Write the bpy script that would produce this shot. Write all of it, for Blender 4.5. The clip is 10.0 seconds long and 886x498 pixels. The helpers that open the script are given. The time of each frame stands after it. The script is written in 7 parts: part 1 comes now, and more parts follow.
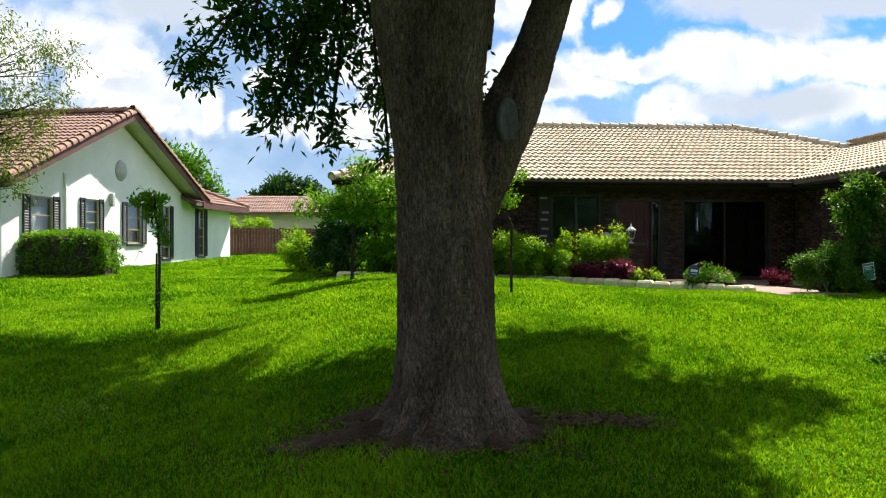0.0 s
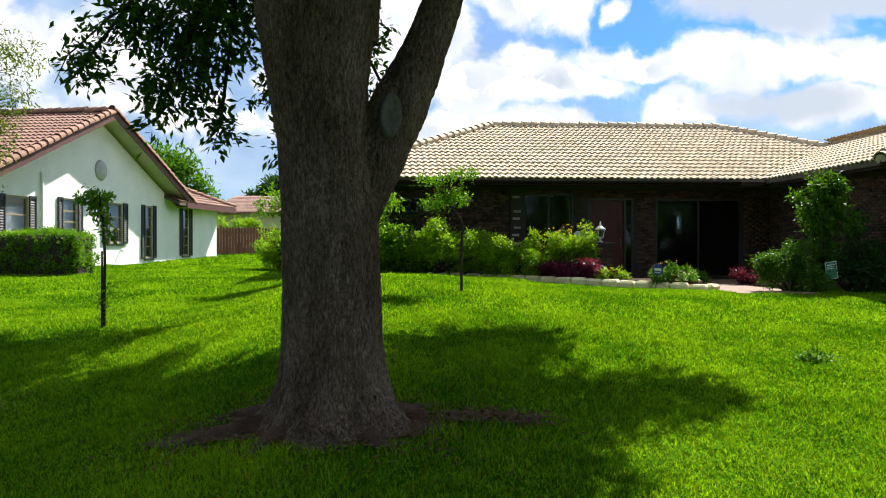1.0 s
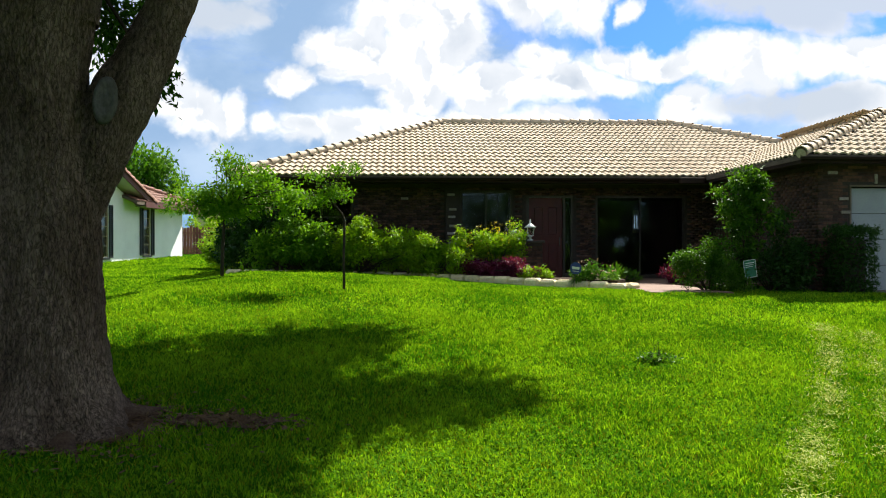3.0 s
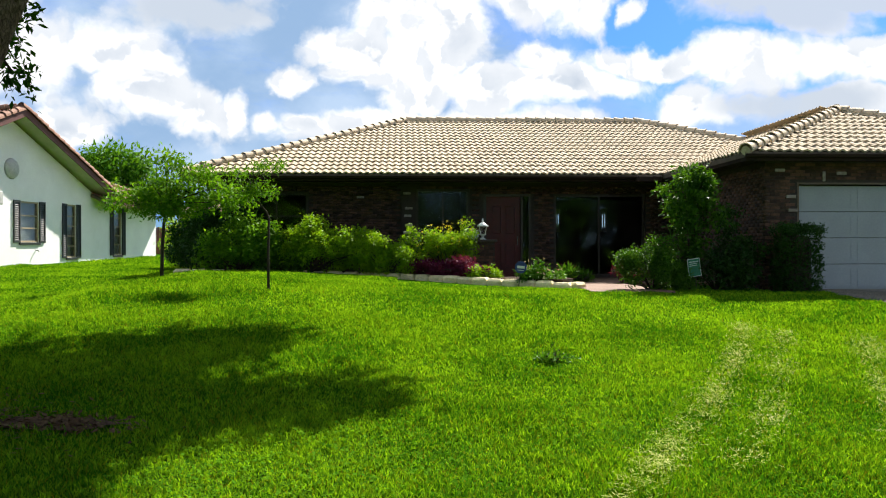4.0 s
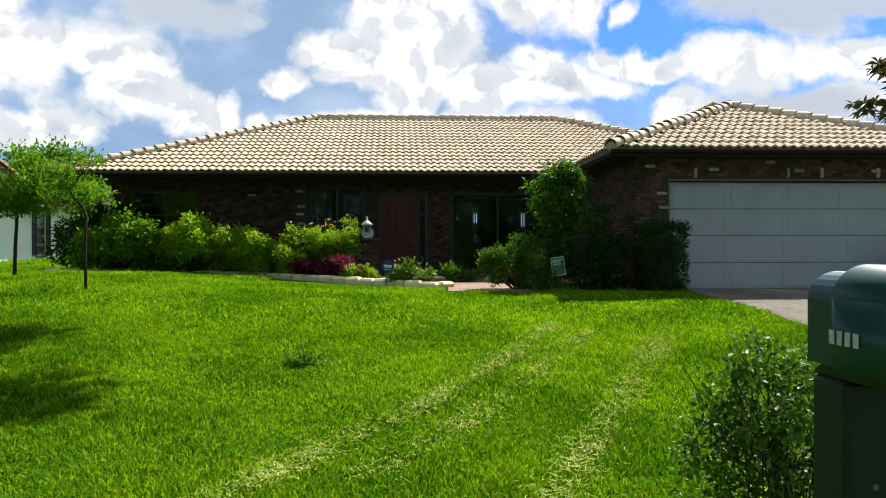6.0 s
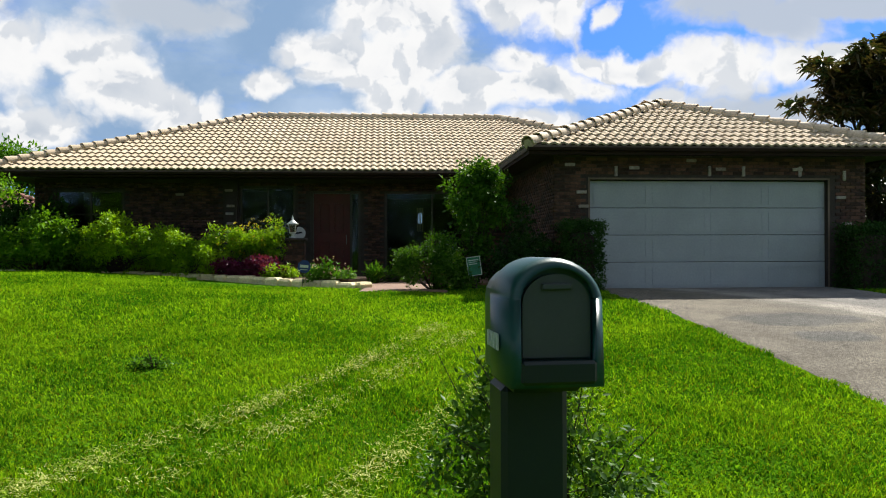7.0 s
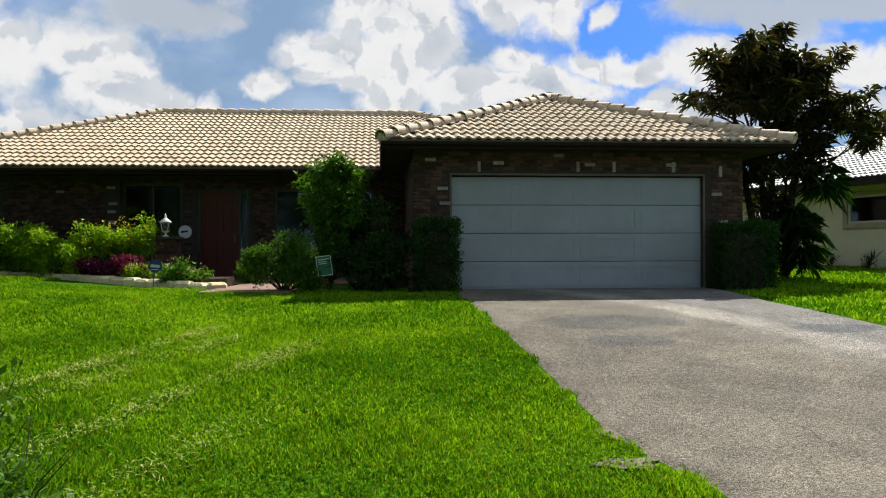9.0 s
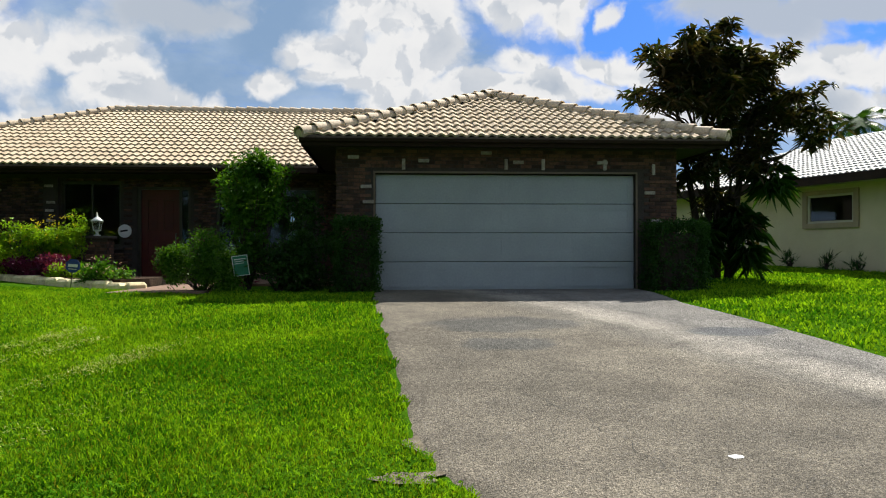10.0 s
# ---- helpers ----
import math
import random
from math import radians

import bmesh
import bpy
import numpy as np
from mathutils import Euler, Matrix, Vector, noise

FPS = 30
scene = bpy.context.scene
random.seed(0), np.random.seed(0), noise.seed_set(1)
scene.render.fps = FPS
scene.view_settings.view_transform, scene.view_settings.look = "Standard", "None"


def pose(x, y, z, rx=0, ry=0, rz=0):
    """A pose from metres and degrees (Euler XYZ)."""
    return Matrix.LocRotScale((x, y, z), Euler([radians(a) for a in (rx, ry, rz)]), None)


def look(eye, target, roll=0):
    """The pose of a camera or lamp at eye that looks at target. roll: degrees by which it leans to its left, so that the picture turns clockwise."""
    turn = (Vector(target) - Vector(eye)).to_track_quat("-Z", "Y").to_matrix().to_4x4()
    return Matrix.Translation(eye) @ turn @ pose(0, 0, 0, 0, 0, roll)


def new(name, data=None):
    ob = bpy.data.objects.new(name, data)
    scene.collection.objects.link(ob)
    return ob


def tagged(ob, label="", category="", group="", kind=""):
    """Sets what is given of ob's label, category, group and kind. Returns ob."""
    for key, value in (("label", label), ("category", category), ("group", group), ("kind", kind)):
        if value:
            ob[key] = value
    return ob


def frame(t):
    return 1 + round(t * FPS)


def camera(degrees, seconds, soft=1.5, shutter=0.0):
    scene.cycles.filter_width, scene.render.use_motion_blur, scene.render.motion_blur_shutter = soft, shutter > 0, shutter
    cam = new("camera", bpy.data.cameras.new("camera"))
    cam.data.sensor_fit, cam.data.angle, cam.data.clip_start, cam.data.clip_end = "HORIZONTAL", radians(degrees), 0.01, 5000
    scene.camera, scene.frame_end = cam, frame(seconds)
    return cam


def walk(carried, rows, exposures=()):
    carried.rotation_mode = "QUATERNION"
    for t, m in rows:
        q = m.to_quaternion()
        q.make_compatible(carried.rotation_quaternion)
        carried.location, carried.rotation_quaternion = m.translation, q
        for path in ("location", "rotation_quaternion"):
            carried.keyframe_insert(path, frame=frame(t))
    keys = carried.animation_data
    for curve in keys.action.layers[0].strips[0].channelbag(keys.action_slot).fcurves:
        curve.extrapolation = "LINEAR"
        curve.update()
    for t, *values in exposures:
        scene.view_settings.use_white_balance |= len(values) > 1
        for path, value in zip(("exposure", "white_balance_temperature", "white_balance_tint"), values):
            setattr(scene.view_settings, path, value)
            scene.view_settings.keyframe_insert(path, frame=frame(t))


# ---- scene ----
cam = camera(58.2, 10.0, soft=1.1)
PATH = [
    (0, (-1.21, -1.333, 2.119), (-1.056, 0.661, 2.11), -0.0),
    (0.5, (-0.743, -1.399, 2.108), (-0.593, 0.595, 2.097), 0.0),
    (1, (-0.254, -1.397, 2.083), (-0.117, 0.599, 2.075), -0.0),
    (1.5, (0.259, -1.362, 2.083), (0.383, 0.634, 2.072), 0.1),
    (2, (0.789, -1.305, 2.072), (0.903, 0.691, 2.063), 0.0),
    (2.5, (1.359, -1.222, 2.047), (1.464, 0.775, 2.04), -0.0),
    (4, (3.167, -0.981, 1.99), (3.265, 1.017, 1.985), -0.1),
    (4.5, (3.837, -0.938, 1.979), (3.93, 1.06, 1.974), -0.0),
    (5, (4.497, -0.866, 1.955), (4.603, 1.131, 1.952), -0.1),
    (5.5, (5.156, -0.761, 1.942), (5.26, 1.236, 1.939), -0.1),
    (7, (7.142, -0.435, 1.885), (7.298, 1.559, 1.887), -0.2),
    (7.5, (7.81, -0.32, 1.87), (7.973, 1.673, 1.872), -0.1),
    (8, (8.466, -0.23, 1.864), (8.629, 1.764, 1.866), -0.1),
    (8.5, (9.157, -0.109, 1.86), (9.316, 1.885, 1.863), -0.1),
    (9, (9.877, 0.024, 1.848), (10.038, 2.018, 1.851), -0.2),
    (9.5, (10.638, 0.152, 1.846), (10.792, 2.146, 1.85), -0.2),
    (10, (11.391, 0.295, 1.825), (11.541, 2.289, 1.83), -0.1),
]
walk(cam, [(t, look(eye, target, roll)) for t, eye, target, roll in PATH], exposures=((0, 1.5), (2.5, 1.42), (5.5, 1.32), (7.0, 1.1), (10.0, 0.95)))

# ---- world, sun, exposure ----
SUN = Vector((0.50, 0.78, 1.0)).normalized()
sun = new("sun", bpy.data.lights.new("sun", "SUN"))
sun.data.energy, sun.data.angle, sun.data.color = 5.0, radians(0.55), (1.0, 0.95, 0.86)
sun.matrix_world = look(SUN * 60, (0, 0, 0))

world = bpy.data.worlds.new("sky")
scene.world = world
world.use_nodes = True
wn, wl = world.node_tree.nodes, world.node_tree.links
wn.clear()


def wnode(kind, operation="", use_clamp=False, data_type="", blend_type=""):
    nd = wn.new(kind)
    if operation:
        nd.operation = operation
    if use_clamp:
        nd.use_clamp = True
    if data_type:
        nd.data_type = data_type
    if blend_type:
        nd.blend_type = blend_type
    return nd


def wmath(op, a, b=None, clamp=False):
    nd = wnode("ShaderNodeMath", operation=op, use_clamp=clamp)
    for i, v in enumerate((a, b)):
        if v is None:
            continue
        if isinstance(v, (int, float)):
            nd.inputs[i].default_value = v
        else:
            wl.new(v, nd.inputs[i])
    return nd.outputs[0]


def wramp(v, lo, hi, a=0.0, b=1.0):
    nd = wnode("ShaderNodeMapRange")
    nd.interpolation_type = "SMOOTHSTEP"
    wl.new(v, nd.inputs[0])
    for i, x in enumerate((lo, hi, a, b)):
        nd.inputs[1 + i].default_value = x
    return nd.outputs[0]


way = wnode("ShaderNodeTexCoord").outputs["Generated"]
swirl_noise = wnode("ShaderNodeTexNoise")
wl.new(way, swirl_noise.inputs["Vector"])
swirl_noise.inputs["Scale"].default_value, swirl_noise.inputs["Detail"].default_value, swirl_noise.inputs["Roughness"].default_value = 9.0, 6, 0.54
centred = wnode("ShaderNodeVectorMath", operation="SUBTRACT")
wl.new(swirl_noise.outputs["Color"], centred.inputs[0])
centred.inputs[1].default_value = (0.5, 0.5, 0.5)
scaled = wnode("ShaderNodeVectorMath", operation="MULTIPLY")
wl.new(centred.outputs[0], scaled.inputs[0])
scaled.inputs[1].default_value = (0.11, 0.11, 0.075)
swirl = wnode("ShaderNodeVectorMath", operation="ADD")
wl.new(way, swirl.inputs[0])
wl.new(scaled.outputs[0], swirl.inputs[1])
swirled = swirl.outputs[0]


def wnoise(scale, detail, rough, stretch=(1, 1, 1), shift=(0, 0, 0)):
    mp = wnode("ShaderNodeMapping")
    wl.new(way, mp.inputs[0])
    mp.inputs[1].default_value, mp.inputs[3].default_value = shift, stretch
    nd = wnode("ShaderNodeTexNoise")
    wl.new(mp.outputs[0], nd.inputs["Vector"])
    nd.inputs["Scale"].default_value, nd.inputs["Detail"].default_value, nd.inputs["Roughness"].default_value = scale, detail, rough
    return nd.outputs["Fac"]


def vec(op, a, b):
    nd = wnode("ShaderNodeVectorMath", operation=op)
    for k, v in enumerate((a, b)):
        if isinstance(v, tuple):
            nd.inputs[k].default_value = v
        else:
            wl.new(v, nd.inputs[k])
    return nd.outputs["Value"] if op in ("LENGTH", "DISTANCE") else nd.outputs[0]


def tangents(direction):
    """(right, up) tangents of a direction, with north in the middle; the south side mirrors it."""
    sep, com = wnode("ShaderNodeSeparateXYZ"), wnode("ShaderNodeCombineXYZ")
    wl.new(direction, sep.inputs[0])
    depth = wmath("ADD", wmath("ABSOLUTE", sep.outputs[1]), 0.02)
    wl.new(wmath("DIVIDE", sep.outputs[0], depth), com.inputs[0])
    wl.new(wmath("DIVIDE", sep.outputs[2], depth), com.inputs[1])
    return com.outputs[0]


flat = tangents(way)
flat_swirled = tangents(swirled)


def sky_spot(u, v, ru, rv, where=None):
    """1 at the middle of an oval patch of sky, falling to 0 at its rim."""
    d = vec("MULTIPLY", vec("SUBTRACT", where or flat_swirled, (u, v, 0.0)), (1 / ru, 1 / rv, 0.0))
    return wmath("SUBTRACT", 1.12, vec("DISTANCE", d, (0.0, 0.0, 0.0)), clamp=True)


def most(values):
    out = values[0]
    for v in values[1:]:
        out = wmath("MAXIMUM", out, v)
    return out


def billow(shift):
    """Cauliflower lumps: small where a lump is."""
    nd = wnode("ShaderNodeTexVoronoi")
    nd.feature = "SMOOTH_F1"
    wl.new(vec("ADD", swirled, shift), nd.inputs["Vector"])
    nd.inputs["Scale"].default_value, nd.inputs["Detail"].default_value, nd.inputs["Roughness"].default_value, nd.inputs["Smoothness"].default_value = 21.0, 3.0, 0.5, 0.6
    return nd.outputs["Distance"]


def wmix(fac, a, b):
    nd = wnode("ShaderNodeMix", data_type="RGBA")
    wl.new(fac, nd.inputs[0])
    for k, v in ((6, a), (7, b)):
        if isinstance(v, tuple):
            nd.inputs[k].default_value = (*v, 1)
        else:
            wl.new(v, nd.inputs[k])
    return nd.outputs[2]


edge = wnoise(7.0, 7, 0.52, (1, 1, 1.5))
broad = wnoise(2.1, 5, 0.55, (1, 1, 2.0), (0.7, 2.2, 0.3))
wisp = wnoise(6.0, 9, 0.68, (1, 1, 3.6), (2.2, 0.1, 0.8))
in_view = wramp(sky_spot(0.05, 0.16, 0.95, 0.34, flat), 0.0, 0.30)
# bright cumulus heads
HEADS = [sky_spot(*q) for q in (
    (-0.47, 0.225, 0.15, 0.080), (-0.36, 0.235, 0.09, 0.050), (-0.325, 0.195, 0.085, 0.070), (-0.265, 0.165, 0.065, 0.060), (-0.43, 0.155, 0.11, 0.045), (-0.212, 0.155, 0.048, 0.050), (-0.50, 0.300, 0.07, 0.040),
    (-0.16, 0.150, 0.040, 0.022), (-0.110, 0.150, 0.036, 0.030), (-0.09, 0.255, 0.045, 0.040), (-0.125, 0.208, 0.050, 0.030), (-0.055, 0.240, 0.060, 0.055), (-0.012, 0.228, 0.085, 0.060), (0.045, 0.225, 0.060, 0.065), (0.03, 0.185, 0.085, 0.050),
    (0.02, 0.295, 0.13, 0.050), (0.078, 0.270, 0.055, 0.130), (0.175, 0.300, 0.13, 0.034), (0.225, 0.278, 0.060, 0.038), (0.165, 0.236, 0.065, 0.034), (0.195, 0.207, 0.18, 0.034), (0.31, 0.232, 0.13, 0.026), (0.11, 0.192, 0.10, 0.050),
    (0.395, 0.232, 0.058, 0.044), (0.37, 0.170, 0.075, 0.044), (0.44, 0.226, 0.11, 0.055), (0.51, 0.230, 0.10, 0.044), (0.60, 0.226, 0.12, 0.050), (0.293, 0.284, 0.026, 0.024), (0.56, 0.180, 0.19, 0.040), (0.05, 0.145, 0.36, 0.034), (0.75, 0.21, 0.14, 0.07), (-0.66, 0.20, 0.14, 0.09))]
heads = most(HEADS)
# grey flat-bottomed clouds
greys = most([sky_spot(*q) for q in ((0.47, 0.300, 0.21, 0.066), (0.60, 0.318, 0.16, 0.045), (0.50, 0.178, 0.16, 0.042), (-0.25, 0.290, 0.15, 0.060))])
lump = billow((0.0, 0.0, 0.0))
lump_up = billow((0.012, 0.0, 0.020))
elsewhere = wmath("MULTIPLY", wmath("SUBTRACT", 1.0, in_view), wramp(broad, 0.42, 0.62, 0.0, 0.85))
field = wmath("MAXIMUM", heads, elsewhere)
density = wmath("ADD", wmath("MULTIPLY", field, 1.9), wmath("ADD", wmath("MULTIPLY", wmath("SUBTRACT", 0.48, lump), 0.95), wmath("MULTIPLY", wmath("SUBTRACT", edge, 0.5), 1.3)))
body = wmath("MULTIPLY", wramp(density, 0.10, 0.88), wramp(field, 0.0, 0.12))
# thin grey-blue veil, thickest left of the middle and towards the horizon
veil = wmath("MAXIMUM", wramp(sky_spot(-0.16, 0.21, 0.40, 0.20), 0.0, 0.5, 0.0, 0.92), wramp(sky_spot(0.45, 0.06, 0.9, 0.17), 0.05, 0.6, 0.0, 0.75))
veil = wmath("MAXIMUM", veil, wmath("SUBTRACT", 0.85, wmath("MULTIPLY", in_view, 0.85)))
veil = wmath("MULTIPLY", veil, wramp(wisp, 0.30, 0.52, 0.72, 1.0))
streak = wmath("MULTIPLY", wramp(wisp, 0.50, 0.68), 0.45)
# lit rims and tops, greyer hearts and undersides
heart = wmath("MULTIPLY", wramp(density, 0.9, 2.3), 0.34)
relief = wmath("MULTIPLY", wramp(wmath("SUBTRACT", lump_up, lump), -0.02, 0.20), 0.42)
under = wmath("MULTIPLY", wramp(edge, 0.40, 0.62), 0.30)
dim = wmath("MAXIMUM", wmath("ADD", wmath("ADD", heart, relief), wmath("MULTIPLY", under, heart), clamp=True), wramp(greys, 0.10, 0.75, 0.0, 0.80))
grey_body = wmath("MULTIPLY", wramp(wmath("ADD", greys, wmath("ADD", wmath("SUBTRACT", edge, 0.5), wmath("MULTIPLY", wmath("SUBTRACT", 0.45, lump), 0.5))), 0.10, 0.55), 0.95)
body = wmath("MAXIMUM", body, grey_body)
cloud = wmix(dim, (0.445, 0.445, 0.445), (0.200, 0.235, 0.285))
haze = wmix(wramp(edge, 0.34, 0.66), (0.135, 0.200, 0.285), (0.225, 0.285, 0.360))
nish = wnode("ShaderNodeTexSky")
nish.sky_type, nish.sun_disc, nish.sun_elevation, nish.sun_rotation = "NISHITA", False, math.asin(SUN.z), math.atan2(SUN.x, SUN.y)
blue = wnode("ShaderNodeMix", data_type="RGBA", blend_type="MULTIPLY")
blue.inputs[0].default_value = 1.0
wl.new(nish.outputs[0], blue.inputs[6])
blue.inputs[7].default_value = (0.16, 0.37, 0.80, 1)
open_sky = wnode("ShaderNodeVectorMath", operation="SCALE")
wl.new(blue.outputs[2], open_sky.inputs[0])
open_sky.inputs["Scale"].default_value = 0.075
over_sky = wmix(wmath("MAXIMUM", veil, streak), open_sky.outputs[0], haze)
back, out = wnode("ShaderNodeBackground"), wnode("ShaderNodeOutputWorld")
wl.new(wmix(body, over_sky, cloud), back.inputs[0])
wl.new(back.outputs[0], out.inputs[0])


# ---- materials ----
def mat(name, c1, c2, scale=3.0, fine=40.0, rough=0.8, bump=0.3, depth=0.01, metal=0.0, rand="", spread=0.25, stretch=(1, 1, 1), spec=0.4, leafy=0.0, grain=0.35, cracks=0, macro=None):
    """Two colours mixed by a broad noise, fine grain over them, bump of both; rand: 'object' or 'island' varies the brightness piece by piece."""
    m = bpy.data.materials.new(name)
    m.use_nodes = True
    n, l = m.node_tree.nodes, m.node_tree.links
    p = n["Principled BSDF"]
    tc, mp = n.new("ShaderNodeTexCoord"), n.new("ShaderNodeMapping")
    l.new(tc.outputs["Object"], mp.inputs[0])
    mp.inputs[3].default_value = stretch
    if rand == "object":
        info = n.new("ShaderNodeObjectInfo")
        rnd = info.outputs["Random"]
        off = n.new("ShaderNodeVectorMath")
        off.operation = "SCALE"
        off.inputs[0].default_value = (37, 53, 71)
        l.new(rnd, off.inputs["Scale"])
        l.new(off.outputs[0], mp.inputs[1])
    elif rand == "island":
        rnd = n.new("ShaderNodeNewGeometry").outputs["Random Per Island"]
    na, nb = n.new("ShaderNodeTexNoise"), n.new("ShaderNodeTexNoise")
    for nd, sc, de in ((na, scale, 5), (nb, fine, 6)):
        l.new(mp.outputs[0], nd.inputs["Vector"])
        nd.inputs["Scale"].default_value, nd.inputs["Detail"].default_value, nd.inputs["Roughness"].default_value = sc, de, 0.6
    rg = n.new("ShaderNodeMapRange")
    l.new(na.outputs["Fac"], rg.inputs[0])
    rg.inputs[1].default_value, rg.inputs[2].default_value = 0.32, 0.68
    mx = n.new("ShaderNodeMix")
    mx.data_type = "RGBA"
    if rand:
        ad = n.new("ShaderNodeMath")
        ad.operation = "ADD"
        sc = n.new("ShaderNodeMapRange")
        l.new(rnd, sc.inputs[0])
        sc.inputs[3].default_value, sc.inputs[4].default_value = -spread * 2, spread * 2
        l.new(rg.outputs[0], ad.inputs[0])
        l.new(sc.outputs[0], ad.inputs[1])
        ad.use_clamp = True
        l.new(ad.outputs[0], mx.inputs[0])
    else:
        l.new(rg.outputs[0], mx.inputs[0])
    mx.inputs[6].default_value, mx.inputs[7].default_value = (*c1, 1), (*c2, 1)
    gr = n.new("ShaderNodeMapRange")
    l.new(nb.outputs["Fac"], gr.inputs[0])
    gr.inputs[1].default_value, gr.inputs[2].default_value, gr.inputs[3].default_value, gr.inputs[4].default_value = 0.3, 0.7, 1 - grain, 1 + grain * 0.6
    ml = n.new("ShaderNodeVectorMath")
    ml.operation = "SCALE"
    l.new(mx.outputs[2], ml.inputs[0])
    l.new(gr.outputs[0], ml.inputs["Scale"])
    if macro:
        nm = n.new("ShaderNodeTexNoise")
        l.new(tc.outputs["Object"], nm.inputs["Vector"])
        nm.inputs["Scale"].default_value, nm.inputs["Detail"].default_value = macro[0], 4
        mr = n.new("ShaderNodeMapRange")
        l.new(nm.outputs["Fac"], mr.inputs[0])
        mr.inputs[1].default_value, mr.inputs[2].default_value, mr.inputs[3].default_value, mr.inputs[4].default_value = 0.36, 0.64, macro[1], macro[2]
        mm = n.new("ShaderNodeVectorMath")
        mm.operation = "SCALE"
        l.new(ml.outputs[0], mm.inputs[0])
        l.new(mr.outputs[0], mm.inputs["Scale"])
        ml = mm
    l.new(ml.outputs[0], p.inputs["Base Color"])
    p.inputs["Roughness"].default_value, p.inputs["Metallic"].default_value, p.inputs["Specular IOR Level"].default_value = rough, metal, spec
    if bump:
        bp = n.new("ShaderNodeBump")
        bp.inputs["Strength"].default_value, bp.inputs["Distance"].default_value = bump, depth
        l.new(nb.outputs["Fac"], bp.inputs["Height"])
        l.new(bp.outputs[0], p.inputs["Normal"])
    if cracks:
        vo = n.new("ShaderNodeTexVoronoi")
        vo.feature = "DISTANCE_TO_EDGE"
        vo.inputs["Scale"].default_value = cracks
        wob = n.new("ShaderNodeVectorMath")
        wob.operation = "MULTIPLY_ADD"
        l.new(na.outputs["Color"], wob.inputs[0])
        wob.inputs[1].default_value = (0.32, 0.32, 0.32)
        l.new(mp.outputs[0], wob.inputs[2])
        l.new(wob.outputs[0], vo.inputs["Vector"])
        cr = n.new("ShaderNodeMapRange")
        l.new(vo.outputs["Distance"], cr.inputs[0])
        cr.inputs[1].default_value, cr.inputs[2].default_value, cr.inputs[3].default_value = 0.0, 0.13, 0.50
        mc = n.new("ShaderNodeVectorMath")
        mc.operation = "SCALE"
        l.new(ml.outputs[0], mc.inputs[0])
        l.new(cr.outputs[0], mc.inputs["Scale"])
        l.new(mc.outputs[0], p.inputs["Base Color"])
        b2 = n.new("ShaderNodeBump")
        b2.inputs["Strength"].default_value, b2.inputs["Distance"].default_value = 0.9, 0.015
        l.new(cr.outputs[0], b2.inputs["Height"])
        l.new(bp.outputs[0], b2.inputs["Normal"])
        l.new(b2.outputs[0], p.inputs["Normal"])
    if leafy:
        p.inputs["Roughness"].default_value, p.inputs["Specular IOR Level"].default_value = max(rough, 0.45), min(spec, 0.075)
        tr, ms = n.new("ShaderNodeBsdfTranslucent"), n.new("ShaderNodeMixShader")
        glow = n.new("ShaderNodeVectorMath")
        glow.operation = "MULTIPLY"
        l.new(ml.outputs[0], glow.inputs[0])
        glow.inputs[1].default_value = (1.5, 1.45, 0.5)
        l.new(glow.outputs[0], tr.inputs[0])
        ms.inputs[0].default_value = leafy
        l.new(p.outputs[0], ms.inputs[1])
        l.new(tr.outputs[0], ms.inputs[2])
        l.new(ms.outputs[0], n["Material Output"].inputs[0])
    return m


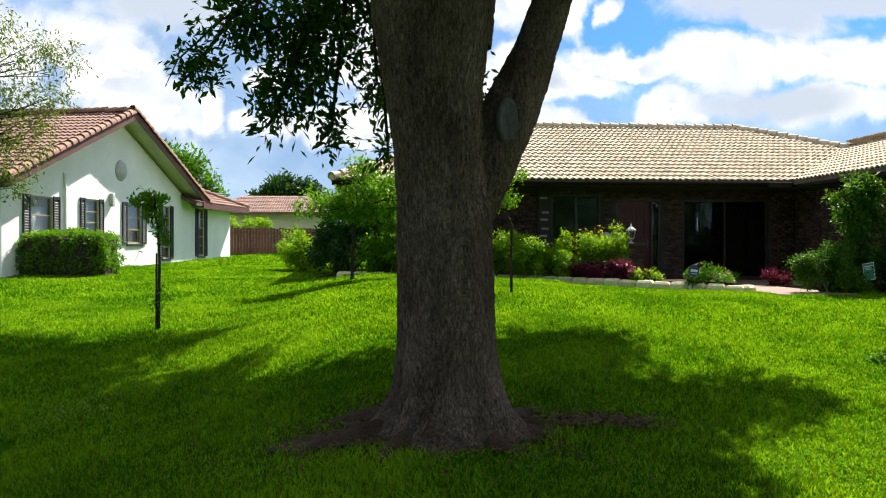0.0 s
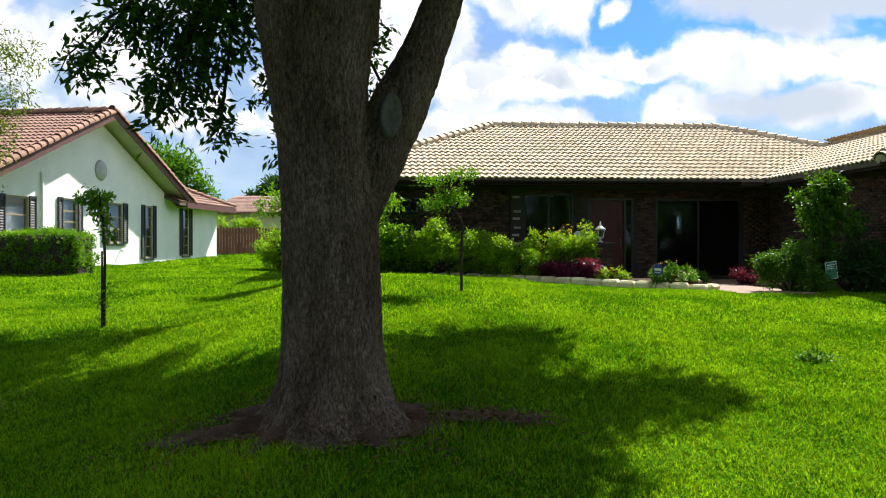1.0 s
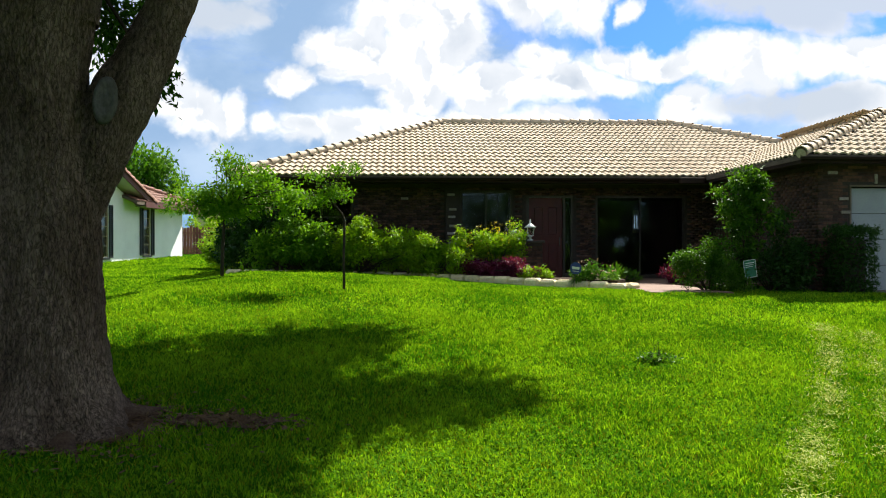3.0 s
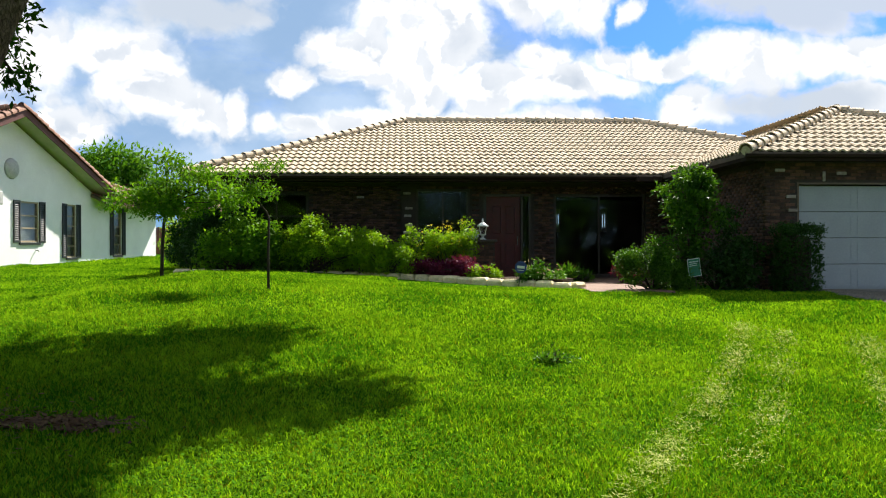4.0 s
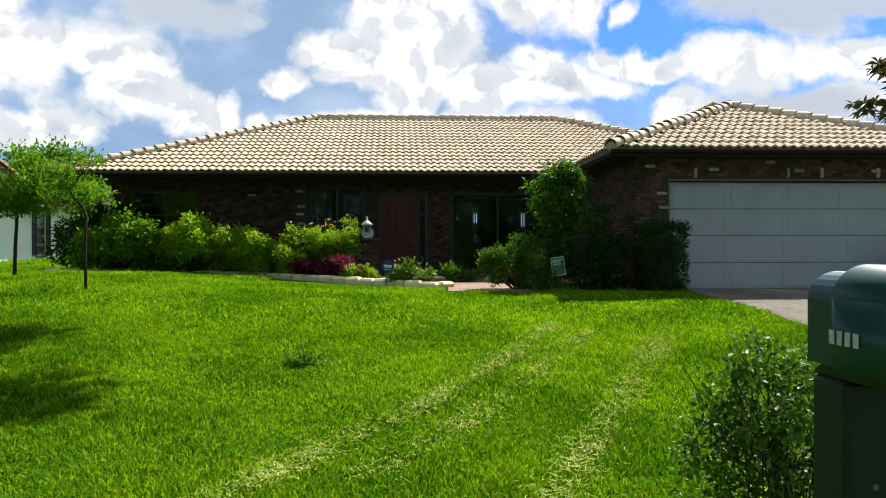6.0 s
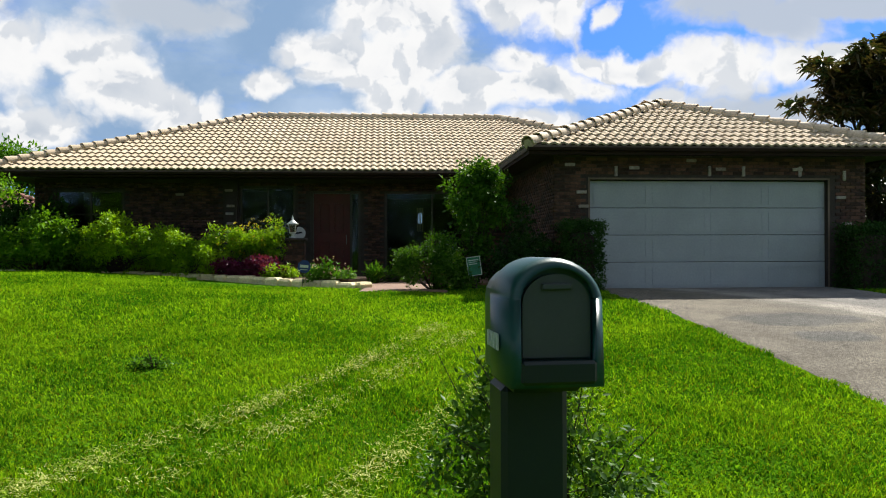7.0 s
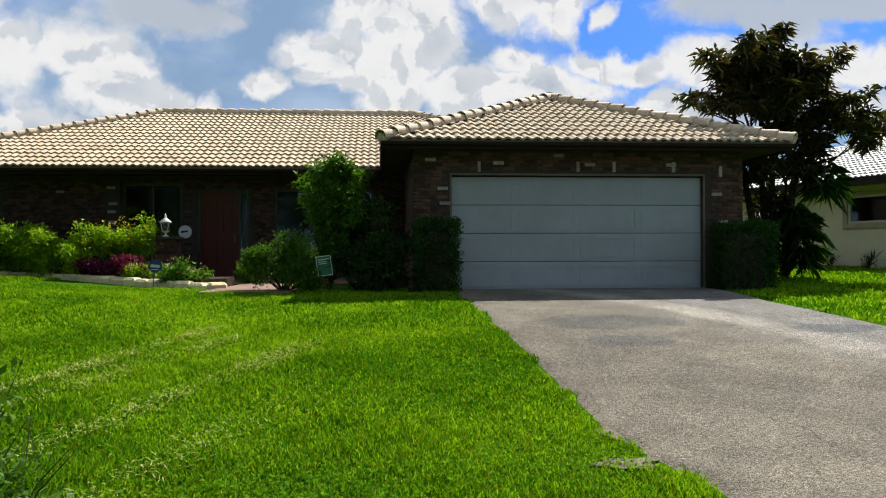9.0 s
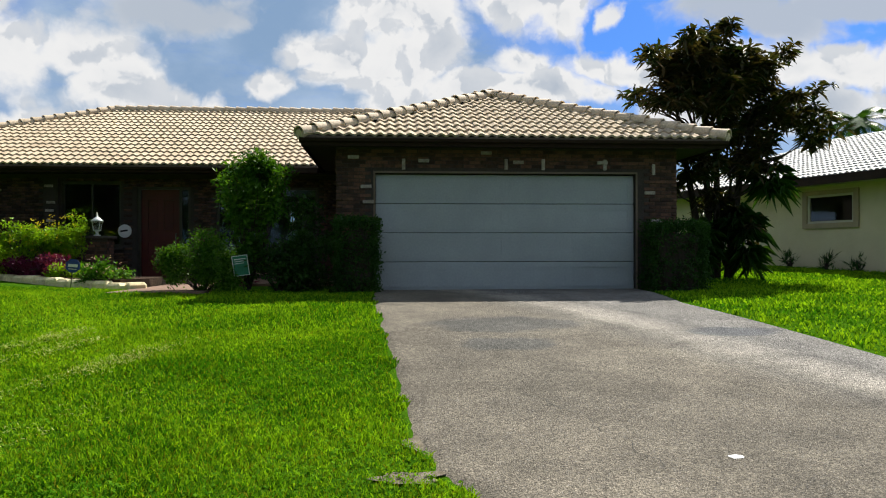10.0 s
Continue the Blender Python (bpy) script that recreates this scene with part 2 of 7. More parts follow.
M = {
    "lawn": mat("lawn_soil", (0.030, 0.088, 0.004), (0.052, 0.128, 0.006), 0.9, 45, 1.0, 0.8, 0.03, spec=0.0),
    "blade": mat("grass_blade", (0.038, 0.140, 0.006), (0.212, 0.378, 0.014), 0.7, 9, 0.8, 0, rand="island", spread=0.32, leafy=0.35, spec=0.0, grain=0.3),
    "dry": mat("dry_grass", (0.50, 0.52, 0.19), (0.26, 0.34, 0.05), 2, 20, 0.7, 0, rand="island", leafy=0.25, spec=0.0),
    "earth": mat("bare_earth", (0.085, 0.046, 0.028), (0.145, 0.092, 0.058), 5, 60, 0.95, 0.9, 0.03, spec=0.1),
    "earth_grey": mat("sandy_soil", (0.13, 0.110, 0.075), (0.24, 0.21, 0.16), 14, 60, 0.95, 1.0, 0.02, spec=0.1),
    "mulch": mat("mulch", (0.030, 0.018, 0.011), (0.065, 0.04, 0.025), 8, 60, 0.95, 1.0, 0.03, spec=0.1),
    "asphalt": mat("asphalt", (0.096, 0.091, 0.081), (0.162, 0.153, 0.136), 1.6, 75, 0.95, 1.0, 0.016, macro=(0.33, 0.84, 1.2), spec=0.25, grain=0.75),
    "crack": mat("crack", (0.02, 0.02, 0.02), (0.04, 0.04, 0.036), 6, 60, 0.95, 0.4),
    "walk": mat("walkway_concrete", (0.15, 0.085, 0.055), (0.215, 0.128, 0.085), 2, 70, 0.85, 0.5, 0.006),
    "stone": mat("cast_stone", (0.88, 0.76, 0.45), (0.70, 0.60, 0.36), 4, 45, 0.9, 0.6, 0.012, rand="object"),
    "tile": mat("tan_roof_tile", (0.405, 0.322, 0.220), (0.520, 0.423, 0.300), 1.3, 40, 0.85, 0.35, 0.006, rand="island", spread=0.14, spec=0.15),
    "tile_piece": mat("tan_roof_tile_piece", (0.405, 0.322, 0.220), (0.520, 0.423, 0.300), 1.3, 40, 0.85, 0.35, 0.006, rand="object", spread=0.14, spec=0.15),
    "cap": mat("ridge_cap_tile", (0.48, 0.375, 0.255), (0.60, 0.48, 0.335), 2.5, 30, 0.8, 0.4, 0.006, rand="object", spread=0.16),
    "tile_red": mat("red_roof_tile", (0.165, 0.075, 0.052), (0.245, 0.125, 0.085), 1.3, 40, 0.75, 0.35, 0.006, rand="island", spread=0.16),
    "cap_red": mat("red_ridge_tile", (0.20, 0.095, 0.062), (0.30, 0.155, 0.10), 2.5, 30, 0.8, 0.4, 0.006, rand="object", spread=0.16),
    "tile_grey": mat("grey_roof_tile", (0.27, 0.275, 0.268), (0.38, 0.385, 0.375), 1.3, 40, 0.7, 0.35, 0.006, rand="island", spread=0.18),
    "deck": mat("roof_underlay", (0.10, 0.075, 0.05), (0.14, 0.105, 0.075), 2, 30, 0.9, 0.3),
    "fascia": mat("brown_fascia", (0.022, 0.013, 0.009), (0.034, 0.021, 0.014), 3, 40, 0.8, 0.2, spec=0.15),
    "fascia_red": mat("maroon_fascia", (0.09, 0.030, 0.024), (0.13, 0.045, 0.035), 3, 40, 0.6, 0.2),
    "soffit": mat("soffit", (0.025, 0.020, 0.015), (0.035, 0.028, 0.02), 3, 40, 0.8, 0.2),
    "mortar": mat("mortar", (0.042, 0.034, 0.028), (0.06, 0.048, 0.040), 5, 60, 0.95, 0.5),
    "brick": mat("brick_piece", (0.040, 0.023, 0.016), (0.140, 0.070, 0.046), 6, 50, 0.9, 0.5, 0.008, rand="object", spread=0.3),
    "bricks": mat("bricks_joined", (0.042, 0.025, 0.018), (0.120, 0.064, 0.044), 6, 50, 0.9, 0.5, 0.008, rand="island", spread=0.3),
    "brick_pale": mat("pale_brick", (0.42, 0.38, 0.33), (0.26, 0.22, 0.18), 14, 60, 0.9, 0.5, 0.006, rand="object"),
    "stucco": mat("white_stucco", (0.88, 0.88, 0.86), (0.79, 0.79, 0.77), 1.2, 60, 0.9, 0.5, 0.01, grain=0.10),
    "cream": mat("cream_stucco", (0.62, 0.56, 0.36), (0.54, 0.48, 0.30), 1.2, 60, 0.9, 0.5, 0.01, grain=0.12),
    "soffit_cream": mat("cream_soffit", (0.50, 0.47, 0.36), (0.42, 0.39, 0.30), 2, 40, 0.85, 0.2, grain=0.12),
    "white": mat("white_paint", (0.78, 0.78, 0.76), (0.66, 0.66, 0.65), 2, 40, 0.45, 0.1, 0.004, grain=0.08),
    "door": mat("garage_door_paint", (0.34, 0.375, 0.38), (0.285, 0.315, 0.32), 1.1, 30, 0.5, 0.12, 0.004, grain=0.10),
    "shutter": mat("black_green_shutter", (0.012, 0.016, 0.014), (0.022, 0.026, 0.024), 4, 40, 0.5, 0.2),
    "red": mat("dark_red_door", (0.068, 0.008, 0.007), (0.095, 0.011, 0.009), 3, 40, 0.45, 0.2),
    "beige": mat("beige_frame", (0.36, 0.29, 0.17), (0.29, 0.23, 0.14), 3, 40, 0.6, 0.2, grain=0.12),
    "trim": mat("weathered_trim", (0.17, 0.125, 0.085), (0.12, 0.09, 0.06), 3, 40, 0.7, 0.2, grain=0.2),
    "bronze": mat("bronze_frame", (0.05, 0.042, 0.034), (0.07, 0.06, 0.05), 4, 40, 0.45, 0.1, metal=0.5),
    # near-black on every inner surface paints the shade of the rooms
    "room": mat("shaded_room", (0.08, 0.07, 0.06), (0.06, 0.052, 0.045), 2, 30, 0.9, 0.1),
    "bark": mat("oak_bark", (0.098, 0.066, 0.048), (0.245, 0.178, 0.134), 3.4, 42, 0.95, 1.0, 0.03, stretch=(1, 1, 0.34), spec=0.05, grain=0.55, cracks=38),
    # roots in a darker brown than the trunk
    "root": mat("brown_root", (0.060, 0.036, 0.025), (0.12, 0.080, 0.055), 5, 60, 0.95, 1.0, 0.02, spec=0.05),
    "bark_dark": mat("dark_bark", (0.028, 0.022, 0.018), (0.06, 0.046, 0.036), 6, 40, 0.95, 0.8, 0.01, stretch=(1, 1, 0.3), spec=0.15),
    "scar": mat("grey_scar_wood", (0.075, 0.068, 0.060), (0.12, 0.11, 0.10), 8, 40, 0.9, 0.8, 0.01, stretch=(1, 1, 0.5)),
    "oak": mat("oak_leaf", (0.018, 0.065, 0.008), (0.055, 0.140, 0.016), 2, 30, 0.4, 0, rand="island", leafy=0.45),
    "lime": mat("lime_leaf", (0.13, 0.27, 0.010), (0.26, 0.42, 0.016), 2, 30, 0.45, 0, rand="island", leafy=0.35),
    "mid": mat("green_leaf", (0.040, 0.13, 0.010), (0.10, 0.225, 0.018), 2, 30, 0.4, 0, rand="island", leafy=0.35),
    "deep": mat("deep_leaf", (0.026, 0.085, 0.009), (0.075, 0.170, 0.015), 2, 30, 0.5, 0, rand="island", leafy=0.35),
    "fresh": mat("fresh_leaf", (0.060, 0.170, 0.008), (0.135, 0.280, 0.014), 2, 30, 0.5, 0, rand="island", leafy=0.4),
    "clover": mat("clover_leaf", (0.055, 0.165, 0.008), (0.125, 0.270, 0.014), 2, 30, 0.7, 0, rand="island", leafy=0.4, spec=0.0),
    "stonechip": mat("stone_chip", (0.065, 0.060, 0.052), (0.20, 0.185, 0.16), 3, 30, 0.9, 0, rand="island", spread=0.5),
    "straw": mat("straw_blade", (0.26, 0.25, 0.014), (0.13, 0.15, 0.006), 2, 20, 0.8, 0, rand="island", spread=0.3, leafy=0.25, spec=0.0),
    "dark": mat("dark_leaf", (0.014, 0.05, 0.010), (0.04, 0.095, 0.018), 2, 30, 0.35, 0, rand="island", leafy=0.25),
    "glossy": mat("glossy_leaf", (0.030, 0.088, 0.010), (0.110, 0.210, 0.028), 3, 30, 0.28, 0, rand="island", leafy=0.2),
    "rust": mat("rusty_leaf", (0.020, 0.042, 0.014), (0.085, 0.062, 0.030), 2, 30, 0.3, 0, rand="island", leafy=0.2),
    "feather": mat("pale_leaf", (0.050, 0.090, 0.016), (0.14, 0.20, 0.045), 2, 30, 0.5, 0, rand="island", leafy=0.4),
    "purple": mat("purple_leaf", (0.085, 0.008, 0.040), (0.15, 0.022, 0.075), 3, 30, 0.45, 0, rand="island", leafy=0.3),
    "yellow": mat("yellow_petal", (0.55, 0.42, 0.02), (0.62, 0.52, 0.06), 3, 30, 0.5, 0, rand="island", leafy=0.3),
    "pink": mat("pink_petal", (0.55, 0.30, 0.40), (0.65, 0.50, 0.50), 3, 30, 0.5, 0, rand="island", leafy=0.3),
    "mb": mat("green_plastic", (0.0055, 0.042, 0.037), (0.008, 0.055, 0.048), 4, 90, 0.36, 0.12, 0.002, grain=0.08),
    # near-black copy of the green plastic paints the shade below the lid
    "mb_shade": mat("shaded_green_plastic", (0.0015, 0.008, 0.007), (0.0025, 0.012, 0.010), 4, 90, 0.5, 0.12, 0.002, grain=0.08),
    "mb_door": mat("grey_green_door", (0.032, 0.040, 0.038), (0.042, 0.050, 0.047), 5, 90, 0.5, 0.15, 0.002, grain=0.08),
    "flag": mat("faded_flag", (0.75, 0.68, 0.66), (0.62, 0.45, 0.45), 9, 40, 0.6, 0.1),
    "litter": mat("dead_leaf", (0.09, 0.05, 0.028), (0.17, 0.11, 0.06), 6, 40, 0.9, 0, rand="island", leafy=0.1),
    "bar": mat("pale_bar", (0.62, 0.64, 0.60), (0.5, 0.52, 0.5), 6, 40, 0.6, 0),
    "blue": mat("blue_sign", (0.015, 0.035, 0.16), (0.02, 0.045, 0.20), 5, 40, 0.45, 0),
    "green": mat("green_sign", (0.012, 0.13, 0.06), (0.018, 0.16, 0.08), 5, 40, 0.5, 0),
    "fence": mat("stained_board", (0.10, 0.040, 0.024), (0.17, 0.075, 0.045), 2, 30, 0.85, 0.4, 0.006, rand="object", stretch=(1, 1, 0.2)),
    "steel": mat("dull_metal", (0.30, 0.30, 0.30), (0.15, 0.15, 0.15), 5, 40, 0.4, 0.1, metal=0.8),
    "dishp": mat("pale_plaster_disc", (0.55, 0.55, 0.54), (0.45, 0.45, 0.44), 9, 40, 0.8, 0.6, 0.02),
}


def glass(name, tint, rough=0.03):
    m = bpy.data.materials.new(name)
    m.use_nodes = True
    p = m.node_tree.nodes["Principled BSDF"]
    p.inputs["Base Color"].default_value = (*tint, 1)
    p.inputs["Transmission Weight"].default_value, p.inputs["Roughness"].default_value, p.inputs["IOR"].default_value = 1.0, rough, 1.45
    return m


M["pane"] = glass("window_glass", (0.75, 0.8, 0.8))
M["lamp_glass"] = glass("ribbed_lamp_glass", (0.95, 0.9, 0.85), 0.25)


# ---- mesh helpers ----
BASE = {}


def thing(name, at, label, category, group="", kind=""):
    ob = new(name)
    ob.empty_display_size = 0.2
    ob.location = at
    BASE[ob] = Vector(at)
    return tagged(ob, label, category, group, kind)


def part(name, bm, material, parent, label="", smooth=False):
    """One bmesh, in world metres, as one mesh object under a thing or a part; a plain bmesh becomes the mesh of its own."""
    me = bpy.data.meshes.new(name)
    base = BASE.get(parent, Vector((0, 0, 0))) if parent else Vector((0, 0, 0))
    if isinstance(bm, bmesh.types.BMesh):
        bmesh.ops.recalc_face_normals(bm, faces=bm.faces)
        bmesh.ops.translate(bm, verts=bm.verts, vec=-base)
        bm.to_mesh(me)
        bm.free()
    else:
        co, faces = bm
        co = (np.asarray(co, dtype=np.float32) - np.array(base, dtype=np.float32)).astype(np.float32)
        faces = np.asarray(faces, dtype=np.int32)
        k = faces.shape[1]
        me.vertices.add(len(co))
        me.vertices.foreach_set("co", co.ravel())
        me.loops.add(faces.size)
        me.loops.foreach_set("vertex_index", faces.ravel())
        me.polygons.add(len(faces))
        me.polygons.foreach_set("loop_start", np.arange(0, faces.size, k, dtype=np.int32))
        me.update(calc_edges=True)
    if smooth:
        me.polygons.foreach_set("use_smooth", [True] * len(me.polygons))
    me.materials.append(material)
    ob = new(name, me)
    ob.parent = parent
    BASE[ob] = base
    if label:
        ob["label"] = label
    return ob


def piece(name, me, parent, m, material=None):
    """An object of its own on a shared mesh, at world pose m."""
    ob = new(name, me)
    ob.parent = parent
    ob.matrix_basis = Matrix.Translation(-BASE[parent]) @ m
    BASE[ob] = BASE[parent]
    return ob


def mesh_of(bm, material, name="piece", smooth=False):
    me = bpy.data.meshes.new(name)
    bmesh.ops.recalc_face_normals(bm, faces=bm.faces)
    bm.to_mesh(me)
    bm.free()
    if smooth:
        me.polygons.foreach_set("use_smooth", [True] * len(me.polygons))
    me.materials.append(material)
    return me


def box(bm, x0, y0, z0, x1, y1, z1, m=None, bevel=0.0):
    vs = [bm.verts.new((x, y, z)) for x in (x0, x1) for y in (y0, y1) for z in (z0, z1)]
    fs = [bm.faces.new([vs[i] for i in q]) for q in ((0, 1, 3, 2), (4, 6, 7, 5), (0, 4, 5, 1), (2, 3, 7, 6), (0, 2, 6, 4), (1, 5, 7, 3))]
    if bevel:
        es = list({e for f in fs for e in f.edges})
        got = bmesh.ops.bevel(bm, geom=es, offset=bevel, segments=1, affect="EDGES")
        vs = list({v for f in got["faces"] for v in f.verts} | {v for v in vs if v.is_valid})
    if m is not None:
        bmesh.ops.transform(bm, matrix=m, verts=[v for v in vs if v.is_valid])
    return bm


def new_box(*a, **k):
    return box(bmesh.new(), *a, **k)


def tube(bm, pts, radii, seg=8, cap=True):
    pts = [Vector(p) for p in pts]
    rings = []
    for i, p in enumerate(pts):
        d = (pts[min(i + 1, len(pts) - 1)] - pts[max(i - 1, 0)]).normalized()
        a = d.cross(Vector((0.31, 0.95, 0.02))).normalized()
        b = d.cross(a)
        rings.append([bm.verts.new(p + (a * math.cos(t) + b * math.sin(t)) * radii[i]) for t in (2 * math.pi * k / seg for k in range(seg))])
    for r, s in zip(rings, rings[1:]):
        for k in range(seg):
            bm.faces.new((r[k], r[(k + 1) % seg], s[(k + 1) % seg], s[k]))
    if cap:
        bm.faces.new(rings[0])
        bm.faces.new(rings[-1])
    return bm


def lathe(bm, profile, at, seg=16):
    rings = [[bm.verts.new((at[0] + r * math.cos(t), at[1] + r * math.sin(t), at[2] + z)) for t in (2 * math.pi * k / seg for k in range(seg))] for r, z in profile]
    for r, s in zip(rings, rings[1:]):
        for k in range(seg):
            bm.faces.new((r[k], r[(k + 1) % seg], s[(k + 1) % seg], s[k]))
    bm.faces.new(rings[0])
    bm.faces.new(rings[-1])
    return bm


def prism(bm, pts, shift):
    """A polygon of world points, carried along shift."""
    a = [bm.verts.new(p) for p in pts]
    b = [bm.verts.new(Vector(p) + Vector(shift)) for p in pts]
    bm.faces.new(a)
    bm.faces.new(b)
    for i in range(len(a)):
        j = (i + 1) % len(a)
        bm.faces.new((a[i], a[j], b[j], b[i]))
    return bm


def holed(bm, x0, x1, z0, z1, y0, y1, holes, m=None):
    """A wall along x with openings (xa, xb, za, zb) cut through it, as one connected solid."""
    xs = sorted({x0, x1, *[v for h in holes for v in h[:2] if x0 < v < x1]})
    zs = sorted({z0, z1, *[v for h in holes for v in h[2:] if z0 < v < z1]})
    vs = {}

    def vert(i, j, k):
        if (i, j, k) not in vs:
            p = Vector((xs[i], (y0, y1)[k], zs[j]))
            vs[i, j, k] = bm.verts.new(m @ p if m is not None else p)
        return vs[i, j, k]

    def solid(i, j):
        if not (0 <= i < len(xs) - 1 and 0 <= j < len(zs) - 1):
            return False
        x, z = (xs[i] + xs[i + 1]) / 2, (zs[j] + zs[j + 1]) / 2
        return not any(h[0] < x < h[1] and h[2] < z < h[3] for h in holes)

    for i in range(len(xs) - 1):
        for j in range(len(zs) - 1):
            if not solid(i, j):
                continue
            for k in (0, 1):
                bm.faces.new([vert(*q, k) for q in ((i, j), (i + 1, j), (i + 1, j + 1), (i, j + 1))])
            for di, dj, a, b in ((-1, 0, (i, j), (i, j + 1)), (1, 0, (i + 1, j), (i + 1, j + 1)), (0, -1, (i, j), (i + 1, j)), (0, 1, (i, j + 1), (i + 1, j + 1))):
                if not solid(i + di, j + dj):
                    bm.faces.new((vert(*a, 0), vert(*b, 0), vert(*b, 1), vert(*a, 1)))
    return bm


def smooth01(a):
    b = np.clip(a, 0, 1)
    return b * b * (3 - 2 * b)


def gz(x, y):
    """The height of the ground: a lawn that climbs from the street to the houses, with a low mound round the oak."""
    x, y = np.asarray(x, float), np.asarray(y, float)
    rise = 0.25 + 0.85 * smooth01((y - 2) / 12)
    mound = 0.33 * np.exp(-(((x + 1) / np.where(x > -1, 4.5, 2.5)) ** 2)) * smooth01((y + 2) / 6) * (1 - 0.6 * smooth01((y - 17.5) / 4))
    dip = -0.2 * smooth01((-1 - x) / 3) * (1 - smooth01((y - 13) / 8))
    back = np.clip(y - 14, 0, 30) * (0.022 * smooth01((-2 - x) / 3) + 0.03 * smooth01((x - 16) / 2))
    return rise + mound + dip + back


def g(x, y):
    return float(gz(x, y))


def leaf_mass(rng, blobs, twigs, per, length, width, spray=0.12, droop=0.2, hollow=0.55, folded=0.25):
    """Leaves on many twigs spread through ovals (x, y, z, rx, ry, rz): four corners a leaf, folded along the rib."""
    vol = np.array([b[3] * b[4] * b[5] for b in blobs]) ** 0.75
    pick = rng.choice(len(blobs), twigs, p=vol / vol.sum())
    b = np.array(blobs, float)[pick]
    d = rng.normal(size=(twigs, 3))
    d /= np.linalg.norm(d, axis=1)[:, None]
    r = hollow + (1 - hollow) * rng.random(twigs) ** 0.7
    r *= 1 + 0.16 * np.sin(d[:, 0] * 5 + pick) * np.cos(d[:, 2] * 6 + pick * 2) + 0.08 * rng.normal(size=twigs)
    c = b[:, :3] + d * b[:, 3:] * r[:, None]
    c = np.repeat(c, per, axis=0)
    out = np.repeat(d, per, axis=0)
    n = len(c)
    p = c + rng.normal(size=(n, 3)) * spray
    ax = out * 0.5 + rng.normal(size=(n, 3)) * 0.7
    ax[:, 2] -= droop
    ax /= np.linalg.norm(ax, axis=1)[:, None]
    up = rng.normal(size=(n, 3)) * 0.6 + np.array((0, 0, 1.0))
    side = np.cross(ax, up)
    side /= np.linalg.norm(side, axis=1)[:, None] + 1e-9
    nor = np.cross(side, ax)
    ln = (length * (0.65 + 0.7 * rng.random(n)))[:, None]
    wd = ln * (width / length) * 0.5
    co = np.stack((p, p + ax * ln * 0.45 + side * wd + nor * wd * folded, p + ax * ln, p + ax * ln * 0.45 - side * wd + nor * wd * folded), 1).reshape(-1, 3)
    i = np.arange(n)[:, None] * 4
    return co, np.concatenate((i + (0, 1, 2), i + (0, 2, 3)), 1).reshape(-1, 3)


def clumps(rng, blobs, per=9, size=0.36):
    """Ovals broken up into smaller tufts over their shells, with a core, so that a crown has lit heads and dark gaps."""
    out = []
    for x, y, z, rx, ry, rz in blobs:
        out.append((x, y, z - rz * 0.1, rx * 0.55, ry * 0.55, rz * 0.55))
        for _ in range(per):
            d = rng.normal(size=3)
            d /= np.linalg.norm(d)
            r = 0.62 + 0.46 * rng.random()
            k = size * (0.65 + 0.7 * rng.random())
            out.append((x + d[0] * rx * r, y + d[1] * ry * r, z + d[2] * rz * r, rx * k, ry * k, rz * k))
    return out


def twigs_in(bm, rng, root, blobs, count, r0=0.02, seg=5, wobble=0.12):
    """Branches from a root point out into the ovals of a crown."""
    for k in range(count):
        b = blobs[k % len(blobs)]
        d = rng.normal(size=3)
        d /= np.linalg.norm(d)
        end = Vector(b[:3]) + Vector(d * np.array(b[3:]) * 0.75)
        root_v = Vector(root)
        mid = root_v.lerp(end, 0.5) + Vector(rng.normal(size=3) * wobble) + Vector((0, 0, 0.08))
        tube(bm, [root_v, root_v.lerp(mid, 0.6), mid, end], [r0, r0 * 0.8, r0 * 0.55, r0 * 0.2], seg, cap=False)
    return bm


